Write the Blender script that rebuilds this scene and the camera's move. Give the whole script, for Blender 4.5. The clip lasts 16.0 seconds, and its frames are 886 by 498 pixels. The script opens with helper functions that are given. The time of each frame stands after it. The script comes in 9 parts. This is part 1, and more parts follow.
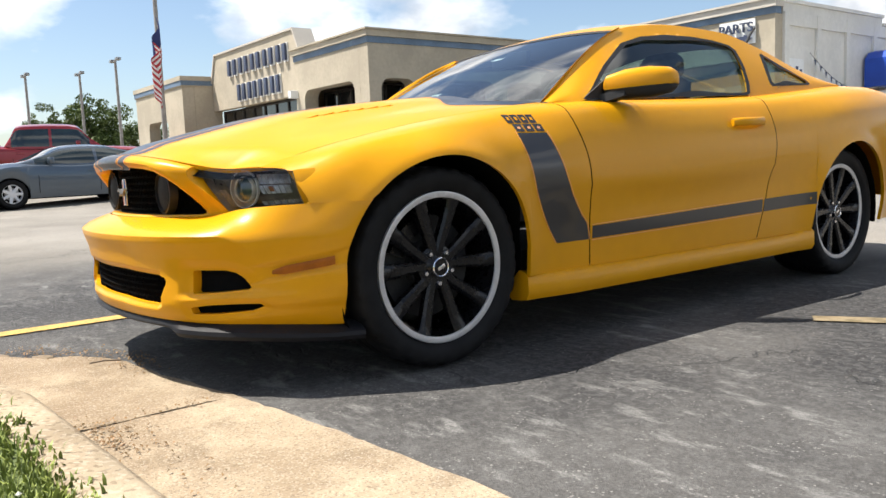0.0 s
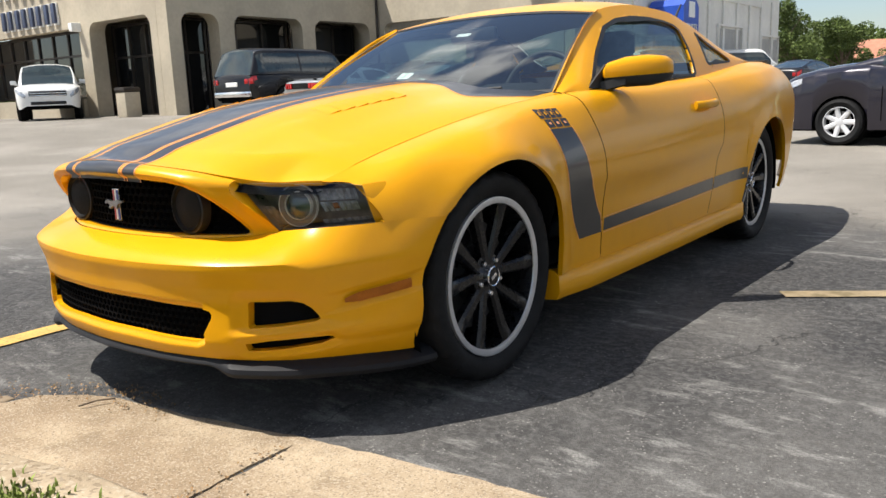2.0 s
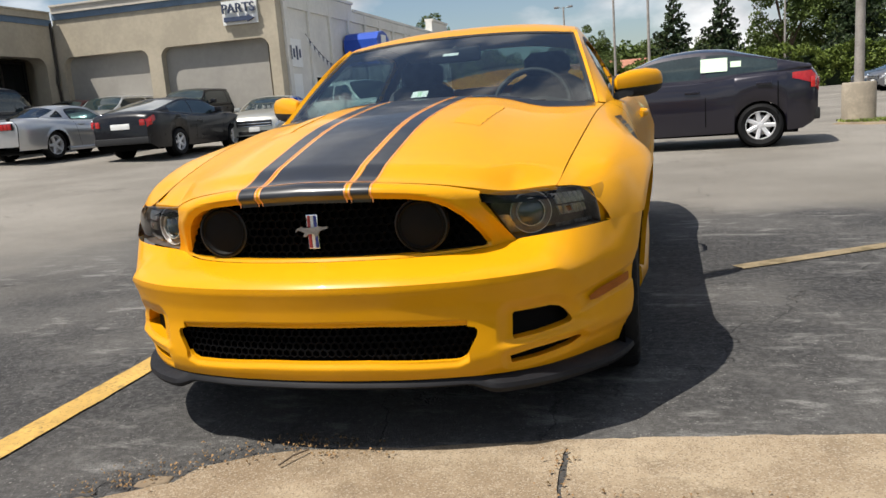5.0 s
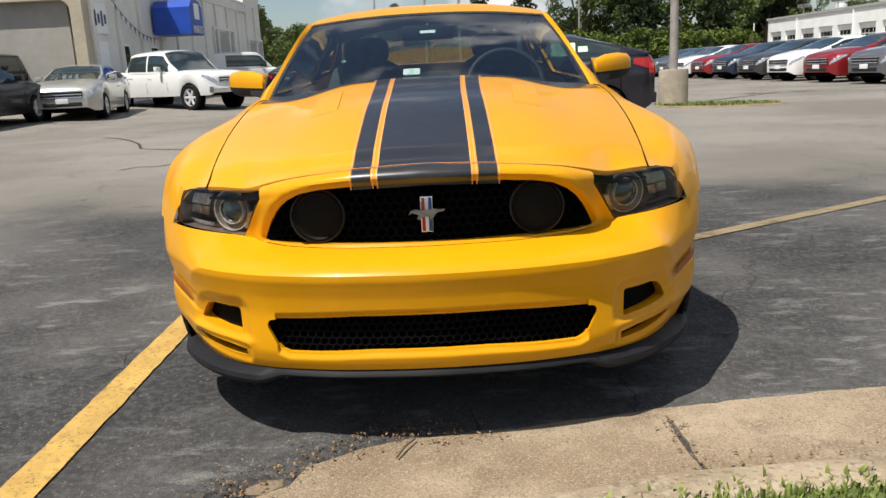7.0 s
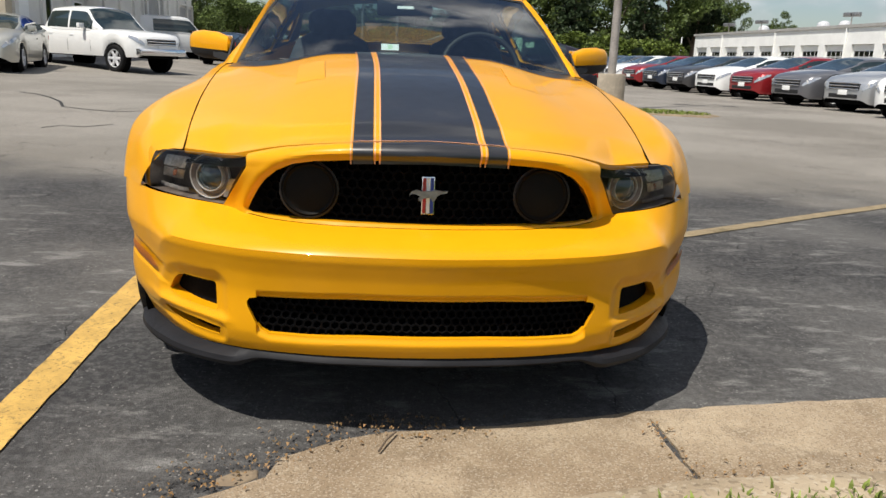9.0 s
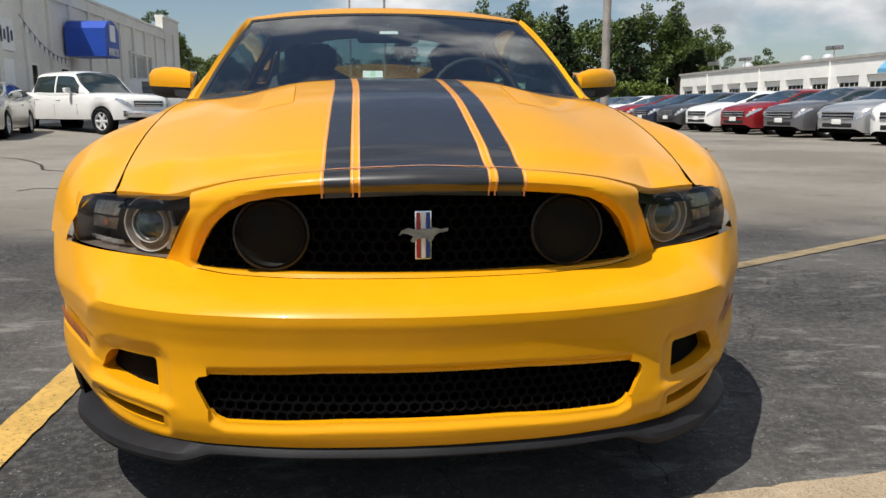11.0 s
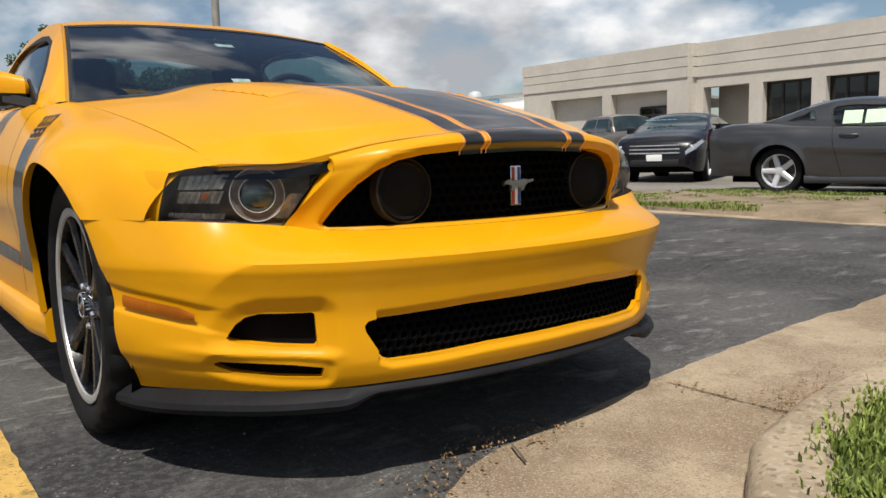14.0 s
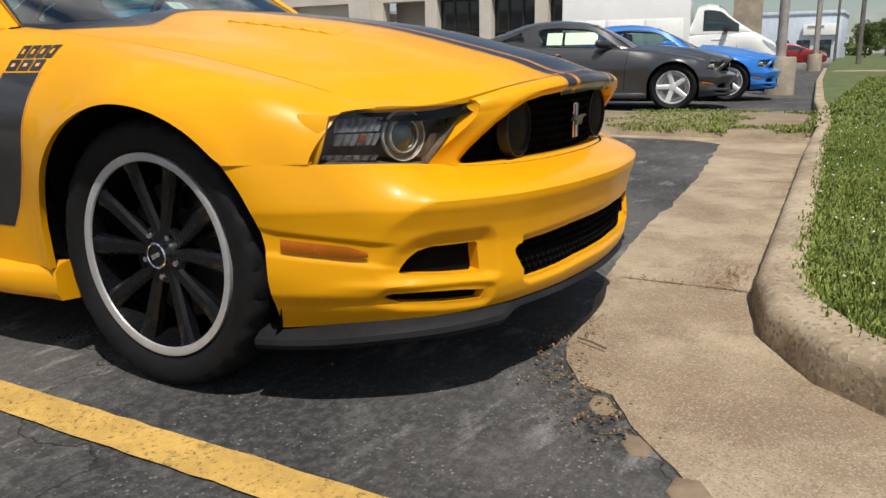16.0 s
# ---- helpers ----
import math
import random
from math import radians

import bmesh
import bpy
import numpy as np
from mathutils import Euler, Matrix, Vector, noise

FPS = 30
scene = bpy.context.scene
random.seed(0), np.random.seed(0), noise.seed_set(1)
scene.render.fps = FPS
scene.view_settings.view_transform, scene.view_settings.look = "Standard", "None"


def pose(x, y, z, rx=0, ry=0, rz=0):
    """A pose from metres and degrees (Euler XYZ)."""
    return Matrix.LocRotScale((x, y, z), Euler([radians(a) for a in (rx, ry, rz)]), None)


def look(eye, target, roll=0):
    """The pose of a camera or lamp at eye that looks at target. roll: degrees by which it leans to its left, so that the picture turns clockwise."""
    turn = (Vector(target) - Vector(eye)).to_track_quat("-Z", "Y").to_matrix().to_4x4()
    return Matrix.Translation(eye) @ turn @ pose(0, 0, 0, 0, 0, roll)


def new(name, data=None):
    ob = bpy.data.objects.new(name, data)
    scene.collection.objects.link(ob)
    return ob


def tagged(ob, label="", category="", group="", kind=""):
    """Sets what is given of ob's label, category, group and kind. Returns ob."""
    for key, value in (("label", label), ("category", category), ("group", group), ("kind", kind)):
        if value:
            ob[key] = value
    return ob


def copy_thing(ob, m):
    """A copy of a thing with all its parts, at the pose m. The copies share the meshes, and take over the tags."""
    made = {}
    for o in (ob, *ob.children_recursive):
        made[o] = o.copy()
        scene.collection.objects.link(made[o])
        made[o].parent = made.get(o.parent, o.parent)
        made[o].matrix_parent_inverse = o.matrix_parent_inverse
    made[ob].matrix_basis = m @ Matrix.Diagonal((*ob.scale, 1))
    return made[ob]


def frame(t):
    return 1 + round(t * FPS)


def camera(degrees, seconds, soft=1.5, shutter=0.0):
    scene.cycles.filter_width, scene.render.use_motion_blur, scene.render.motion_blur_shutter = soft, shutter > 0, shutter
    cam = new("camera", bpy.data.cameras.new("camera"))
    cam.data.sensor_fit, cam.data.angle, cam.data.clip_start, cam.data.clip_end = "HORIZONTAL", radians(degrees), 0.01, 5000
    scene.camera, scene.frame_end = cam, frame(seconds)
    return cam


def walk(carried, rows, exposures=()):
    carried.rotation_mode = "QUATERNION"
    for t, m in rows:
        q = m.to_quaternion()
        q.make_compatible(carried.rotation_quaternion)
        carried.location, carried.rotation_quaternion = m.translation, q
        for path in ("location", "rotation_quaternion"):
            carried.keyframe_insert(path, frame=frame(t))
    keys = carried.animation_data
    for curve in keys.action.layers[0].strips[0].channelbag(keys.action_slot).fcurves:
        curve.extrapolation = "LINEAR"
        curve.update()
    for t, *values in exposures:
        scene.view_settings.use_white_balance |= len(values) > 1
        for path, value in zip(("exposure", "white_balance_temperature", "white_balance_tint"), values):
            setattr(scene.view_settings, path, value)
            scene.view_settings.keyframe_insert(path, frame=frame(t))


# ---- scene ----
cam = camera(59.0, 16.0)
METRES, EYE, TILT, LEAN, TURN = 5.4, 0.8, -8.0, 0.0, 0.0
PATH = [
    (0, (2.947, -1.59, 0.697), (1.364, -0.389, 0.479), -2.4),
    (0.5, (2.792, -1.66, 0.808), (1.266, -0.377, 0.652), -2.1),
    (1, (2.616, -1.744, 0.842), (1.293, -0.262, 0.61), -0.9),
    (1.5, (2.403, -1.854, 0.888), (1.068, -0.4, 0.565), -1.9),
    (2, (2.222, -2.043, 0.939), (1.018, -0.495, 0.543), -2.2),
    (2.5, (2.015, -2.189, 0.95), (0.916, -0.565, 0.557), -3.2),
    (3, (1.807, -2.305, 0.974), (0.806, -0.621, 0.574), -3.7),
    (3.5, (1.564, -2.453, 0.993), (0.661, -0.696, 0.681), -4.1),
    (4, (1.323, -2.553, 0.963), (0.515, -0.746, 0.674), -4.4),
    (4.5, (1.091, -2.647, 0.953), (0.385, -0.805, 0.623), -5.0),
    (4.7, (1.01, -2.696, 0.951), (0.382, -0.828, 0.61), -4.8),
    (6.8, (0.114, -2.857, 1.008), (0.118, -0.906, 0.567), -2.4),
    (7, (0.055, -2.829, 1.01), (0.039, -0.879, 0.564), -2.8),
    (7.5, (-0.042, -2.795, 1.026), (0.047, -0.854, 0.553), -1.4),
    (8, (-0.102, -2.784, 1.032), (0.078, -0.851, 0.551), 0.2),
    (8.5, (-0.131, -2.782, 1.015), (0.039, -0.848, 0.537), 1.4),
    (9, (-0.145, -2.711, 0.976), (0.044, -0.777, 0.501), 2.5),
    (9.5, (-0.115, -2.549, 0.94), (0.129, -0.619, 0.475), 2.1),
    (10, (-0.097, -2.366, 0.917), (0.129, -0.423, 0.5), 1.0),
    (10.2, (-0.095, -2.309, 0.903), (0.089, -0.352, 0.534), -0.1),
    (12.3, (-0.423, -2.283, 0.86), (-0.011, -0.355, 0.526), 0.2),
    (12.5, (-0.538, -2.277, 0.786), (0.076, -0.393, 0.515), -0.5),
    (13, (-0.789, -2.245, 0.726), (0.067, -0.459, 0.455), -2.9),
    (13.5, (-1.054, -2.25, 0.704), (-0.003, -0.572, 0.429), -0.6),
    (14, (-1.271, -2.21, 0.722), (-0.095, -0.61, 0.478), -1.4),
    (14.5, (-1.489, -2.111, 0.748), (-0.179, -0.622, 0.486), -1.5),
    (15, (-1.746, -1.987, 0.78), (-0.298, -0.653, 0.427), -2.4),
    (15.5, (-1.987, -1.809, 0.806), (-0.401, -0.668, 0.38), -1.7),
    (16, (-2.125, -1.567, 0.813), (-0.44, -0.598, 0.34), -0.9),
]
walk(cam, [(t, look(eye, target, roll)) for t, eye, target, roll in PATH], [(0.0, 0.97), (2.5, 0.68), (4.5, 0.38), (8.5, 0.25), (12.5, 0.10), (16.0, 0.05)])

# ---- world, sun ----
SUN_TO = Vector((-0.38, -0.36, 1.0)).normalized()
world = bpy.data.worlds.new("sky")
scene.world = world
world.use_nodes = True
wn, wl = world.node_tree.nodes, world.node_tree.links
wn.clear()
w_out = wn.new("ShaderNodeOutputWorld")
w_bg = wn.new("ShaderNodeBackground")
w_sky = wn.new("ShaderNodeTexSky")
w_sky.sky_type = "NISHITA"
w_sky.sun_disc = False
w_sky.sun_elevation = math.asin(SUN_TO.z)
w_sky.sun_rotation = math.atan2(SUN_TO.x, SUN_TO.y)
w_sky.air_density, w_sky.dust_density, w_sky.ozone_density = 1.0, 0.9, 1.6
w_bg.inputs["Strength"].default_value = 0.063
w_tc = wn.new("ShaderNodeTexCoord")
w_map = wn.new("ShaderNodeMapping")
w_map.inputs["Scale"].default_value = (1.0, 1.0, 1.9)
w_map.inputs["Location"].default_value = (0.35, 0.1, 0.0)
w_n1 = wn.new("ShaderNodeTexNoise")
w_n1.inputs["Scale"].default_value = 3.6
w_n1.inputs["Detail"].default_value = 9.0
w_n1.inputs["Roughness"].default_value = 0.50
w_r1 = wn.new("ShaderNodeValToRGB")
w_r1.color_ramp.elements[0].position, w_r1.color_ramp.elements[1].position = 0.49, 0.60
w_n2 = wn.new("ShaderNodeTexNoise")
w_n2.inputs["Scale"].default_value = 6.0
w_n2.inputs["Detail"].default_value = 6.0
w_r2 = wn.new("ShaderNodeValToRGB")
w_r2.color_ramp.elements[0].color = (6.6, 6.9, 7.4, 1)
w_r2.color_ramp.elements[1].color = (14.5, 14.5, 14.5, 1)
w_r2.color_ramp.elements[0].position, w_r2.color_ramp.elements[1].position = 0.40, 0.60
w_mix = wn.new("ShaderNodeMix")
w_mix.data_type = "RGBA"
wl.new(w_tc.outputs["Generated"], w_map.inputs["Vector"])
wl.new(w_map.outputs["Vector"], w_n1.inputs["Vector"])
wl.new(w_map.outputs["Vector"], w_n2.inputs["Vector"])
wl.new(w_n1.outputs["Fac"], w_r1.inputs["Fac"])
wl.new(w_n2.outputs["Fac"], w_r2.inputs["Fac"])
wl.new(w_r1.outputs["Color"], w_mix.inputs["Factor"])
w_gain = wn.new("ShaderNodeMix")
w_gain.data_type, w_gain.blend_type = "RGBA", "MULTIPLY"
w_gain.inputs["Factor"].default_value = 1.0
w_gain.inputs["B"].default_value = (1.28, 1.28, 1.28, 1)
wl.new(w_sky.outputs["Color"], w_gain.inputs["A"])
wl.new(w_gain.outputs["Result"], w_mix.inputs["A"])
wl.new(w_r2.outputs["Color"], w_mix.inputs["B"])
wl.new(w_mix.outputs["Result"], w_bg.inputs["Color"])
wl.new(w_bg.outputs["Background"], w_out.inputs["Surface"])

sun_data = bpy.data.lights.new("sun", "SUN")
sun_data.energy, sun_data.angle, sun_data.color = 5.0, radians(0.55), (1.0, 0.95, 0.87)
sun = new("sun", sun_data)
sun.matrix_world = look(SUN_TO * 50, (0, 0, 0))

# ---- materials ----
MATS = {}


def mat(name, col, rough=0.5, metal=0.0, var=0.12, scale=5.0, bump=0.0, bscale=90.0, coat=0.0, col2=None, mix=(0.42, 0.62), rvar=0.1, spec=0.5, flake=0.0, emit=0.0, trans=0.0, alpha=1.0):
    """A procedural surface: two scales of tone, uneven gloss, fine relief."""
    m = bpy.data.materials.new(name)
    m.use_nodes = True
    n, l = m.node_tree.nodes, m.node_tree.links
    b = n["Principled BSDF"]
    tc = n.new("ShaderNodeTexCoord")
    big, small = n.new("ShaderNodeTexNoise"), n.new("ShaderNodeTexNoise")
    big.inputs["Scale"].default_value, small.inputs["Scale"].default_value = scale, scale * 9.3
    big.inputs["Detail"].default_value, small.inputs["Detail"].default_value = 5, 4
    l.new(tc.outputs["Object"], big.inputs["Vector"])
    l.new(tc.outputs["Object"], small.inputs["Vector"])
    ramp = n.new("ShaderNodeValToRGB")
    c2 = col2 or tuple(c * (1 + var) for c in col)
    c1 = col if col2 else tuple(c * (1 - var) for c in col)
    ramp.color_ramp.elements[0].color, ramp.color_ramp.elements[1].color = (*c1, 1), (*c2, 1)
    ramp.color_ramp.elements[0].position, ramp.color_ramp.elements[1].position = mix
    add = n.new("ShaderNodeMath")
    add.operation = "MULTIPLY_ADD"
    add.inputs[1].default_value = 0.35
    l.new(small.outputs["Fac"], add.inputs[0])
    sub = n.new("ShaderNodeMath")
    sub.operation = "MULTIPLY"
    sub.inputs[1].default_value = 0.65
    l.new(big.outputs["Fac"], sub.inputs[0])
    l.new(sub.outputs[0], add.inputs[2])
    l.new(add.outputs[0], ramp.inputs["Fac"])
    l.new(ramp.outputs["Color"], b.inputs["Base Color"])
    rr = n.new("ShaderNodeMapRange")
    rr.inputs["From Min"].default_value, rr.inputs["From Max"].default_value = 0.3, 0.7
    rr.inputs["To Min"].default_value, rr.inputs["To Max"].default_value = max(0.0, rough * (1 - rvar)), min(1.0, rough * (1 + rvar))
    l.new(small.outputs["Fac"], rr.inputs["Value"])
    l.new(rr.outputs["Result"], b.inputs["Roughness"])
    b.inputs["Metallic"].default_value = metal
    b.inputs["Specular IOR Level"].default_value = spec
    b.inputs["Coat Weight"].default_value = coat
    b.inputs["Coat Roughness"].default_value = 0.03
    b.inputs["Transmission Weight"].default_value = trans
    b.inputs["Alpha"].default_value = alpha
    if emit:
        b.inputs["Emission Color"].default_value = (*col, 1)
        b.inputs["Emission Strength"].default_value = emit
    if bump:
        bn, bp = n.new("ShaderNodeTexNoise"), n.new("ShaderNodeBump")
        bn.inputs["Scale"].default_value, bn.inputs["Detail"].default_value = bscale, 6
        bp.inputs["Strength"].default_value = min(1.0, bump)
        bp.inputs["Distance"].default_value = 0.004
        l.new(tc.outputs["Object"], bn.inputs["Vector"])
        l.new(bn.outputs["Fac"], bp.inputs["Height"])
        l.new(bp.outputs["Normal"], b.inputs["Normal"])
    MATS[name] = m
    return m


def paint(name, col, metal=0.0, rough=0.32):
    return mat(name, col, rough, metal, 0.03, 1.5, coat=0.7, rvar=0.06)


def glass(name, tint, rough=0.01, f0=0.08, power=4.0):
    """Thin glass: a see-through tint under a sharp reflection."""
    m = bpy.data.materials.new(name)
    m.use_nodes = True
    n, l = m.node_tree.nodes, m.node_tree.links
    n.remove(n["Principled BSDF"])
    t, g, x, f = n.new("ShaderNodeBsdfTransparent"), n.new("ShaderNodeBsdfGlossy"), n.new("ShaderNodeMixShader"), n.new("ShaderNodeLayerWeight")
    pw, ma = n.new("ShaderNodeMath"), n.new("ShaderNodeMath")
    pw.operation, ma.operation = "POWER", "MULTIPLY_ADD"
    pw.inputs[1].default_value = power
    ma.inputs[1].default_value, ma.inputs[2].default_value = 1 - f0, f0
    f.inputs["Blend"].default_value = 0.5
    l.new(f.outputs["Facing"], pw.inputs[0])
    l.new(pw.outputs[0], ma.inputs[0])
    t.inputs["Color"].default_value = (*tint, 1)
    g.inputs["Roughness"].default_value = rough
    l.new(ma.outputs[0], x.inputs["Fac"])
    l.new(t.outputs["BSDF"], x.inputs[1])
    l.new(g.outputs["BSDF"], x.inputs[2])
    l.new(x.outputs["Shader"], n["Material Output"].inputs["Surface"])
    MATS[name] = m
    return m


YELLOW = mat("school_bus_yellow_paint", (0.672, 0.304, 0.004), 0.32, 0.0, 0.03, 1.5, coat=0.26, rvar=0.06, spec=0.14)
BLACK_VINYL = mat("satin_black_vinyl", (0.016, 0.016, 0.018), 0.34, var=0.15, scale=2, coat=0.35)
BLACK_PLASTIC = mat("black_textured_plastic", (0.011, 0.011, 0.012), 0.6, var=0.25, scale=14, bump=0.15, bscale=500)
BLACK_GLOSS = mat("gloss_black_enamel", (0.004, 0.004, 0.005), 0.28, var=0.2, scale=6, coat=0.12, spec=0.3)
BUCKET = mat("dark_bucket_plastic", (0.15, 0.12, 0.10), 0.35, var=0.3, scale=30)
REFLECTOR = mat("bright_lamp_reflector", (0.70, 0.68, 0.64), 0.28, 0.35, 0.12, 40)
BLANK_GREY = mat("smoked_lamp_blank", (0.0065, 0.006, 0.0055), 0.6, var=0.2, scale=14, spec=0.12)
BLANK_RIM = mat("smoked_lamp_rim", (0.018, 0.016, 0.015), 0.45, var=0.2, scale=14, spec=0.3)
GRILLE_BLACK = mat("matt_black_grille", (0.0035, 0.0035, 0.004), 0.8, var=0.2, scale=14, spec=0.07)
DISC_IRON = mat("dull_brake_iron", (0.030, 0.029, 0.028), 0.6, 0.4, 0.3, 9)
HEADLAMP = mat("bright_headlamp", (0.52, 0.53, 0.55), 0.16, 0.55, 0.2, 30, coat=0.8)
RIM_SILVER = mat("silver_wheel_paint", (0.66, 0.66, 0.67), 0.34, 0.25, 0.06, 12)
SPLITTER = mat("charcoal_splitter_plastic", (0.013, 0.013, 0.015), 0.55, var=0.2, scale=8, bump=0.12, bscale=400, spec=0.18)
RUBBER = mat("tyre_rubber", (0.009, 0.009, 0.0095), 0.66, var=0.25, scale=14, bump=0.06, bscale=240, spec=0.18)
CHROME = mat("chrome", (0.82, 0.82, 0.84), 0.12, 1.0, 0.04, 6)
MACHINED = mat("machined_aluminium", (0.56, 0.56, 0.57), 0.34, 0.55, 0.1, 10, bump=0.05, bscale=300)
STEEL = mat("grey_steel", (0.35, 0.34, 0.33), 0.45, 0.9, 0.3, 9)
GLASS_WS = glass("windscreen_glass", (0.50, 0.64, 0.63), 0.01, 0.14, 3.4)
GLASS_SIDE = glass("side_glass", (0.42, 0.56, 0.55), 0.01, 0.09)
GLASS_CLEAR = glass("clear_lens", (0.93, 0.94, 0.95), 0.01, 0.035, 5.0)
DARK_GLASS = mat("dark_tinted_glass", (0.022, 0.034, 0.035), 0.04, var=0.2, scale=3, coat=0.6)
AMBER = mat("amber_lens", (0.34, 0.095, 0.006), 0.3, var=0.15, scale=20, coat=0.1, spec=0.2)
AMBER_DIM = mat("smoked_amber_lens", (0.14, 0.035, 0.008), 0.25, var=0.2, scale=40, coat=0.3)
LAMP_RIB = mat("dull_lamp_reflector", (0.34, 0.33, 0.32), 0.32, 0.8, 0.3, 60)
GLASS_PAINT = mat("pale_blue_window_paint", (0.30, 0.62, 0.80), 0.6, var=0.1, scale=20)
RED_LENS = mat("red_lens", (0.42, 0.012, 0.012), 0.15, var=0.15, scale=20, coat=0.6)
ORANGE_LINE = mat("orange_pinstripe", (0.84, 0.36, 0.14), 0.35, var=0.06, scale=20, coat=0.5)
WHITE_PLASTIC = mat("white_plastic", (0.78, 0.78, 0.76), 0.4, var=0.05, scale=10)
# near-black without sheen: puts the shade of gaps and openings into the colour
GAP_SHADE = mat("shadow_gap_black", (0.004, 0.004, 0.004), 0.9, var=0.2, scale=10, spec=0.05)
SEAT_CLOTH = mat("charcoal_seat_cloth", (0.06, 0.06, 0.065), 0.9, var=0.25, scale=18, bump=0.3, bscale=300)
PAPER = mat("white_paper_sticker", (0.80, 0.82, 0.80), 0.6, var=0.05, scale=20)
GREEN_PAPER = mat("pale_green_sticker", (0.55, 0.72, 0.52), 0.6, var=0.08, scale=30)
BADGE_RED = mat("badge_red", (0.42, 0.03, 0.03), 0.3, var=0.1, scale=20, coat=0.5)
BADGE_BLUE = mat("badge_blue", (0.03, 0.05, 0.30), 0.3, var=0.1, scale=20, coat=0.5)

STUCCO = mat("tan_stucco", (0.43, 0.375, 0.285), 0.9, var=0.10, scale=0.8, bump=0.5, bscale=60)
STUCCO_LIGHT = mat("pale_cream_stucco", (0.54, 0.495, 0.43), 0.9, var=0.07, scale=0.6, bump=0.4, bscale=60)
BAY_STUCCO = mat("grey_buff_stucco", (0.34, 0.32, 0.285), 0.9, var=0.08, scale=0.6, bump=0.4, bscale=60)
WHITE_WALL = mat("off_white_painted_block", (0.70, 0.68, 0.63), 0.85, var=0.07, scale=0.7, bump=0.4, bscale=40)
WHITE_METAL = mat("white_painted_metal", (0.84, 0.84, 0.81), 0.5, var=0.05, scale=1.2)
HALL_WHITE = mat("bluish_white_render", (0.56, 0.62, 0.72), 0.75, var=0.08, scale=1.5, bump=0.1, bscale=30)
BLUE_BAND = mat("faded_blue_band", (0.13, 0.19, 0.27), 0.7, var=0.14, scale=1.6)
ROOF_FELT = mat("grey_roof_felt", (0.24, 0.23, 0.21), 0.95, var=0.2, scale=0.9, bump=0.4)
STORE_GLASS = mat("dark_shopfront_glass", (0.012, 0.013, 0.014), 0.05, var=0.3, scale=0.5, coat=0.4)
BRONZE_FRAME = mat("dark_bronze_window_frame", (0.04, 0.032, 0.026), 0.4, 0.4, var=0.2, scale=5)
SIGN_BLUE = mat("sign_blue", (0.015, 0.07, 0.42), 0.4, var=0.08, scale=1.5)
SIGN_NAVY = mat("sign_navy_letters", (0.045, 0.06, 0.11), 0.45, var=0.1, scale=3)
AWNING_BLUE = mat("pale_blue_awning", (0.13, 0.36, 0.56), 0.6, var=0.1, scale=1.5)
GARAGE_GREY = mat("grey_roller_door", (0.36, 0.35, 0.33), 0.6, var=0.1, scale=1.5)
POLE_BASE = mat("rough_concrete_footing", (0.34, 0.29, 0.22), 0.95, var=0.18, scale=2.2, bump=0.8, bscale=60)
POLE_METAL = mat("galvanised_pole", (0.33, 0.30, 0.27), 0.6, 0.3, var=0.2, scale=3)
WOOD_POLE = mat("weathered_wood_pole", (0.20, 0.15, 0.11), 0.9, var=0.25, scale=4, bump=0.5)
BARK = mat("bark", (0.13, 0.095, 0.065), 0.95, var=0.3, scale=4, bump=0.8, bscale=30)
SOIL = mat("dry_soil", (0.17, 0.125, 0.08), 0.97, col2=(0.26, 0.20, 0.13), scale=3.0, bump=0.8, bscale=70)
LAWN = mat("lawn_ground", (0.055, 0.075, 0.022), 0.95, col2=(0.11, 0.14, 0.04), scale=2.0, bump=0.8, bscale=120)
BRICK_ROOF = mat("terracotta_roof", (0.36, 0.16, 0.10), 0.85, var=0.15, scale=2)
DUMPSTER = mat("blue_dumpster_paint", (0.02, 0.07, 0.28), 0.5, var=0.2, scale=2)


def leaf_mat(name, a, b):
    """Leaves that differ from one another, a little light passing through."""
    m = mat(name, a, 0.6, col2=b, scale=0.9, mix=(0.35, 0.65), rvar=0.2)
    n, l = m.node_tree.nodes, m.node_tree.links
    g, mx = n.new("ShaderNodeNewGeometry"), n.new("ShaderNodeMix")
    mx.data_type, mx.blend_type = "RGBA", "MULTIPLY"
    rp = n.new("ShaderNodeValToRGB")
    rp.color_ramp.elements[0].color, rp.color_ramp.elements[1].color = (0.45, 0.5, 0.4, 1), (1.25, 1.2, 1.0, 1)
    l.new(g.outputs["Random Per Island"], rp.inputs["Fac"])
    src = n["Principled BSDF"].inputs["Base Color"].links[0].from_socket
    mx.inputs["Factor"].default_value = 1.0
    l.new(src, mx.inputs["A"])
    l.new(rp.outputs["Color"], mx.inputs["B"])
    l.new(mx.outputs["Result"], n["Principled BSDF"].inputs["Base Color"])
    n["Principled BSDF"].inputs["Specular IOR Level"].default_value = 0.25
    return m


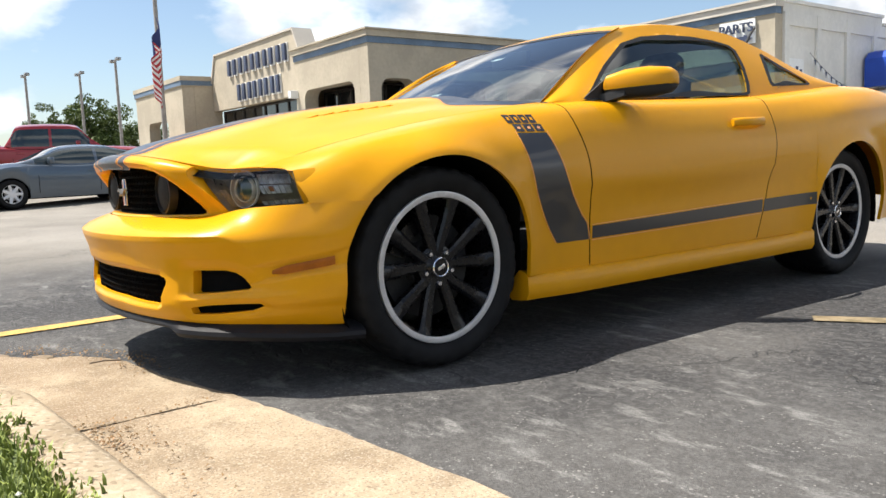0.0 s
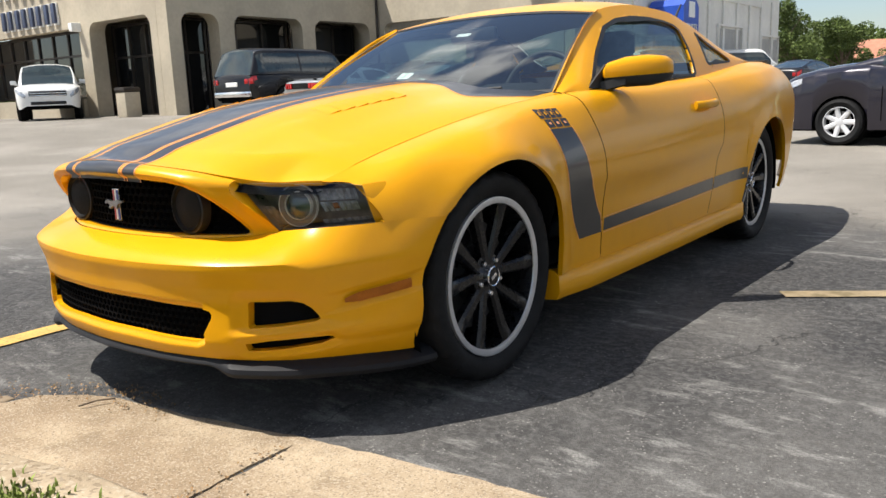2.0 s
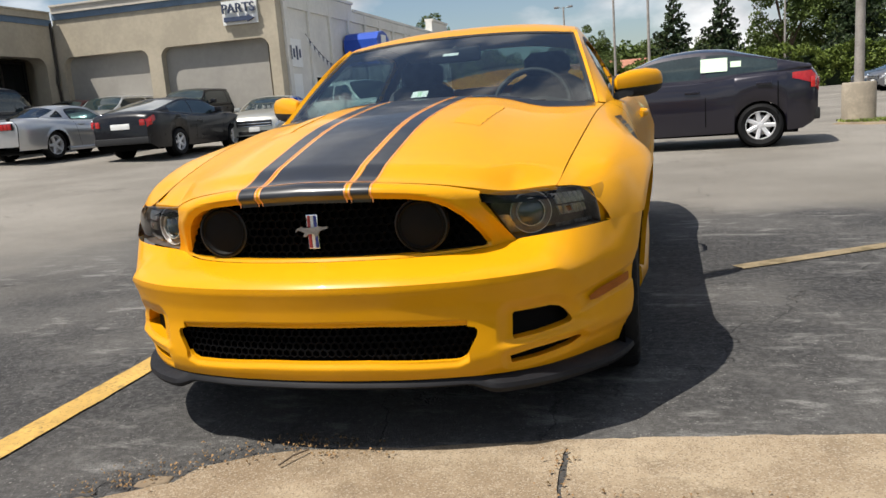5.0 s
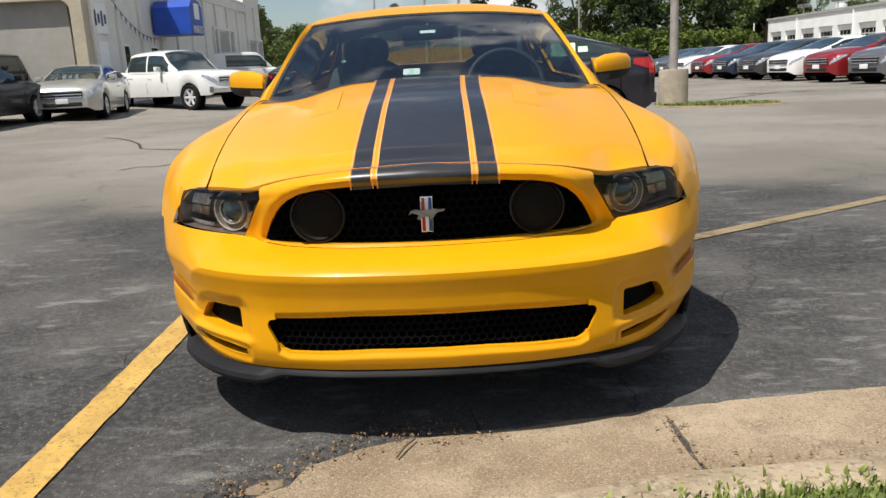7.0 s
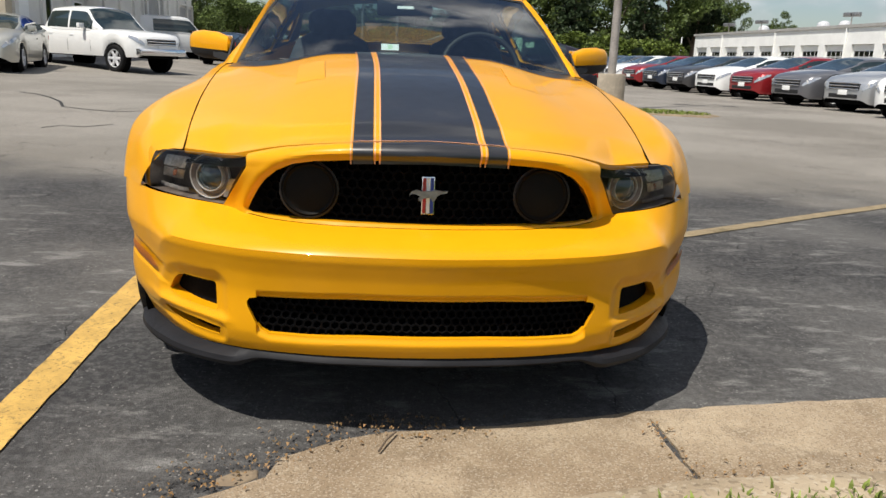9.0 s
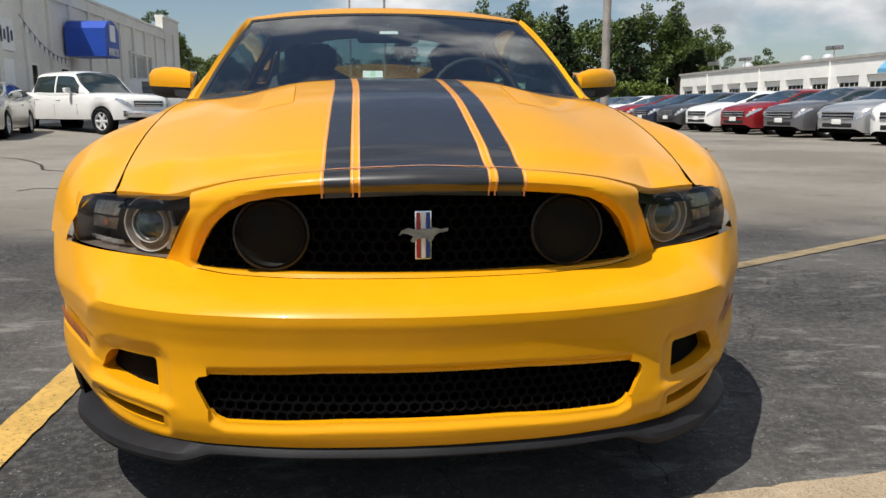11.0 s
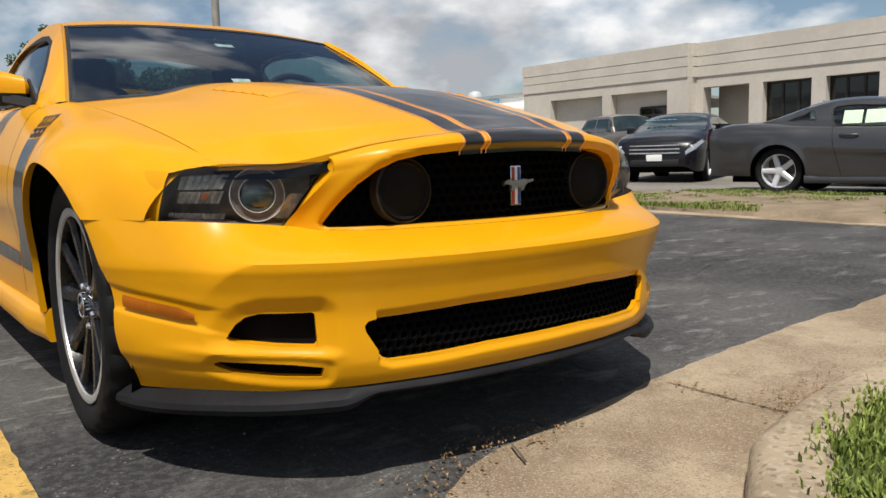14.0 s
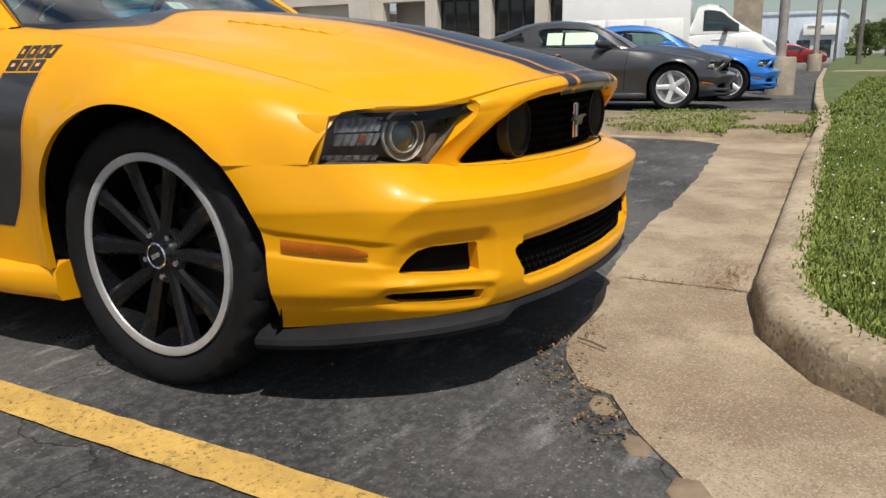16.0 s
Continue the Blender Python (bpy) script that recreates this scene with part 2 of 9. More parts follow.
LEAF_OAK = leaf_mat("oak_leaves", (0.058, 0.092, 0.022), (0.115, 0.155, 0.045))
LEAF_DARK = leaf_mat("dark_conifer_needles", (0.014, 0.030, 0.012), (0.035, 0.055, 0.02))
LEAF_HEDGE = leaf_mat("hedge_leaves", (0.075, 0.115, 0.018), (0.14, 0.18, 0.04))
GRASS = leaf_mat("grass_blades", (0.120, 0.175, 0.034), (0.25, 0.29, 0.085))
CLOVER = mat("white_clover_heads", (0.72, 0.70, 0.62), 0.8, var=0.1, scale=30)
DEBRIS = leaf_mat("dry_leaf_litter", (0.16, 0.085, 0.04), (0.30, 0.19, 0.10))


def ramp_mix(n, l, fac, a, b):
    mx = n.new("ShaderNodeMix")
    mx.data_type = "RGBA"
    l.new(fac, mx.inputs["Factor"])
    for key, v in (("A", a), ("B", b)):
        if isinstance(v, tuple):
            mx.inputs[key].default_value = (*v, 1)
        else:
            l.new(v, mx.inputs[key])
    return mx.outputs["Result"]


def ramp_of(n, l, src, p0, p1):
    r = n.new("ShaderNodeMapRange")
    r.interpolation_type = "SMOOTHSTEP"
    r.inputs["From Min"].default_value, r.inputs["From Max"].default_value = p0, p1
    l.new(src, r.inputs["Value"])
    return r.outputs["Result"]


def noise_of(n, l, vec, scale, detail=5.0, rough=0.55):
    t = n.new("ShaderNodeTexNoise")
    t.inputs["Scale"].default_value, t.inputs["Detail"].default_value, t.inputs["Roughness"].default_value = scale, detail, rough
    l.new(vec, t.inputs["Vector"])
    return t.outputs["Fac"]


def math_of(n, l, op, a, b):
    t = n.new("ShaderNodeMath")
    t.operation = op
    for k, v in enumerate((a, b)):
        if isinstance(v, (int, float)):
            t.inputs[k].default_value = v
        else:
            l.new(v, t.inputs[k])
    return t.outputs[0]


def asphalt_mat():
    """Old sealed asphalt: dark sealer with scuffs in the parking bays, pale worn lanes beyond, exposed stones."""
    m = bpy.data.materials.new("worn_asphalt")
    m.use_nodes = True
    n, l = m.node_tree.nodes, m.node_tree.links
    b = n["Principled BSDF"]
    vec = n.new("ShaderNodeTexCoord").outputs["Object"]
    sep = n.new("ShaderNodeSeparateXYZ")
    l.new(vec, sep.inputs["Vector"])
    # edge of the dark sealed bay: beyond it the lane is paler
    wob = math_of(n, l, "MULTIPLY", math_of(n, l, "SUBTRACT", noise_of(n, l, vec, 0.55), 0.5), 4.2)
    edge = math_of(n, l, "ADD", sep.outputs["Y"], wob)
    lane = ramp_of(n, l, edge, 2.6, 4.4)
    left = math_of(n, l, "ADD", math_of(n, l, "MULTIPLY", sep.outputs["X"], -1.0), wob)
    lane = math_of(n, l, "MAXIMUM", lane, ramp_of(n, l, left, 2.2, 6.0))
    patch = ramp_of(n, l, noise_of(n, l, vec, 0.8, 6), 0.40, 0.66)
    sealed = ramp_mix(n, l, patch, (0.032, 0.031, 0.031), (0.096, 0.091, 0.085))
    lanecol = ramp_mix(n, l, ramp_of(n, l, noise_of(n, l, vec, 0.33, 7), 0.35, 0.65), (0.200, 0.180, 0.150), (0.300, 0.274, 0.236))
    col = ramp_mix(n, l, lane, sealed, lanecol)
    # pale scuffs drawn out along the driving direction
    mp = n.new("ShaderNodeMapping")
    mp.inputs["Rotation"].default_value = (0, 0, radians(24))
    mp.inputs["Scale"].default_value = (2.6, 7.0, 1.0)
    l.new(vec, mp.inputs["Vector"])
    scuff = math_of(n, l, "MULTIPLY", ramp_of(n, l, noise_of(n, l, mp.outputs["Vector"], 1.3, 8, 0.7), 0.52, 0.66), ramp_of(n, l, noise_of(n, l, vec, 0.9, 3), 0.40, 0.58))
    bay = math_of(n, l, "SUBTRACT", 1.0, lane)
    col = ramp_mix(n, l, math_of(n, l, "MULTIPLY", math_of(n, l, "MULTIPLY", scuff, 0.60), bay), col, (0.34, 0.33, 0.31))
    # sealer worn thin in blotches
    wear = math_of(n, l, "MULTIPLY", ramp_of(n, l, noise_of(n, l, vec, 7.0, 9, 0.72), 0.50, 0.66), ramp_of(n, l, noise_of(n, l, vec, 1.7, 4), 0.42, 0.60))
    col = ramp_mix(n, l, math_of(n, l, "MULTIPLY", math_of(n, l, "MULTIPLY", wear, 0.34), bay), col, (0.21, 0.205, 0.195))
    # stones
    vor = n.new("ShaderNodeTexVoronoi")
    vor.inputs["Scale"].default_value = 125.0
    l.new(vec, vor.inputs["Vector"])
    sepc = n.new("ShaderNodeSeparateColor")
    l.new(vor.outputs["Color"], sepc.inputs["Color"])
    chip = math_of(n, l, "MULTIPLY", math_of(n, l, "MULTIPLY", math_of(n, l, "GREATER_THAN", sepc.outputs[0], 0.80), math_of(n, l, "LESS_THAN", vor.outputs["Distance"], math_of(n, l, "MULTIPLY", sepc.outputs[1], 0.55))), ramp_of(n, l, noise_of(n, l, vec, 6.0, 4), 0.35, 0.62))
    col = ramp_mix(n, l, math_of(n, l, "MULTIPLY", chip, 0.62), col, (0.36, 0.345, 0.32))
    mott = ramp_of(n, l, noise_of(n, l, vec, 34, 6, 0.7), 0.42, 0.62)
    col = ramp_mix(n, l, math_of(n, l, "MULTIPLY", mott, 0.30), col, (0.20, 0.195, 0.185))
    grain = ramp_of(n, l, noise_of(n, l, vec, 130, 3), 0.3, 0.7)
    col = ramp_mix(n, l, math_of(n, l, "MULTIPLY", grain, 0.42), col, (0.015, 0.015, 0.016))
    # cracks
    crk = n.new("ShaderNodeTexVoronoi")
    crk.feature = "DISTANCE_TO_EDGE"
    crk.inputs["Scale"].default_value = 0.42
    wv = n.new("ShaderNodeVectorMath")
    nz = n.new("ShaderNodeTexNoise")
    nz.inputs["Scale"].default_value, nz.inputs["Detail"].default_value = 2.2, 6
    l.new(vec, nz.inputs["Vector"])
    l.new(vec, wv.inputs[0])
    l.new(nz.outputs["Color"], wv.inputs[1])
    l.new(wv.outputs["Vector"], crk.inputs["Vector"])
    line = math_of(n, l, "SUBTRACT", 1.0, ramp_of(n, l, crk.outputs["Distance"], 0.0004, 0.0030))
    col = ramp_mix(n, l, math_of(n, l, "MULTIPLY", line, 0.45), col, (0.012, 0.012, 0.012))
    l.new(col, b.inputs["Base Color"])
    b.inputs["Roughness"].default_value = 0.86
    b.inputs["Specular IOR Level"].default_value = 0.3
    bp = n.new("ShaderNodeBump")
    bp.inputs["Strength"].default_value, bp.inputs["Distance"].default_value = 0.75, 0.006
    h = math_of(n, l, "ADD", noise_of(n, l, vec, 160, 4, 0.7), math_of(n, l, "MULTIPLY", line, -2.0))
    l.new(h, bp.inputs["Height"])
    l.new(bp.outputs["Normal"], b.inputs["Normal"])
    return m


ASPHALT = asphalt_mat()


def concrete_mat(name="old_buff_concrete", dark_c=(0.225, 0.165, 0.105), light_c=(0.395, 0.315, 0.215), stone=240.0, relief=120.0):
    """Old cast concrete: brown-buff paste, sand grains, darker stains, hairline cracks."""
    m = bpy.data.materials.new(name)
    m.use_nodes = True
    n, l = m.node_tree.nodes, m.node_tree.links
    b = n["Principled BSDF"]
    vec = n.new("ShaderNodeTexCoord").outputs["Object"]
    col = ramp_mix(n, l, ramp_of(n, l, noise_of(n, l, vec, 1.6, 7, 0.62), 0.34, 0.66), dark_c, light_c)
    stain = ramp_of(n, l, noise_of(n, l, vec, 3.6, 9, 0.70), 0.51, 0.66)
    col = ramp_mix(n, l, math_of(n, l, "MULTIPLY", stain, 0.60), col, (0.17, 0.125, 0.08))
    vor = n.new("ShaderNodeTexVoronoi")
    vor.inputs["Scale"].default_value = stone
    l.new(vec, vor.inputs["Vector"])
    sepc = n.new("ShaderNodeSeparateColor")
    l.new(vor.outputs["Color"], sepc.inputs["Color"])
    grain = math_of(n, l, "GREATER_THAN", sepc.outputs[0], 0.80)
    col = ramp_mix(n, l, math_of(n, l, "MULTIPLY", grain, 0.40), col, (0.46, 0.40, 0.31))
    dark = math_of(n, l, "LESS_THAN", sepc.outputs[1], 0.16)
    col = ramp_mix(n, l, math_of(n, l, "MULTIPLY", dark, 0.45), col, (0.12, 0.085, 0.055))
    l.new(col, b.inputs["Base Color"])
    b.inputs["Roughness"].default_value = 0.94
    b.inputs["Specular IOR Level"].default_value = 0.25
    bp = n.new("ShaderNodeBump")
    bp.inputs["Strength"].default_value, bp.inputs["Distance"].default_value = 0.8, 0.005
    h = math_of(n, l, "ADD", noise_of(n, l, vec, relief, 5, 0.7), math_of(n, l, "MULTIPLY", noise_of(n, l, vec, 9, 6), 2.0))
    l.new(h, bp.inputs["Height"])
    l.new(bp.outputs["Normal"], b.inputs["Normal"])
    return m


CONCRETE = concrete_mat()
CURB_MAT = concrete_mat("pebbly_curb_concrete", (0.24, 0.185, 0.12), (0.42, 0.34, 0.235), 95.0, 80.0)


def worn_line_mat(name, col):
    """Road paint worn through in spots to the asphalt."""
    m = mat(name, col, 0.8, var=0.14, scale=9, bump=0.5, bscale=180)
    n, l = m.node_tree.nodes, m.node_tree.links
    b = n["Principled BSDF"]
    vec = n.new("ShaderNodeTexCoord").outputs["Object"]
    wear = math_of(n, l, "MAXIMUM", ramp_of(n, l, noise_of(n, l, vec, 85, 5, 0.72), 0.54, 0.66), math_of(n, l, "MULTIPLY", ramp_of(n, l, noise_of(n, l, vec, 3.5, 6, 0.7), 0.56, 0.64), 0.8))
    src = b.inputs["Base Color"].links[0].from_socket
    l.new(ramp_mix(n, l, wear, src, (0.10, 0.075, 0.03)), b.inputs["Base Color"])
    return m


CRACK_TAR = mat("dark_crack_filler", (0.022, 0.021, 0.020), 0.8, var=0.3, scale=6, bump=0.5, bscale=120)
LINE_YELLOW = worn_line_mat("worn_yellow_line", (0.49, 0.305, 0.075))
LINE_FADED = worn_line_mat("faded_yellow_line", (0.24, 0.185, 0.105))


# ---- mesh helpers ----
def smooth01(a, b, v):
    t = min(1.0, max(0.0, (v - a) / (b - a)))
    return t * t * (3 - 2 * t)


def lift(x, y):
    """Height of the lot: level round the parked car, rising gently towards the showroom."""
    return 0.42 * smooth01(8.0, 21.0, -x + 0.8 * min(0.0, y - 10) + 0.35 * min(20.0, max(0.0, y - 10))) + 0.05 * smooth01(5.0, 12.0, y)


def curve(knots):
    """A smooth curve through (position, value) knots, with no overshoot."""
    xs = [k[0] for k in knots]
    ys = [k[1] for k in knots]
    d = [(ys[i + 1] - ys[i]) / (xs[i + 1] - xs[i]) for i in range(len(xs) - 1)]
    m = [d[0]] + [0.0 if d[i - 1] * d[i] <= 0 else 2 * d[i - 1] * d[i] / (d[i - 1] + d[i]) for i in range(1, len(d))] + [d[-1]]

    def at(v):
        if v <= xs[0]:
            return ys[0]
        if v >= xs[-1]:
            return ys[-1]
        i = max(k for k in range(len(xs) - 1) if xs[k] <= v)
        h = xs[i + 1] - xs[i]
        t = (v - xs[i]) / h
        return (2 * t**3 - 3 * t**2 + 1) * ys[i] + (t**3 - 2 * t**2 + t) * h * m[i] + (-2 * t**3 + 3 * t**2) * ys[i + 1] + (t**3 - t**2) * h * m[i + 1]

    return at


def link_mesh(name, bm, materials, parent=None, smooth=None):
    me = bpy.data.meshes.new(name)
    bm.normal_update()
    if smooth is not None:
        for f in bm.faces:
            f.smooth = True
        for e in bm.edges:
            e.smooth = not (len(e.link_faces) == 2 and e.calc_face_angle(0) > radians(smooth))
    bm.to_mesh(me)
    bm.free()
    for m in materials if isinstance(materials, (list, tuple)) else (materials,):
        me.materials.append(m)
    ob = new(name, me)
    ob.parent = parent
    return ob


def part(name, bm, material, parent, label="", smooth=38):
    ob = link_mesh(name, bm, material, parent, smooth)
    return tagged(ob, label)


def thing(name, label, category, group="", kind="", at=None):
    ob = tagged(new(name), label, category, group, kind)
    ob.empty_display_size = 0.2
    if at is not None:
        ob.matrix_world = at
    return ob


def quad(bm, pts, mi=0):
    f = bm.faces.new([bm.verts.new(p) for p in pts])
    f.material_index = mi
    return f


def box(bm, x0, x1, y0, y1, z0, z1, bevel=0.0, seg=2, m=None):
    vs = [bm.verts.new((x, y, z)) for x in (x0, x1) for y in (y0, y1) for z in (z0, z1)]
    fs = [bm.faces.new([vs[i] for i in q]) for q in ((0, 1, 3, 2), (4, 6, 7, 5), (0, 4, 5, 1), (2, 3, 7, 6), (0, 2, 6, 4), (1, 5, 7, 3))]
    if bevel:
        es = list({e for f in fs for e in f.edges})
        r = bmesh.ops.bevel(bm, geom=es, offset=bevel, segments=seg, affect="EDGES", profile=0.6)
        vs = list({v for f in r["faces"] for v in f.verts} | {v for v in vs if v.is_valid})
    if m is not None:
        bmesh.ops.transform(bm, matrix=m, verts=[v for v in vs if v.is_valid])
    return vs


def prism(bm, outline, axis, a, b):
    """A flat outline pushed along an axis (0, 1, 2) from a to b."""

    def place(p, d):
        q = list(p)
        q.insert(axis, d)
        return q

    lo = [bm.verts.new(place(p, a)) for p in outline]
    hi = [bm.verts.new(place(p, b)) for p in outline]
    bm.faces.new(lo)
    bm.faces.new(list(reversed(hi)))
    for i in range(len(outline)):
        j = (i + 1) % len(outline)
        bm.faces.new((lo[j], lo[i], hi[i], hi[j]))


def fix(bm):
    bmesh.ops.recalc_face_normals(bm, faces=bm.faces)
    return bm


def ring_loft(bm, rings, closed=True, cap0=False, cap1=False):
    rows = [[bm.verts.new(p) for p in r] for r in rings]
    k = len(rows[0])
    for a, b in zip(rows, rows[1:]):
        for i in range(k if closed else k - 1):
            j = (i + 1) % k
            bm.faces.new((a[i], a[j], b[j], b[i]))
    if cap0:
        bm.faces.new(list(reversed(rows[0])))
    if cap1:
        bm.faces.new(rows[-1])
    return rows


def lathe(bm, profile, seg=32, axis="x", centre=(0, 0, 0), cap=True):
    """Turns (radius, distance along the axis) round an axis."""
    rings = []
    for r, d in profile:
        ring = []
        for i in range(seg):
            a = 2 * math.pi * i / seg
            c, s = r * math.cos(a), r * math.sin(a)
            p = (d, c, s) if axis == "x" else (c, d, s) if axis == "y" else (c, s, d)
            ring.append((p[0] + centre[0], p[1] + centre[1], p[2] + centre[2]))
        rings.append(ring)
    ring_loft(bm, rings, True, cap, cap)
    fix(bm)


def tube(bm, pts, r, seg=8, r1=None):
    pts = [Vector(p) for p in pts]
    rings = []
    for i, p in enumerate(pts):
        d = (pts[min(i + 1, len(pts) - 1)] - pts[max(i - 1, 0)]).normalized()
        u = d.orthogonal().normalized()
        if i and rings:
            u = (last - d * last.dot(d)).normalized()
        last = u
        v = d.cross(u)
        rr = r if r1 is None else r + (r1 - r) * i / (len(pts) - 1)
        rings.append([p + rr * (math.cos(2 * math.pi * k / seg) * u + math.sin(2 * math.pi * k / seg) * v) for k in range(seg)])
    ring_loft(bm, rings, True, True, True)


def text_mesh(body, size, depth):
    """Raised letters as a mesh, standing in the x-z plane and facing -y, centred."""
    cu = bpy.data.curves.new("letters", "FONT")
    cu.body, cu.size, cu.extrude = body, size, depth / 2
    cu.align_x, cu.align_y = "CENTER", "CENTER"
    ob = bpy.data.objects.new("letters", cu)
    scene.collection.objects.link(ob)
    me = bpy.data.meshes.new_from_object(ob.evaluated_get(bpy.context.evaluated_depsgraph_get()))
    bpy.data.objects.remove(ob)
    bm = bmesh.new()
    bm.from_mesh(me)
    bmesh.ops.transform(bm, matrix=pose(0, 0, 0, 90, 0, 0), verts=bm.verts)
    return bm


# ---- ground, kerb, markings ----
def spaced(lo, hi, fine, core):
    """Positions that are close together in the core and wide apart far off."""
    out, v, s = [core[0]], core[0], fine
    while out[-1] < core[1]:
        out.append(out[-1] + fine)
    s = fine
    while out[-1] < hi:
        s *= 1.5
        out.append(min(hi, out[-1] + s))
    low, s = core[0], fine
    while low > lo:
        s *= 1.5
        low = max(lo, low - s)
        out.insert(0, low)
    return out


def ground():
    bm = bmesh.new()
    gx, gy = spaced(-900, 900, 0.8, (-26, 14)), spaced(-900, 900, 0.8, (-5, 30))
    rows = [[bm.verts.new((x, y, lift(x, y))) for x in gx] for y in gy]
    for a, b in zip(rows, rows[1:]):
        for i in range(len(gx) - 1):
            bm.faces.new((a[i], a[i + 1], b[i + 1], b[i]))
    ob = link_mesh("ground", bm, ASPHALT, smooth=60)
    return tagged(ob, "worn dark and pale grey asphalt car lot", "asphalt", kind="structure")


ground()

CURB = [(6.35, -0.89), (4.4, -0.98), (2.6, -1.09), (1.2, -1.17), (0.55, -1.21), (0.2, -1.29), (-0.08, -1.45), (-0.28, -1.70), (-0.37, -2.05), (-0.40, -3.0), (-0.40, -9.0)]


def resample(pts, step):
    out = [Vector((*pts[0], 0))]
    for a, b in zip(pts, pts[1:]):
        a, b = Vector((*a, 0)), Vector((*b, 0))
        k = max(1, int((b - a).length / step))
        out += [a.lerp(b, (i + 1) / k) for i in range(k)]
    return out


def kerb_point(line, i):
    a, b = line[max(0, i - 1)], line[min(len(line) - 1, i + 1)]
    d = (b - a).normalized()
    return Vector((-d.y, d.x, 0))  # towards the lawn


def kerb():
    """A cast kerb with a rounded, spalled top edge."""
    line = resample(CURB, 0.05)
    prof = ((0.0, -0.02), (0.008, 0.075), (0.02, 0.105), (0.045, 0.122), (0.14, 0.13), (0.165, 0.118), (0.17, 0.0))
    rows = []
    bm = bmesh.new()
    for i, p in enumerate(line):
        nrm = kerb_point(line, i)
        row = []
        for k, (d, z) in enumerate(prof):
            w = noise.noise(p * 9 + Vector((k * 3.1, 0, 0))) * 0.006 + noise.noise(p * 31 + Vector((0, k * 5.7, 0))) * 0.004
            row.append(p + nrm * (d + w) + Vector((0, 0, z + w * 0.8)))
        rows.append(row)
    ring_loft(bm, rows, False)
    fix(bm)
    return tagged(link_mesh("kerb", bm, CURB_MAT, smooth=60), "weathered rounded concrete kerb with exposed pebbles", "kerb", kind="structure")


kerb()


def slab(outline, z=0.009, seed=0):
    pts = []
    k = len(outline)
    for i in range(k):
        a, b = Vector((*outline[i], 0)), Vector((*outline[(i + 1) % k], 0))
        n = max(2, int((b - a).length / 0.04))
        for j in range(n):
            p = a.lerp(b, j / n)
            q = p * 5.0 + Vector((seed, 0, 0))
            pts.append(p + Vector((noise.noise(q), noise.noise(q + Vector((7, 3, 1))), 0)) * 0.020 + Vector((noise.noise(q * 5), noise.noise(q * 5 + Vector((2, 9, 4))), 0)) * 0.007)
    bm = bmesh.new()
    top = [bm.verts.new((p.x, p.y, z)) for p in pts]
    low = [bm.verts.new((p.x + 0.0, p.y, z - 0.03)) for p in pts]
    bm.faces.new(top)
    for i in range(len(pts)):
        j = (i + 1) % len(pts)
        bm.faces.new((top[j], top[i], low[i], low[j]))
    fix(bm)
    return bm


gutter = thing("gutter", "sunlit pale concrete gutter slabs with dirty joints", "gutter", kind="structure")
SLABS = (
    ((-0.03, -1.47), (-0.22, -1.72), (-0.32, -2.05), (-0.35, -3.6), (-1.25, -3.6), (-1.15, -2.4), (-1.00, -1.73), (-0.76, -1.31), (-0.50, -1.12), (-0.37, -1.03), (-0.35, -0.93), (-0.22, -0.85), (0.0, -0.80), (0.35, -0.745), (0.655, -0.68), (0.665, -1.26), (0.2, -1.34)),
    ((0.675, -1.26), (0.665, -0.68), (0.95, -0.64), (1.62, -0.57), (2.5, -0.525), (3.27, -0.46), (3.29, -1.16)),
    ((3.300, -1.16), (3.285, -0.455), (4.1, -0.35), (5.42, -0.19), (5.66, 0.1), (5.74, 0.90), (6.15, 0.90), (6.33, -1.0)),
    ((5.74, 0.92), (5.72, 2.6), (5.80, 4.5), (6.05, 4.5), (6.02, 2.6), (6.13, 0.92)),
)
for i, outline in enumerate(SLABS):
    part("slab", slab(outline, 0.0055 + 0.0006 * i, i * 3.7), CONCRETE, gutter, smooth=None)


def strip(pts, width, z=0.006):
    bm = bmesh.new()
    line = resample(pts, 0.06)
    rows = []
    for i, p in enumerate(line):
        n = kerb_point(line, i)
        e = noise.noise(p * 14) * 0.006
        f = noise.noise(p * 14 + Vector((9, 9, 9))) * 0.006
        rows.append([(p + n * (s * width / 2 + (e if s > 0 else f))) + Vector((0, 0, lift(p.x, p.y) + z)) for s in (-1, 1)])
    ring_loft(bm, rows, False)
    bmesh.ops.recalc_face_normals(bm, faces=bm.faces)
    bm.normal_update()
    if bm.faces and sum(f.normal.z for f in bm.faces) < 0:
        bmesh.ops.reverse_faces(bm, faces=bm.faces)
    return bm


def marking(name, label, pts, width, material):
    ob = link_mesh(name, strip(pts, width), material)
    return tagged(ob, label, "road marking", "bay lines", "structure")


marking("bay_line", "worn yellow painted bay line on dark asphalt", ((-1.08, -1.25), (-1.09, 0.2), (-1.10, 3.6)), 0.115, LINE_YELLOW)
marking("bay_line", "faded yellow painted bay line crossing the lot at an angle", ((1.35, 1.5), (3.05, 2.49), (4.6, 3.36)), 0.10, LINE_FADED)


for pts, width in ((((-6.46, 12.25), (-6.03, 11.88), (-5.51, 11.15), (-5.04, 10.33), (-4.66, 9.40), (-4.26, 9.14), (-3.78, 8.90), (-3.26, 9.34)), 0.045), (((-3.88, 6.62), (-3.78, 6.90), (-3.48, 6.85), (-3.28, 7.25)), 0.03)):
    tagged(link_mesh("crack", strip(pts, width, 0.004), CRACK_TAR), "dark open crack across the pale asphalt", "crack", kind="structure")


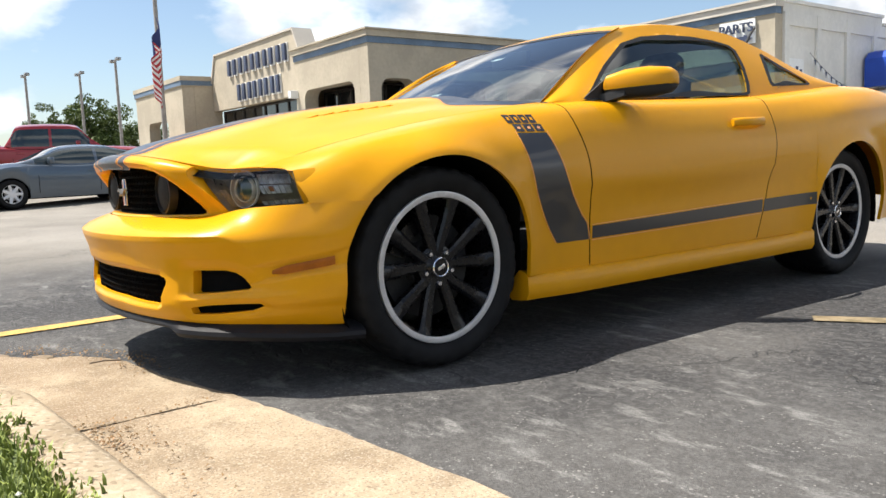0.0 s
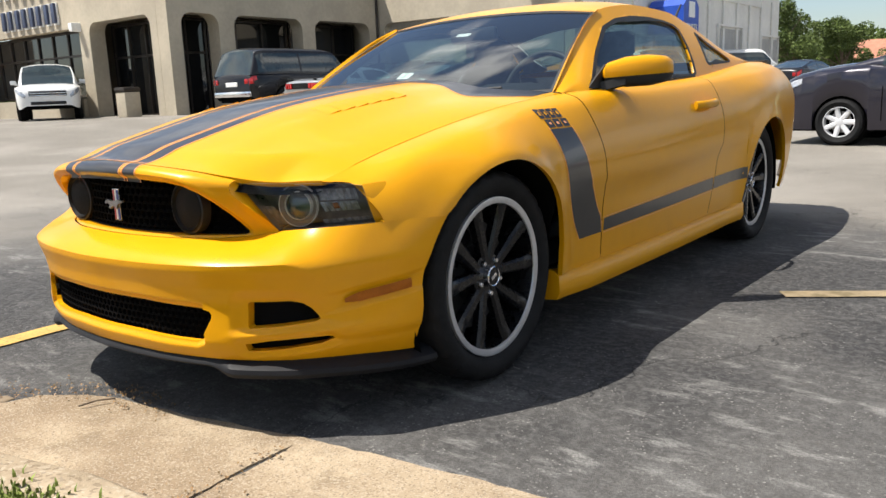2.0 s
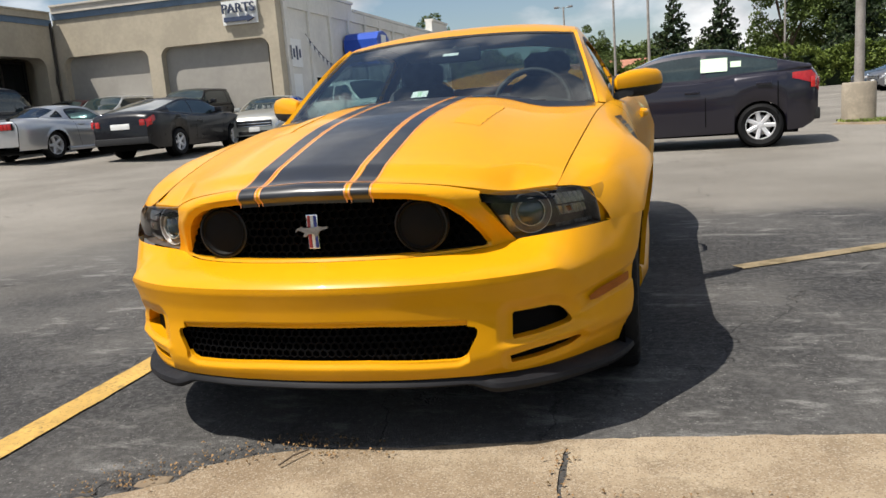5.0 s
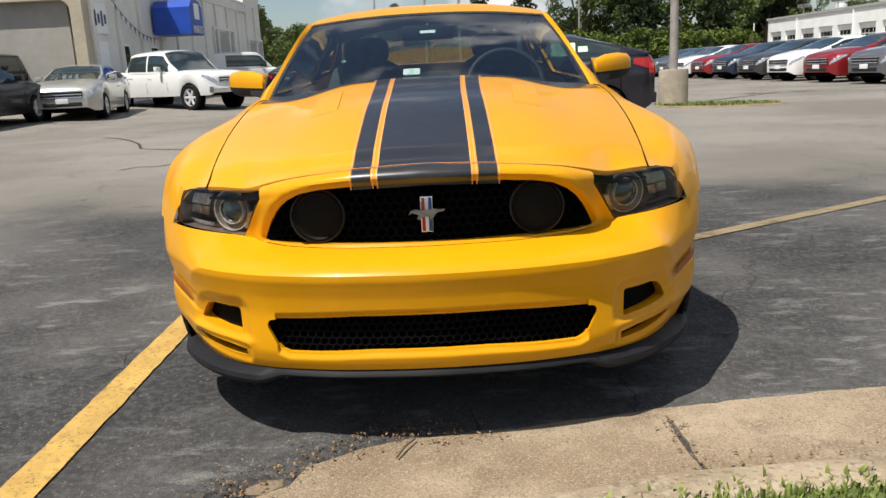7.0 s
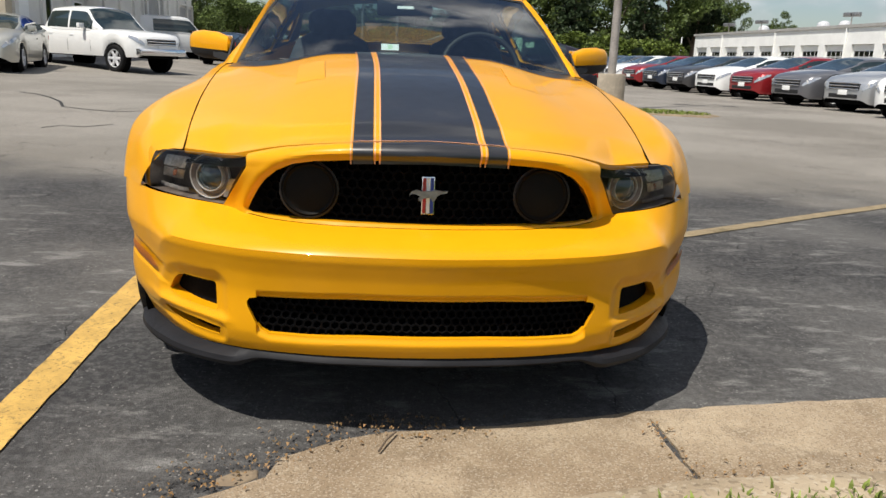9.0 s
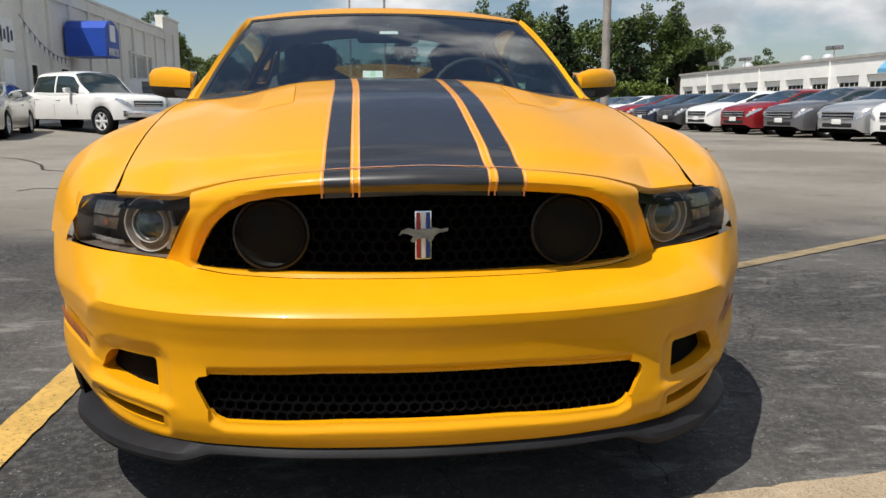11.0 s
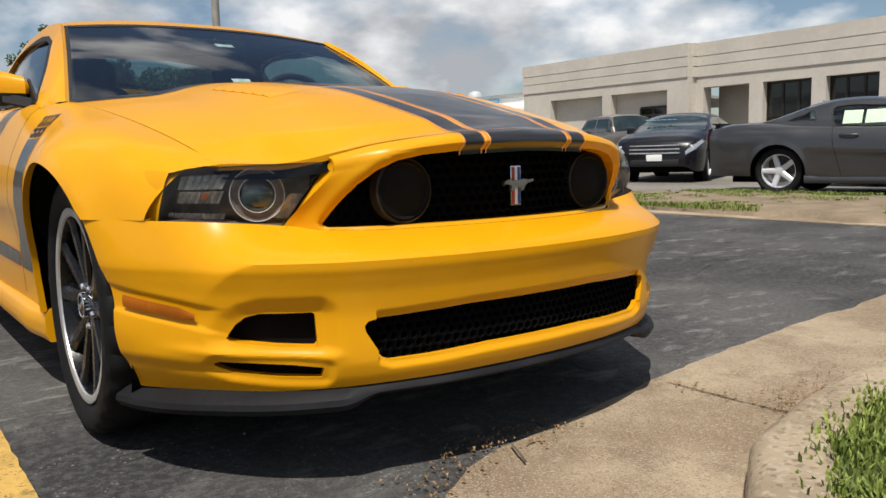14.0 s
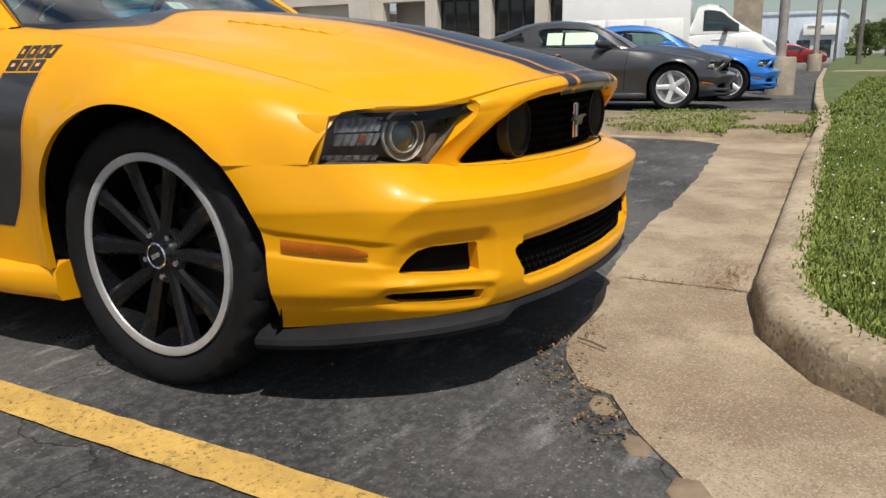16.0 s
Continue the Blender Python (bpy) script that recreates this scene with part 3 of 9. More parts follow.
def patch(name, outline, material, label, category, z, seed, rough=0.12):
    """A low mound with an uneven outline."""
    pts, k = [], len(outline)
    for i in range(k):
        a, b = Vector((*outline[i], 0)), Vector((*outline[(i + 1) % k], 0))
        n = max(2, int((b - a).length / 0.15))
        for j in range(n):
            p = a.lerp(b, j / n)
            pts.append(p + Vector((noise.noise(p * 2 + Vector((seed, 0, 0))), noise.noise(p * 2 + Vector((0, seed, 0))), 0)) * rough)
    bm = bmesh.new()
    c = sum(pts, Vector()) / len(pts)
    rings = []
    for s, h in ((1.0, -0.02), (0.97, z * 0.5), (0.9, z), (0.5, z * 1.2)):
        rings.append([c + (p - c) * s + Vector((0, 0, lift(p.x, p.y) + h + (0.01 * noise.noise(p * 3) if h > 0 else 0))) for p in pts])
    ring_loft(bm, rings, True, False, True)
    fix(bm)
    return tagged(link_mesh(name, bm, material, smooth=60), label, category, kind="structure")


VERGE = ((9.0, -0.84), (11.0, -0.62), (21.0, 0.20), (38.0, 1.35), (400.0, 24.0))


def verge_kerb():
    """A low kerb along the far stretch of the verge."""
    bm = bmesh.new()
    rows = [[(x, y + d, z) for d, z in ((0.15, -0.02), (0.14, 0.11), (0.12, 0.125), (0.0, 0.125), (-0.01, 0.0))] for x, y in ((6.345, -1.035),) + VERGE[:4]]
    ring_loft(bm, rows, False)
    fix(bm)
    return tagged(link_mesh("kerb", bm, CURB_MAT), "low concrete kerb edging the road verge", "kerb", kind="structure")


verge_kerb()


def lawn():
    bm = bmesh.new()
    line = resample(CURB, 0.12)
    rows = []
    for i, p in enumerate(line):
        n = kerb_point(line, i)
        inner = p + n * 0.16
        far = Vector((p.x + 4.0, -14.0, 0)) if p.y < -1.6 else Vector((p.x * 1.5 + 2.0, -14.0, 0))
        rows.append([inner.lerp(far, t) + Vector((0, 0, 0.118 + 0.015 * noise.noise(inner.lerp(far, t) * 1.5))) for t in (0, 0.01, 0.03, 0.07, 0.15, 0.4, 1.0)])
    ring_loft(bm, rows, False)
    box(bm, 6.3, 400, -60, -0.98, -0.2, 0.105)
    top = [bm.verts.new((x, y, 0.10)) for x, y in VERGE + ((400, -14.0), (9.0, -14.0))]
    low = [bm.verts.new((v.co.x, v.co.y, -0.2)) for v in top]
    bm.faces.new(top)
    for i in range(len(top)):
        j = (i + 1) % len(top)
        bm.faces.new((top[i], top[j], low[j], low[i]))
    fix(bm)
    return tagged(link_mesh("lawn", bm, LAWN, smooth=60), "grassy verge behind the kerb", "lawn", kind="structure")


lawn()
bm = bmesh.new()
box(bm, 31.5, 33.6, -14.0, 0.70, 0.0, 0.115, 0.01)
tagged(link_mesh("pavement", bm, CONCRETE), "pale concrete walk crossing the grass verge", "pavement", kind="structure")
patch("median", ((5.98, -0.9), (5.9, 1.2), (6.0, 3.4), (6.5, 5.9), (8.4, 6.3), (8.9, 4.6), (8.8, 1.0), (9.4, -0.9)), SOIL, "dirt and weed median between the two lots", "median", 0.07, 3.0)
patch("grass_island", ((4.35, 13.4), (4.7, 12.6), (6.4, 12.1), (6.9, 12.7), (5.6, 13.9), (4.7, 14.5)), SOIL, "small weedy dirt island round the lamp footing", "grass", 0.03, 8.0)


for k, (x, y, r) in enumerate(((-0.60, -1.16, 0.05), (-0.74, -1.30, 0.06), (-0.88, -1.48, 0.07), (-0.44, -1.03, 0.045), (-0.97, -1.68, 0.06))):
    patch("dirt", [(x + r * 1.1 * math.cos(a) + 0.5 * r * math.sin(a), y + r * 0.9 * math.sin(a)) for a in (0, 1.05, 2.1, 3.14, 4.2, 5.2)], SOIL, "brown dirt gathered at the broken slab edge", "dirt", 0.007, 3.0 + k, 0.035)


def blades(name, spots, material, label, height=(0.03, 0.09), width=0.006, category="grass"):
    """Many bent blades; spots are (x, y, z)."""
    rnd = random.Random(len(spots))
    vs, fs = [], []
    for x, y, z in spots:
        a, h = rnd.uniform(0, 6.283), rnd.uniform(*height)
        lean, w = rnd.uniform(0.1, 0.9) * h, width * rnd.uniform(0.6, 1.4)
        dx, dy = math.cos(a), math.sin(a)
        n = len(vs)
        vs += [(x - dy * w, y + dx * w, z - 0.01), (x + dy * w, y - dx * w, z - 0.01), (x + dx * lean * 0.35 + dy * w * 0.8, y + dy * lean * 0.35 - dx * w * 0.8, z + h * 0.65), (x + dx * lean * 0.35 - dy * w * 0.8, y + dy * lean * 0.35 + dx * w * 0.8, z + h * 0.65), (x + dx * lean, y + dy * lean, z + h)]
        fs += [(n, n + 1, n + 2, n + 3), (n + 3, n + 2, n + 4)]
    me = bpy.data.meshes.new(name)
    me.from_pydata(vs, [], fs)
    me.materials.append(material)
    return tagged(new(name, me), label, category, kind="stuff")


def lawn_spots(count, xr, dr, seed):
    """Places on the lawn, by the distance behind the kerb."""
    rnd = random.Random(seed)
    line = resample(CURB, 0.05)
    out = []
    idx = [i for i, p in enumerate(line) if xr[0] <= p.x <= xr[1] and p.y > -4]
    while len(out) < count:
        i = rnd.choice(idx)
        p = line[i] + kerb_point(line, i) * rnd.uniform(*dr) + Vector((rnd.uniform(-0.04, 0.04), rnd.uniform(-0.02, 0.02), 0))
        if noise.noise(p * 3.0) > -0.35 or rnd.random() < 0.4:
            out.append((p.x, p.y, 0.12))
    return out


blades("lawn_grass", lawn_spots(120000, (-0.5, 6.4), (0.16, 1.3), 4), GRASS, "short green lawn grass with clover", (0.008, 0.028), 0.0026)
blades("kerb_weeds", lawn_spots(1500, (-0.2, 6.4), (0.12, 0.2), 5), GRASS, "grass tufts hanging over the kerb", (0.01, 0.035), 0.004)
rnd = random.Random(9)
blades("median_weeds", [(x, y, 0.06) for x, y in ((rnd.uniform(6.0, 9.0), rnd.uniform(-1.2, 6.1)) for _ in range(42000)) if noise.noise(Vector((x, y, 0)) * 0.8) + 0.5 * noise.noise(Vector((x, y, 3)) * 3.1) > -0.04], GRASS, "patchy weeds on the dirt median", (0.015, 0.05), 0.007)
blades("island_weeds", [(x, y, 0.085) for x, y in ((rnd.uniform(4.5, 6.7), rnd.uniform(12.3, 14.1)) for _ in range(2600)) if (x - 5.5) ** 2 / 1.3 + (y - 13.2 + 0.4 * (x - 5.5)) ** 2 / 0.5 < 1.0], GRASS, "weeds round the lamp footing", (0.015, 0.05), 0.010)
blades("far_verge_grass", [(rnd.uniform(6.4, 24), rnd.uniform(-5.5, -0.75), 0.105) for _ in range(26000)], GRASS, "mown grass verge along the road", (0.02, 0.05), 0.010)


def clover_heads():
    vs, fs = [], []
    for x, y, z in lawn_spots(130, (-0.4, 6.4), (0.17, 1.2), 11):
        z += 0.03
        n, r = len(vs), 0.006
        vs += [(x + r, y, z), (x - r, y, z), (x, y + r, z), (x, y - r, z), (x, y, z + r), (x, y, z - r)]
        fs += [(n, n + 2, n + 4), (n + 2, n + 1, n + 4), (n + 1, n + 3, n + 4), (n + 3, n, n + 4), (n + 2, n, n + 5), (n + 1, n + 2, n + 5), (n + 3, n + 1, n + 5), (n, n + 3, n + 5)]
    me = bpy.data.meshes.new("clover")
    me.from_pydata(vs, [], fs)
    me.materials.append(CLOVER)
    tagged(new("clover", me), "white clover heads in the lawn", "clover", kind="stuff")


clover_heads()


def litter():
    """Dry leaves, twigs and crumbs swept against the joint of asphalt and gutter."""
    rl = random.Random(21)
    vs, fs = [], []
    spots = []
    for _ in range(330):
        t = rl.random()
        spots.append((-0.62 + 0.75 * t + rl.gauss(0, 0.05), -1.12 + 0.33 * min(1, t * 1.6) + rl.gauss(0, 0.045)))
    spots += [(0.66 + rl.gauss(0, 0.02), rl.uniform(-1.15, -0.75)) for _ in range(60)]
    spots += [(0.80 + rl.gauss(0, 0.09), -1.10 + rl.gauss(0, 0.03)) for _ in range(160)]
    spots += [(rl.uniform(0.7, 6.2), -1.02 + rl.gauss(0, 0.03) + 0.02 * rl.random()) for _ in range(320)]
    for x, y in spots:
        a, s = rl.uniform(0, 6.28), rl.uniform(0.002, 0.009)
        dx, dy, n = math.cos(a) * s, math.sin(a) * s, len(vs)
        vs += [(x - dx, y - dy, 0.012), (x + dy * 0.5, y - dx * 0.5, 0.016 + s * 0.3), (x + dx, y + dy, 0.013), (x - dy * 0.5, y + dx * 0.5, 0.014 + s * 0.4)]
        fs.append((n, n + 1, n + 2, n + 3))
    me = bpy.data.meshes.new("leaf_litter")
    me.from_pydata(vs, [], fs)
    me.materials.append(DEBRIS)
    tagged(new("leaf_litter", me), "dry brown leaf litter along the gutter joint", "litter", kind="stuff")
    bm = bmesh.new()
    tube(bm, [(-0.11, -0.93, 0.016), (-0.09, -0.88, 0.022), (-0.065, -0.83, 0.018)], 0.003, 5)
    tagged(link_mesh("twig", bm, BARK), "thin dark twig lying on the concrete", "twig")


litter()


# ---- buildings ----
def arcade(bm, axis, face, inward, thick, a0, a1, z0, z1, openings, rad=0.35):
    """A thick wall along x (axis 0) or y (axis 1) with openings (a, b, sill, head) whose upper corners are rounded."""

    def slab_box(u0, u1, w0, w1):
        if u1 - u0 < 1e-4 or w1 - w0 < 1e-4:
            return
        f0, f1 = sorted((face, face + inward * thick))
        if axis == 0:
            box(bm, u0, u1, f0, f1, w0, w1)
        else:
            box(bm, f0, f1, u0, u1, w0, w1)

    last = a0
    for u0, u1, sill, head in openings:
        slab_box(last, u0, z0, z1)
        slab_box(u0, u1, head, z1)
        slab_box(u0, u1, z0, sill)
        for corner, s in ((u0, 1), (u1, -1)):
            arc = [(corner, head)] + [(corner + s * rad * (1 - math.sin(t)), head - rad * (1 - math.cos(t))) for t in [k * math.pi / 12 for k in range(7)]]
            f0, f1 = sorted((face, face + inward * thick))
            prism(bm, arc, 1 if axis == 0 else 0, f0 + 0.002, f1 - 0.002)
        last = u1
    slab_box(last, a1, z0, z1)
    fix(bm)


def shopfront(parent, axis, face, a0, a1, z0, z1, cols, bars, name="window"):
    """A glazed front: dark pane, mullions and transoms."""
    bm = bmesh.new()
    n = 1 if axis == 0 else 0
    if axis == 0:
        box(bm, a0, a1, face, face + 0.03, z0, z1)
    else:
        box(bm, face - 0.03, face, a0, a1, z0, z1)
    w = part(name, bm, STORE_GLASS, parent, "dark reflecting shop window", None)
    bm = bmesh.new()
    for k in range(cols + 1):
        u = a0 + (a1 - a0) * k / cols
        if axis == 0:
            box(bm, u - 0.04, u + 0.04, face - 0.06, face + 0.02, z0, z1)
        else:
            box(bm, face - 0.02, face + 0.06, u - 0.04, u + 0.04, z0, z1)
    for z in (z0 + 0.06, *bars, z1 - 0.06):
        if axis == 0:
            box(bm, a0, a1, face - 0.05, face + 0.02, z - 0.04, z + 0.04)
        else:
            box(bm, face - 0.02, face + 0.05, a0, a1, z - 0.04, z + 0.04)
    part("window_frame", bm, BRONZE_FRAME, w, "", None)
    return w


GZ, TOP = 0.40, 5.5
X2, Y1, Y3, XW = -20.75, 13.45, 23.6, -11.45

showroom = thing("showroom_building", "tan stucco car showroom with blue band and gabled sign wall", "building", kind="structure")
bm = bmesh.new()
arcade(bm, 1, X2, -1, 0.6, Y1, Y3, 0.2, 5.2, ((13.95, 15.45, 0.2, 3.8), (16.1, 19.3, 0.2, 3.8), (19.95, 23.05, 0.2, 3.8)), 0.4)
part("wall", bm, STUCCO, showroom, "tan stucco arcade wall with round-cornered bays", None)
bm = bmesh.new()
arcade(bm, 0, Y1, 1, 0.6, -26.3, X2 - 0.61, 0.2, 5.2, ((-25.6, -21.75, 0.2, 3.8),), 0.4)
part("wall", bm, STUCCO, showroom, "", None)
bm = bmesh.new()
prism(bm, ((-36.0, 3.75), (-36.0, 5.0), (-35.35, 6.45), (-26.9, 6.45), (-26.25, 5.25), (-26.25, 3.75)), 1, 13.75, 14.15)
fix(bm)
part("gable", bm, STUCCO, showroom, "tan stucco sign wall with chamfered top", None)
bm = bmesh.new()
prism(bm, ((-36.1, 5.0), (-35.4, 6.5), (-26.85, 6.5), (-26.2, 5.3), (-26.3, 5.25), (-26.9, 6.42), (-35.35, 6.42), (-36.0, 5.0)), 1, 13.68, 14.6)
fix(bm)
part("coping", bm, STUCCO_LIGHT, showroom, "", None)
bm = bmesh.new()
arcade(bm, 0, 12.2, 1, 0.6, -43.6, -36.0, 0.2, 5.0, ((-41.6, -38.4, 0.2, 3.5),), 0.35)
arcade(bm, 1, -36.0, -1, 0.6, 12.81, 14.2, 0.2, 5.0, (), 0.3)
part("wing_wall", bm, STUCCO, showroom, "", None)
bm = bmesh.new()
box(bm, -43.7, -35.9, 12.1, 14.2, 5.28, 5.5)
box(bm, -43.65, -35.95, 12.15, 14.2, 5.0, 5.05)
part("wing_parapet", bm, STUCCO, showroom, "", None)
bm = bmesh.new()
box(bm, -43.67, -35.93, 12.13, 14.2, 5.05, 5.28)
box(bm, -26.35, X2 + 0.04, Y1 - 0.04, Y1 + 0.5, 5.0, 5.22)
box(bm, X2 - 0.5, X2 + 0.04, Y1 + 0.5, Y3 + 0.02, 5.0, 5.22)
part("blue_band", bm, BLUE_BAND, showroom, "faded blue painted band under the parapet", None)
bm = bmesh.new()
box(bm, -26.45, X2 + 0.12, Y1 - 0.12, Y1 + 0.6, 5.222, TOP - 0.06)
box(bm, X2 - 0.6, X2 + 0.12, Y1 + 0.6, Y3 - 0.12, 5.222, TOP - 0.06)
box(bm, -26.5, X2 + 0.18, Y1 - 0.18, Y1 + 0.7, TOP - 0.058, TOP)
box(bm, X2 - 0.7, X2 + 0.18, Y1 + 0.7, Y3 - 0.18, TOP - 0.058, TOP)
part("parapet", bm, STUCCO, showroom, "", None)
bm = bmesh.new()
box(bm, -43.5, X2 - 0.62, 14.16, 40, 5.0, 5.1)
part("roof", bm, ROOF_FELT, showroom, "", None)
bm = bmesh.new()
box(bm, X2 - 2.2, X2 - 2.0, Y1 + 2.2, Y3, 0.2, 5.0)
box(bm, -36, X2 - 2.0, Y1 + 2.0, Y1 + 2.2, 0.2, 5.0)
box(bm, X2 - 2.2, X2 + 0.098, Y3 + 0.03, Y3 + 0.28, 0.2, 4.95)
box(bm, X2 - 2.0, X2 - 0.62, Y1 + 0.62, Y3, 3.95, 4.0)
box(bm, -43, -36.6, 14.2, 14.4, 3.5, 5.0)
part("inner_wall", bm, STUCCO, showroom, "", None)
for a0, a1, cols in ((14.2, 15.8, 2), (15.95, 19.6, 3), (19.8, 23.4, 3)):
    shopfront(showroom, 1, X2 - 1.35, a0, a1, 0.42, 3.8, cols, (2.6,))
shopfront(showroom, 0, Y1 + 1.3, -26.2, -21.9, 0.42, 3.8, 4, (2.6,))
shopfront(showroom, 0, 14.3, -35.9, -26.3, 1.2, 3.75, 8, (2.8,))
bm = bmesh.new()
box(bm, -36, -26.3, 13.3, 14.28, 0.2, 1.15)
part("planter_wall", bm, STUCCO, showroom, "low tan planter wall below the windows", None)
bm = bmesh.new()
tube(bm, [(X2 + 0.06, Y3 - 0.1, 5.1), (X2 + 0.06, Y3 - 0.1, 3.3), (X2 + 0.1, Y3 - 0.2, 2.9), (X2 + 0.06, Y3 - 0.1, 2.5), (X2 + 0.06, Y3 - 0.1, 0.3)], 0.05, 8)
part("downpipe", bm, BRONZE_FRAME, showroom, "dark downpipe in the inner corner", 40)
for lx in (-36.3, -26.25):
    bm = bmesh.new()
    box(bm, lx - 0.12, lx + 0.12, 13.0 if lx < -30 else 13.1, 13.6, 3.55, 3.85, 0.04)
    part("floodlight", bm, WHITE_PLASTIC, showroom, "small white wall floodlight")


def bars_for_letters(parent, x0, x1, z0, z1, y, count, material, back):
    """Plain raised upright bars, two for each place on the sign wall, with a pale edge behind."""
    w = (x1 - x0) / (count + (count - 1) * 0.45)
    for k in range(count):
        for d in (0.0, 0.68):
            a = x0 + k * w * 1.45 + d * w
            bm = bmesh.new()
            box(bm, a, a + w * 0.30, y - 0.16, y - 0.06, z0, z1, 0.02)
            p = part("sign_bar", bm, material, parent, "raised dull navy sign bar")
            bm = bmesh.new()
            box(bm, a - 0.04, a + w * 0.30 + 0.05, y - 0.055, y - 0.004, z0 - 0.05, z1 + 0.03)
            part("sign_back", bm, back, p, "", None)


bars_for_letters(showroom, -33.6, -27.4, 5.25, 5.95, 13.75, 5, SIGN_NAVY, WHITE_PLASTIC)
bars_for_letters(showroom, -32.6, -28.2, 4.02, 4.75, 13.75, 4, SIGN_NAVY, WHITE_PLASTIC)

# parts wing
wing = thing("parts_building", "tan parts wing with a long off-white side wall", "building", kind="structure")
bm = bmesh.new()
arcade(bm, 0, Y3, 1, 0.5, X2 + 0.1, XW, 0.2, 5.2, ((-20.4, -16.75, 0.2, 3.8), (-16.2, -11.85, 0.2, 3.8)), 0.35)
part("wall", bm, STUCCO, wing, "tan stucco wall with two blind bays", None)
bm = bmesh.new()
box(bm, X2 + 0.1, XW - 0.6, Y3 + 0.3, Y3 + 0.45, 0.2, 4.2)
part("bay_panel", bm, BAY_STUCCO, wing, "", None)
bm = bmesh.new()
box(bm, X2 + 0.13, XW + 0.05, Y3 - 0.05, Y3 + 0.3, 5.2, 5.42)
part("blue_band", bm, BLUE_BAND, wing, "", None)
bm = bmesh.new()
box(bm, X2 + 0.19, XW + 0.1, Y3 - 0.14, Y3 + 0.4, 5.422, 5.66)
box(bm, X2 + 0.19, XW + 0.14, Y3 - 0.2, Y3 + 0.45, 5.662, 5.73)
part("parapet", bm, STUCCO_LIGHT, wing, "", None)
bm = bmesh.new()
ends = ((Y3 + 0.5, 31.4, 5.6), (31.4, 45.6, 5.3), (45.6, 49.5, 6.1))
for a, b, h in ends:
    box(bm, XW - 0.4, XW, a, b, 0.1, h)
    box(bm, XW - 0.45, XW + 0.08, a, b, h + 0.002, h + 0.12)
for k in range(12):
    y = Y3 + 0.6 + k * 2.15
    box(bm, XW + 0.002, XW + 0.1, y - 0.14, y + 0.14, 0.1, 5.28)
box(bm, XW + 0.002, XW + 0.09, Y3 + 0.6, 45.5, 4.85, 5.27)
box(bm, -30, XW - 0.42, 49.1, 49.5, 0.1, 6.0)
part("side_wall", bm, WHITE_WALL, wing, "long off-white wall with shallow pilasters", None)
bm = bmesh.new()
box(bm, -40, XW - 0.42, Y3 + 0.5, 49, 5.0, 5.1)
part("roof", bm, ROOF_FELT, wing, "", None)
for a, b, z1 in ((38.5, 42.2, 3.6), (45.8, 47.6, 3.3), (48.0, 49.2, 3.3)):
    bm = bmesh.new()
    for k in range(int((z1 - 0.3) / 0.16)):
        z = 0.3 + k * 0.16
        box(bm, XW + 0.004, XW + 0.03 + 0.012 * (k % 2), a, b, z, z + 0.158)
    d = part("roller_door", bm, GARAGE_GREY, wing, "grey slatted roller door", None)
    bm = bmesh.new()
    for u in (a - 0.1, b):
        box(bm, XW + 0.004, XW + 0.13, u, u + 0.1, 0.2, z1 + 0.1)
    box(bm, XW + 0.004, XW + 0.13, a, b, z1, z1 + 0.1)
    part("door_frame", bm, WHITE_WALL, d, "", None)
bm = bmesh.new()
box(bm, XW + 0.004, XW + 0.05, 24.3, 25.2, 0.25, 2.5)
dd = part("side_door", bm, WHITE_METAL, wing, "white steel side door", None)
bm = bmesh.new()
box(bm, XW + 0.05, XW + 0.07, 24.6, 24.95, 1.35, 1.6)
part("sign_plate", bm, SIGN_NAVY, dd, "", None)
for a in (26.3, 29.3):
    bm = bmesh.new()
    box(bm, XW + 0.004, XW + 0.03, a, a + 0.8, 1.3, 2.4)
    w = part("window", bm, STORE_GLASS, wing, "small dark side window", None)
    bm = bmesh.new()
    for u0, u1, z0, z1 in ((a - 0.06, a, 1.24, 2.46), (a + 0.8, a + 0.86, 1.24, 2.46), (a, a + 0.8, 1.24, 1.3), (a, a + 0.8, 2.4, 2.46)):
        box(bm, XW + 0.004, XW + 0.06, u0, u1, z0, z1)
    part("window_frame", bm, WHITE_METAL, w, "", None)
bm = bmesh.new()
box(bm, XW + 0.02, XW + 0.09, 24.1, 25.3, 2.75, 3.75)
wb = part("wall_sign", bm, WHITE_PLASTIC, wing, "white wall sign with dark strokes", None)
bm = bmesh.new()
for k in range(4):
    box(bm, XW + 0.09, XW + 0.10, 24.25 + k * 0.26, 24.4 + k * 0.26, 3.0 + 0.08 * (k % 2), 3.5 - 0.1 * (k % 2))
part("sign_stroke", bm, SIGN_NAVY, wb, "", None)
bm = text_mesh("PARTS", 0.46, 0.08)
bmesh.ops.transform(bm, matrix=pose(-12.8, Y3 - 0.18, 4.85), verts=bm.verts)
part("parts_letters", bm, SIGN_NAVY, wing, "navy raised letters reading PARTS", None)
bm = bmesh.new()
prism(bm, ((-13.38, 4.42), (-12.48, 4.42), (-12.48, 4.37), (-12.22, 4.49), (-12.48, 4.63), (-12.48, 4.57), (-13.38, 4.57)), 1, Y3 - 0.2, Y3 - 0.1)
fix(bm)
part("sign_arrow", bm, SIGN_NAVY, wing, "navy arrow under the letters", None)
bm = bmesh.new()
box(bm, -13.48, -12.12, Y3 - 0.09, Y3 - 0.02, 4.32, 5.14)
part("sign_panel", bm, WHITE_PLASTIC, wing, "", None)


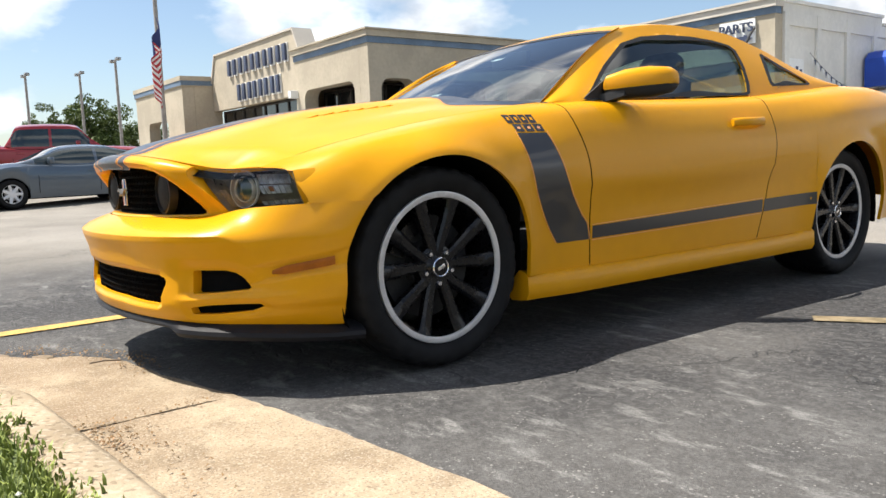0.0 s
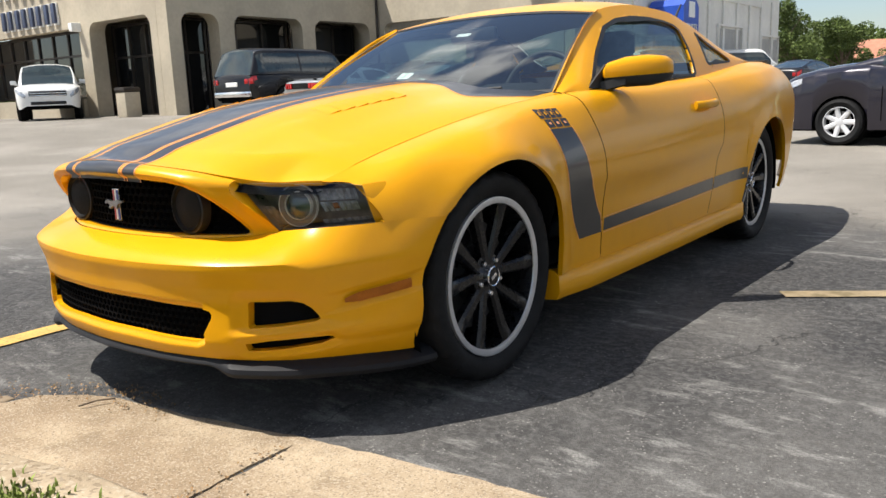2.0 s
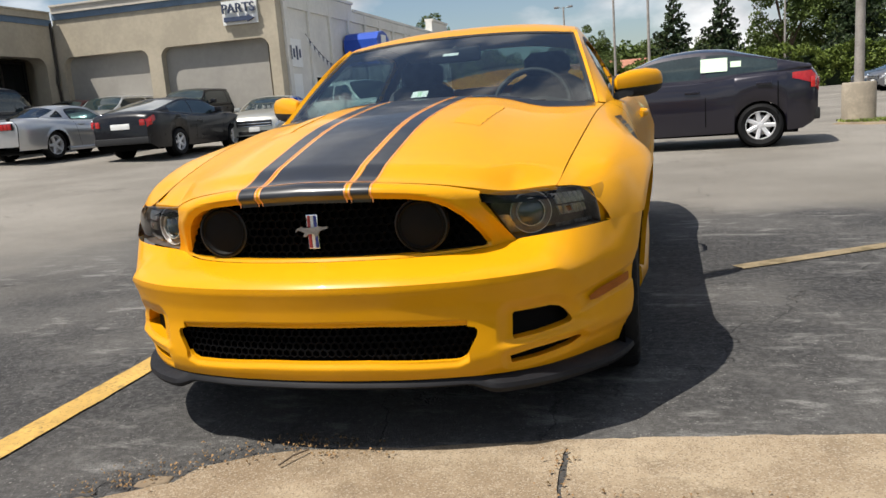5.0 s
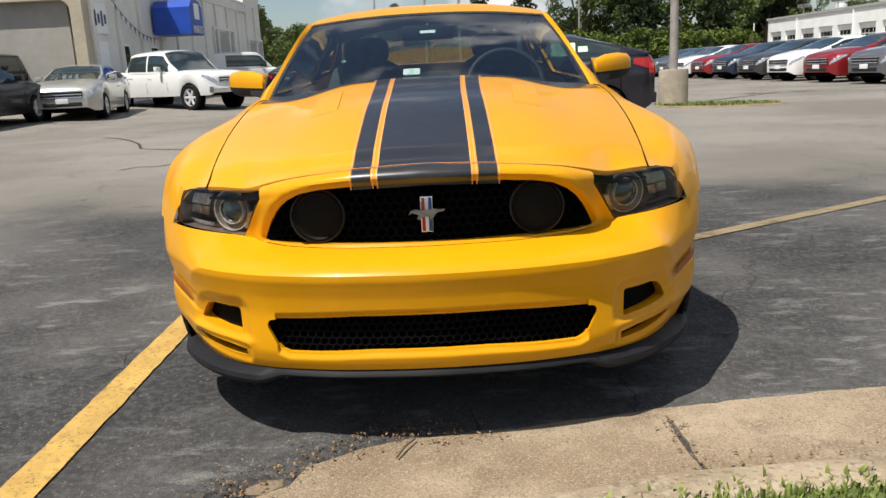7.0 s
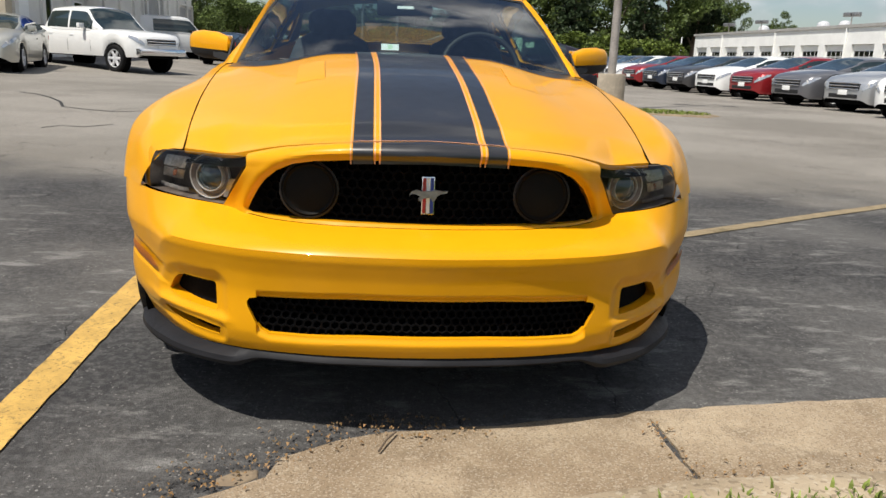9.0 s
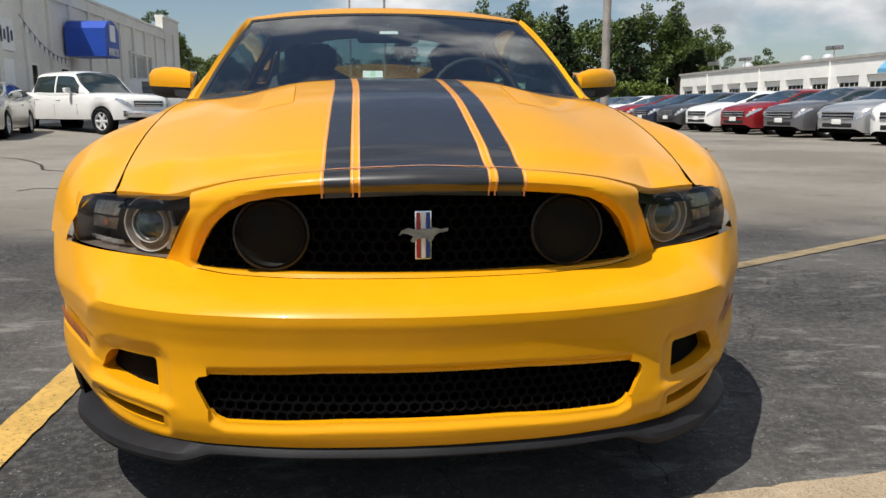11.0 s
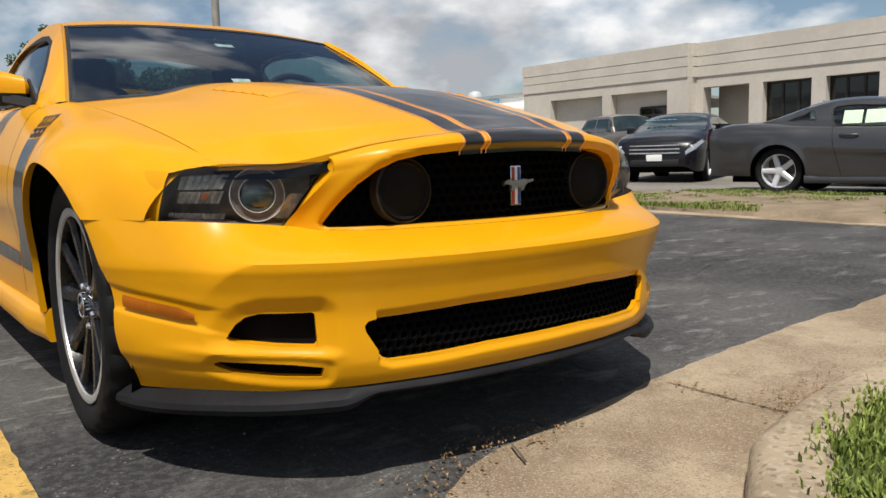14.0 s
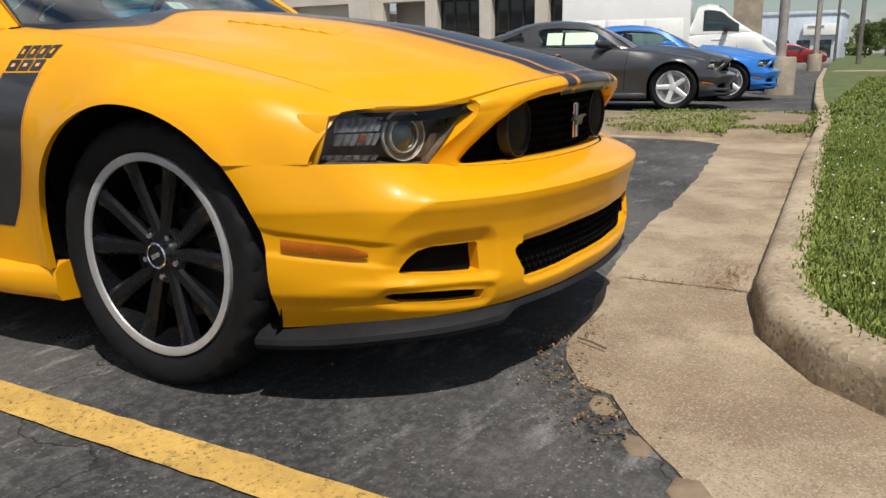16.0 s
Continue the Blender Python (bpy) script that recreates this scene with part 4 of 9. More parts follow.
def blue_canopy_sign():
    s = thing("canopy_sign", "blue box sign on the white wall reading PARTS", "sign")
    bm = bmesh.new()
    prism(bm, ((29.75, 2.9), (31.45, 2.9), (31.45, 3.95), (31.15, 4.2), (30.6, 4.3), (30.05, 4.2), (29.75, 3.95)), 0, XW + 0.11, XW + 1.6)
    fix(bm)
    part("box", bm, SIGN_BLUE, s, "glossy blue sign box", None)
    bm = text_mesh("PARTS", 0.42, 0.03)
    bmesh.ops.transform(bm, matrix=pose(XW + 1.63, 30.6, 3.08, 0, 0, 90), verts=bm.verts)
    part("letters", bm, WHITE_PLASTIC, s, "white letters reading PARTS", None)
    bm = bmesh.new()
    box(bm, XW + 1.602, XW + 1.63, 30.28, 30.92, 3.5, 4.12)
    part("emblem_panel", bm, WHITE_PLASTIC, s, "", None)


blue_canopy_sign()


def pennants():
    p = thing("pennant_string", "string of small blue and white pennants on the wall", "pennants")
    bm, bf = bmesh.new(), bmesh.new()
    pts = [Vector((XW + 0.25, 25.4 + 4.2 * t, 3.95 - 1.2 * t - 0.35 * math.sin(math.pi * t))) for t in [k / 22 for k in range(23)]]
    tube(bm, pts, 0.012, 5)
    part("string", bm, BRONZE_FRAME, p)
    for k, q in enumerate(pts[1:-1]):
        bf = bmesh.new()
        prism(bf, ((q.y - 0.07, q.z - 0.01), (q.y + 0.07, q.z - 0.02), (q.y, q.z - 0.22)), 0, q.x - 0.004, q.x + 0.004)
        part("flag", fix(bf), SIGN_NAVY if k % 2 else WHITE_PLASTIC, p, "", None)


pennants()

# pale building with grooved parapet
pale = thing("pale_building", "cream stucco building with grooved parapet and square piers", "building", kind="structure")
XC = 30.4
bm = bmesh.new()
arcade(bm, 1, XC, 1, 0.6, 20.6, 31.8, 0.0, 5.05, ((21.7, 25.2, 0.0, 3.45), (25.8, 29.6, 0.0, 3.45)), 0.02)
arcade(bm, 1, XC + 0.6, 1, 0.6, 9.6, 20.5, 0.0, 5.05, ((9.9, 11.6, 0.0, 3.45), (12.2, 14.3, 0.0, 3.45), (14.9, 17.1, 0.0, 3.45), (17.75, 20.1, 0.0, 3.45)), 0.02)
arcade(bm, 0, 9.6, 1, 0.6, XC + 1.22, 46, 0.0, 5.05, ((33.0, 35.5, 0.0, 3.45), (36.2, 38.8, 0.0, 3.45)), 0.02)
box(bm, XC + 0.02, XC + 0.62, 20.5, 20.6, 0.0, 5.05)
part("wall", bm, STUCCO_LIGHT, pale, "cream stucco wall with piers", None)
pale.location = (-0.35, 0.3, 0.0)
bm = bmesh.new()
for z in (3.95, 4.45, 4.9):
    box(bm, XC - 0.05, XC + 0.3, 20.55, 31.85, z, z + (0.46 if z < 4.2 else 0.41 if z < 4.9 else 0.60))
    box(bm, XC + 0.55, XC + 0.9, 9.55, 20.549, z, z + (0.46 if z < 4.2 else 0.41 if z < 4.9 else 0.60))
    box(bm, XC + 0.302, XC + 0.548, 20.40, 20.63, z, z + (0.46 if z < 4.2 else 0.41 if z < 4.9 else 0.60))
    box(bm, XC + 0.92, 46, 9.55, 9.9, z, z + (0.46 if z < 4.2 else 0.41 if z < 4.9 else 0.60))
part("parapet", bm, STUCCO_LIGHT, pale, "stepped parapet with shadow grooves", None)
bm = bmesh.new()
box(bm, XC + 0.35, 46, 20.5, 31.8, 4.9, 5.0)
box(bm, XC + 0.95, 46, 9.95, 20.45, 4.9, 5.0)
box(bm, XC + 0.6, 46, 31.5, 31.8, 0, 5.0)
part("roof", bm, ROOF_FELT, pale, "", None)
bm = bmesh.new()
box(bm, XC + 0.45, XC + 0.58, 21.4, 30, 0.0, 3.5)
box(bm, XC + 2.4, XC + 2.6, 17.4, 20.5, 0.0, 5.0)
part("bay_panel", bm, STUCCO_LIGHT, pale, "", None)


def shopfront_left(parent, face, a0, a1, z0, z1, cols):
    bm = bmesh.new()
    box(bm, face, face + 0.03, a0, a1, z0, z1)
    w = part("window", bm, STORE_GLASS, parent, "dark shop window", None)
    bm = bmesh.new()
    for k in range(cols + 1):
        u = a0 + (a1 - a0) * k / cols
        box(bm, face - 0.05, face + 0.02, u - 0.05, u + 0.05, z0, z1)
    for z in (z0, (z0 + z1) * 0.55, z1):
        box(bm, face - 0.045, face + 0.02, a0, a1, z - 0.05, z + 0.05)
    part("window_frame", bm, BRONZE_FRAME, w, "", None)


shopfront_left(pale, XC + 0.42, 22.0, 23.6, 1.5, 2.7, 2)
for a0, a1 in ((12.2, 14.3), (14.9, 17.1), (9.9, 11.6)):
    shopfront_left(pale, XC + 1.0, a0, a1, 0.2, 3.4, 3)
for k in range(2):
    bm = bmesh.new()
    for j in range(6):
        a = 33.2 + k * 4.0 + j * 0.5
        box(bm, a, a + 0.36, 9.44, 9.54, 4.1, 4.6, 0.02)
    part("sign_bar", bm, SIGN_NAVY, pale, "navy sign strokes on the parapet")

# service building
svc = thing("service_building", "long low white service building with a row of bay doors", "building", kind="structure")
XD = 32.0
doors = [(43.5 + k * 3.27, 46.0 + k * 3.27) for k in range(10)]
bm = bmesh.new()
arcade(bm, 1, XD, 1, 0.4, 36.5, 76.0, 0.0, 4.1, tuple((a, b, 0.0, 3.0) for a, b in doors), 0.02)
box(bm, XD + 0.42, 60, 75.6, 76.0, 0, 4.1)
box(bm, XD, XD + 0.4, 31.9, 36.49, 0, 4.1)
box(bm, XD - 1.5, XD - 0.01, 32.0, 36.3, 0, 3.25)
part("wall", bm, WHITE_METAL, svc, "white painted wall", None)
bm = bmesh.new()
box(bm, XD - 0.12, 60, 31.9, 76.2, 4.102, 4.3)
part("roof", bm, GARAGE_GREY, svc, "flat roof with a grey metal edge", None)
for a, b in doors:
    bm = bmesh.new()
    for k in range(6):
        box(bm, XD + 0.2, XD + 0.25, a, b, 0.05 + k * 0.49, 0.05 + k * 0.49 + 0.48)
    d = part("bay_door", bm, WHITE_METAL, svc, "white sectional bay door", None)
    for k in range(4):
        bm = bmesh.new()
        u = a + 0.15 + k * 0.57
        box(bm, XD + 0.18, XD + 0.2, u, u + 0.48, 2.22, 2.56)
        part("pane", bm, STORE_GLASS, d, "", None)
        bm = bmesh.new()
        box(bm, XD + 0.18, XD + 0.2, u, u + 0.48, 1.80, 2.14)
        part("pane", bm, STORE_GLASS, d, "", None)
for k in range(4):
    bm = bmesh.new()
    y = 50.0 + k * 9.8
    tube(bm, [(XD - 0.06, y, 4.1), (XD - 0.06, y, 0.1)], 0.06, 6)
    part("downpipe", bm, WHITE_METAL, svc)
bm = bmesh.new()
prism(bm, ((XD - 2.0, 2.9), (XD - 2.0, 3.15), (XD - 1.4, 3.75), (XD, 4.0), (XD, 3.85), (XD - 1.2, 3.6), (XD - 1.9, 3.1), (XD - 1.9, 2.9)), 1, 36.6, 42.0)
fix(bm)
aw = part("awning", bm, AWNING_BLUE, svc, "pale blue curved awning", None)


def roof_vent(x, y, z, r):
    v = thing("roof_ventilator", "round metal roof ventilator", "ventilator", "roof ventilators", at=pose(x, y, z))
    bm = bmesh.new()
    lathe(bm, ((0.5 * r, 0.0), (0.5 * r, 0.45 * r), (0.95 * r, 0.5 * r), (1.05 * r, 0.9 * r), (0.85 * r, 1.4 * r), (0.3 * r, 1.65 * r)), 16, "z")
    part("drum", bm, RIM_SILVER, v, "dull silver turbine drum")
    return v


for y, r in ((44.0, 0.55), (60.0, 0.5), (70.0, 0.5), (57.0, 0.45)):
    roof_vent(36.0, y, 4.3, r)


def roof_flood(x, y, z):
    v = thing("roof_floodlight", "pair of floodlights on a roof bracket", "floodlight", "roof floodlights", at=pose(x, y, z))
    bm = bmesh.new()
    tube(bm, [(0, 0, 0), (0, 0, 0.9)], 0.04, 6)
    part("post", bm, POLE_METAL, v)
    for s in (-1, 1):
        bm = bmesh.new()
        box(bm, -0.15, 0.15, s * 0.35 - 0.3, s * 0.35 + 0.3, 0.75, 1.05, 0.04, m=pose(0, 0, 0, 0, 0, 20))
        part("lamp_head", bm, STEEL, v)
    return v


for y in (53.0, 66.5, 73.0):
    roof_flood(34.0, y, 4.3)


# ---- poles, flag, signs ----
def lamp_pole(x, y, h=9.0, base=True, heads=2, r=0.09):
    z = lift(x, y)
    p = thing("street_lamp", "tall grey lot lamp on a concrete footing" if base else "tall lot lamp with twin heads", "street lamp", "lot lamps", at=pose(x, y, z))
    bm = bmesh.new()
    tube(bm, [(0, 0, 0.0), (0, 0, h * 0.5), (0, 0, h)], r, 12, r * 0.7)
    part("pole", bm, POLE_METAL, p)
    if base:
        bm = bmesh.new()
        lathe(bm, ((0.30, -0.1), (0.30, 0.70), (0.285, 0.74), (0.05, 0.745)), 24, "z")
        part("footing", bm, POLE_BASE, p, "rough round concrete footing")
    for s in range(heads):
        bm = bmesh.new()
        a = math.pi * s
        tube(bm, [(0, 0, h - 0.1), (0.5 * math.cos(a), 0.5 * math.sin(a), h)], 0.03, 6)
        box(bm, -0.22, 0.22, -0.14, 0.14, h - 0.08, h + 0.1, 0.03, m=pose(0.65 * math.cos(a), 0.65 * math.sin(a), 0))
        part("lamp_head", bm, STEEL, p)
    return p


lamp_pole(4.9, 13.9, 9.5)
for x, y, h in ((-56, 8.8, 7.2), (-56, 12.2, 7.4), (-50, 13.0, 7.6), (-1.0, 62, 9.5), (1.5, 54, 10.5), (14, 78, 10), (-6, 75, 9)):
    lamp_pole(x, y, h, False, 2, 0.11)
lamp_pole(15.2, 0.55, 9, True, 2, 0.1)


def square_footing_poles():
    for x, y in ((38.0, 1.9), (52.0, 3.0), (66.0, 4.2)):
        lamp_pole(x, y, 9, True, 2, 0.1)


square_footing_poles()
for x, y in ((52.0, 0.75), (60.0, 1.0), (70.0, 3.2)):
    lamp_pole(x, y, 9, False, 1, 0.11)


def pale_hall():
    """A far white hall by the road, with a sign board on its front."""
    h = thing("far_hall", "pale white flat-roofed hall far down the road", "building", at=pose(112, 11.5, 0))
    bm = bmesh.new()
    box(bm, 0, 12, -6.0, 6.5, -0.1, 5.6, 0.05)
    part("wall", bm, HALL_WHITE, h)
    bm = bmesh.new()
    box(bm, -0.15, 12.15, -6.15, 6.65, 5.6, 6.0, 0.05)
    part("roof_edge", bm, HALL_WHITE, h, "flat pale roof edge")
    bm = bmesh.new()
    box(bm, -0.5, -0.2, -5.6, -1.6, 3.0, 4.4, 0.03)
    part("sign_board", bm, WHITE_METAL, h, "white sign board with a grey bar")
    bm = bmesh.new()
    box(bm, -0.56, -0.49, -4.0, -2.1, 3.9, 4.15)
    part("sign_bar", bm, POLE_METAL, h)
    for y in (-5.0, -2.5, 0.0, 2.5):
        bm = bmesh.new()
        box(bm, -0.06, 0.1, y, y + 1.6, 0.2, 2.4, 0.03)
        part("window", bm, DARK_GLASS, h, "dark shop window")


pale_hall()
for x, y in ((52.0, 0.75), (60.0, 1.0), (70.0, 3.2)):
    lamp_pole(x, y, 9, False, 1, 0.11)


def sign_pylon(x, y):
    p = thing("sign_pylon", "tall square grey sign pylon by the road", "pylon", at=pose(x, y, 0, 0, 0, 8))
    bm = bmesh.new()
    box(bm, -0.62, 0.62, -0.62, 0.62, 0.0, 8.5, 0.03)
    part("column", bm, POLE_BASE, p)
    bm = bmesh.new()
    box(bm, -0.75, 0.75, -0.75, 0.75, 0.0, 0.35, 0.03)
    part("plinth", bm, POLE_BASE, p, "low concrete plinth")


sign_pylon(37.4, 4.8)


def utility_pole(x, y, h):
    p = thing("utility_pole", "weathered wooden utility pole with crossarm", "utility pole", "utility poles", at=pose(x, y, 0))
    bm = bmesh.new()
    tube(bm, [(0, 0, 0), (0, 0, h)], 0.15, 10, 0.1)
    part("post", bm, WOOD_POLE, p)
    bm = bmesh.new()
    box(bm, -0.06, 0.06, -1.1, 1.1, h - 0.8, h - 0.66)
    part("crossarm", bm, WOOD_POLE, p, "", None)
    return p


for x, y, h in ((60, -4.5, 9), (85, -5.0, 9), (-85, 9.0, 8.5), (120, -6, 9)):
    utility_pole(x, y, h)


def flag_on_pole():
    x, y = -30.25, 9.32
    p = thing("flagpole", "tall pale metal flagpole in front of the showroom", "flagpole", at=pose(x, y, lift(x, y)))
    bm = bmesh.new()
    tube(bm, [(0, 0, 0), (0, 0, 6), (0, 0, 12)], 0.11, 12, 0.07)
    part("pole", bm, POLE_METAL, p)
    # cloth hangs in folds from the halyard
    bm = bmesh.new()
    nu, nv = 26, 26
    grid = []
    for i in range(nu + 1):
        u = i / nu
        col = []
        for j in range(nv + 1):
            v = j / nv
            xx = 0.14 + 0.75 * u + 0.05 * math.sin(9 * u + 3 * v)
            yy = 0.16 * math.sin(13 * u + 2.0 * v)
            zz = 6.7 - 1.75 * v - 2.1 * u**0.8 + 0.05 * math.sin(7 * v)
            col.append(bm.verts.new((xx, yy, zz)))
        grid.append(col)
    for i in range(nu):
        for j in range(nv):
            f = bm.faces.new((grid[i][j], grid[i + 1][j], grid[i + 1][j + 1], grid[i][j + 1]))
            f.material_index = 2 if (i < nu * 0.42 and j < nv * 7 / 13) else (0 if (j // 2) % 2 == 0 else 1)
    fl = tagged(link_mesh("flag", bm, [mat("flag_red", (0.42, 0.03, 0.035), 0.8), mat("flag_white", (0.72, 0.70, 0.66), 0.8), mat("flag_blue", (0.03, 0.04, 0.14), 0.8)], None, 60), "red, white and blue flag hanging in folds", "flag")
    fl.matrix_world = pose(x, y, lift(x, y), 0, 0, -30)


flag_on_pole()


def trash_can(x, y):
    t = thing("litter_bin", "tan litter bin with a dark lid by the showroom door", "litter bin", at=pose(x, y, lift(x, y)))
    bm = bmesh.new()
    box(bm, -0.28, 0.28, -0.28, 0.28, 0.0, 0.82, 0.03)
    part("body", bm, STUCCO, t)
    bm = bmesh.new()
    box(bm, -0.31, 0.31, -0.31, 0.31, 0.82, 0.98, 0.06)
    part("lid", bm, BRONZE_FRAME, t, "dark domed lid")


trash_can(-22.3, 12.7)


def dumpster(x, y, rz):
    t = thing("dumpster", "blue steel dumpster by the far fence", "dumpster", "dumpsters", at=pose(x, y, 0, 0, 0, rz))
    bm = bmesh.new()
    prism(bm, ((-1.0, 0.1), (1.0, 0.1), (1.05, 1.35), (0.3, 1.75), (-1.05, 1.75)), 0, -1.2, 1.2)
    part("bin", fix(bm), DUMPSTER, t, "", None)
    bm = bmesh.new()
    for s in (-1.22, -0.4, 0.4, 1.16):
        box(bm, s, s + 0.06, -1.08, 1.08, 0.3, 1.3)
    part("rib", bm, DUMPSTER, t, "", None)


dumpster(-2.6, 64, 10)
dumpster(0.6, 65, 0)


def far_house():
    h = thing("low_house", "low far house with a terracotta roof", "house", at=pose(-4.0, 84, 0))
    bm = bmesh.new()
    box(bm, -9, 9, -3, 3, 0, 2.4)
    part("wall", bm, STUCCO_LIGHT, h, "", None)
    bm = bmesh.new()
    prism(bm, ((-3.6, 2.4), (3.6, 2.4), (0, 4.2)), 0, -9.5, 9.5)
    part("roof", fix(bm), BRICK_ROOF, h, "terracotta pitched roof", None)
    for k in range(4):
        bm = bmesh.new()
        box(bm, -7 + k * 4, -5.6 + k * 4, -3.06, -2.98, 0.9, 2.0)
        part("window", bm, STORE_GLASS, h, "", None)
    s = thing("shed", "small grey shed beside the dumpsters", "shed", at=pose(-6.6, 66, 0))
    bm = bmesh.new()
    box(bm, -1.6, 1.6, -1.2, 1.2, 0, 1.9)
    part("wall", bm, GARAGE_GREY, s, "", None)
    bm = bmesh.new()
    prism(bm, ((-1.5, 1.9), (1.5, 2.1), (1.5, 2.25), (-1.5, 2.05)), 0, -1.9, 1.9)
    part("roof", fix(bm), WHITE_METAL, s, "", None)


far_house()


# ---- the yellow sports coupe ----
def poly_sdf(poly):
    """Signed distance to a closed outline, negative inside."""
    pts = [np.array(p, float) for p in poly]

    def at(q):
        q = np.array(q, float)
        best, inside, k = 1e9, False, len(pts)
        for i in range(k):
            a, b = pts[i], pts[(i + 1) % k]
            ab, aq = b - a, q - a
            t = min(1.0, max(0.0, float(aq @ ab) / float(ab @ ab)))
            d = aq - ab * t
            best = min(best, float(d @ d))
            if (a[1] > q[1]) != (b[1] > q[1]) and q[0] < (b[0] - a[0]) * (q[1] - a[1]) / (b[1] - a[1]) + a[0]:
                inside = not inside
        return -math.sqrt(best) if inside else math.sqrt(best)

    return at


def cut_panel(bm, fn, us, vs, openings=(), flat=lambda p: (p[0], p[2]), recess=None):
    """A sheet fn(u, v) with clean-edged openings; each opening is (sdf, reach box); recess pushes the rim inwards by a vector."""
    nu, nv = len(us), len(vs)
    uv = [[(u, v) for v in vs] for u in us]
    P = [[Vector(fn(u, v)) for v in vs] for u in us]
    G = [[flat(p) for p in row] for row in P]
    S = [[9.0] * nv for _ in us]
    own = [[-1] * nv for _ in us]
    for k, (sdf, (a0, a1, b0, b1)) in enumerate(openings):
        raw = {}
        for i in range(nu):
            for j in range(nv):
                q = flat(P[i][j])
                if a0 < q[0] < a1 and b0 < q[1] < b1:
                    raw[(i, j)] = sdf(q)
        for (i, j), s in raw.items():
                # size of a grid cell here
                i2, j2 = min(i + 1, nu - 1), min(j + 1, nv - 1)
                i1, j1 = i2 - 1, j2 - 1
                qa, qb, qc, qd = G[i2][j], G[i1][j], G[i][j2], G[i][j1]
                cell = 0.5 * (math.hypot(qa[0] - qb[0], qa[1] - qb[1]) + math.hypot(qc[0] - qd[0], qc[1] - qd[1])) if abs(s) < 0.012 else 0.0
                if abs(s) < 0.72 * cell:
                    u, v = uv[i][j]
                    du, dv = (us[i2] - us[i1]) * 0.05, (vs[j2] - vs[j1]) * 0.05
                    for _ in range(4):
                        s0 = sdf(flat(fn(u, v)))
                        gu = (sdf(flat(fn(u + du, v))) - s0) / du
                        gv = (sdf(flat(fn(u, v + dv))) - s0) / dv
                        # step in units of cells, so that both directions weigh alike
                        wu, wv = (20 * du) ** 2, (20 * dv) ** 2
                        g = gu * gu * wu + gv * gv * wv
                        if g < 1e-12:
                            break
                        u -= s0 * gu * wu / g
                        v -= s0 * gv * wv / g
                    P[i][j], s = Vector(fn(u, v)), 0.0
                if s < S[i][j]:
                    S[i][j], own[i][j] = s, k
    V = [[None] * nv for _ in us]

    def vert(i, j):
        if V[i][j] is None:
            V[i][j] = bm.verts.new(P[i][j])
        return V[i][j]

    rim = {}
    for i in range(nu - 1):
        for j in range(nv - 1):
            q = ((i, j), (i + 1, j), (i + 1, j + 1), (i, j + 1))
            ss = [S[a][b] for a, b in q]
            if max(ss) <= 1e-6 or min(ss) < -1e-6:
                c = sum((P[a][b] for a, b in q), Vector()) / 4
                k = [own[a][b] for a, b in q if own[a][b] >= 0]
                if min(ss) < -1e-6 or (k and openings[k[0]][0](flat(c)) < 0):
                    continue
            try:
                bm.faces.new([vert(a, b) for a, b in q])
            except ValueError:
                pass
            for t in range(4):
                (a, b), (c, d) = q[t], q[(t + 1) % 4]
                if S[a][b] == 0.0 and S[c][d] == 0.0:
                    key = frozenset((q[t], q[(t + 1) % 4]))
                    rim[key] = None if key in rim else (q[t], q[(t + 1) % 4])
    if recess is not None:
        low = {}
        for e in rim.values():
            if e is None:
                continue
            (a, b), (c, d) = e
            for n_ in ((a, b), (c, d)):
                if n_ not in low:
                    p = P[n_[0]][n_[1]]
                    low[n_] = bm.verts.new(p + Vector(recess(p)))
            try:
                bm.faces.new((vert(c, d), vert(a, b), low[(a, b)], low[(c, d)]))
            except ValueError:
                pass


def mirrored(bm):
    """Adds the mirror image across x = 0 and welds the middle."""
    geom = bm.verts[:] + bm.edges[:] + bm.faces[:]
    d = bmesh.ops.duplicate(bm, geom=geom)
    vs = [g for g in d["geom"] if isinstance(g, bmesh.types.BMVert)]
    fs = [g for g in d["geom"] if isinstance(g, bmesh.types.BMFace)]
    for v in vs:
        v.co.x = -v.co.x
    bmesh.ops.reverse_faces(bm, faces=fs)
    bmesh.ops.remove_doubles(bm, verts=[v for v in bm.verts if abs(v.co.x) < 1e-4], dist=2e-4)
    return bm


def span(a, b, n):
    return [a + (b - a) * k / n for k in range(n + 1)]


AXR, ARCH = 0.345, 0.378
plan_x = curve(((0, 0.0), (0.2, 0.21), (0.4, 0.42), (0.55, 0.56), (0.68, 0.675), (0.8, 0.755), (0.9, 0.813), (1.0, 0.850), (1.12, 0.872)))
plan_y = curve(((-0.2, -0.885), (0, -0.900), (0.2, -0.885), (0.4, -0.838), (0.55, -0.770), (0.68, -0.675), (0.8, -0.562), (0.9, -0.44), (1.0, -0.315), (1.12, -0.19)))
ledge_in = curve(((0, 0.098), (0.2, 0.10), (0.4, 0.118), (0.5, 0.135), (0.58, 0.148), (0.62, 0.142), (0.68, 0.108), (0.8, 0.045), (0.9, 0.016), (1.0, 0.004), (1.12, 0.0)))
ledge_z = curve(((0, 0.556), (0.3, 0.556), (0.5, 0.559), (0.6, 0.568), (0.68, 0.578), (0.8, 0.588), (1.0, 0.595)))
bump_in = curve(((0.19, 0.060), (0.225, 0.042), (0.26, 0.026), (0.29, 0.020), (0.38, 0.024), (0.43, 0.018), (0.47, 0.007), (0.490, 0.001), (0.504, 0.0)))
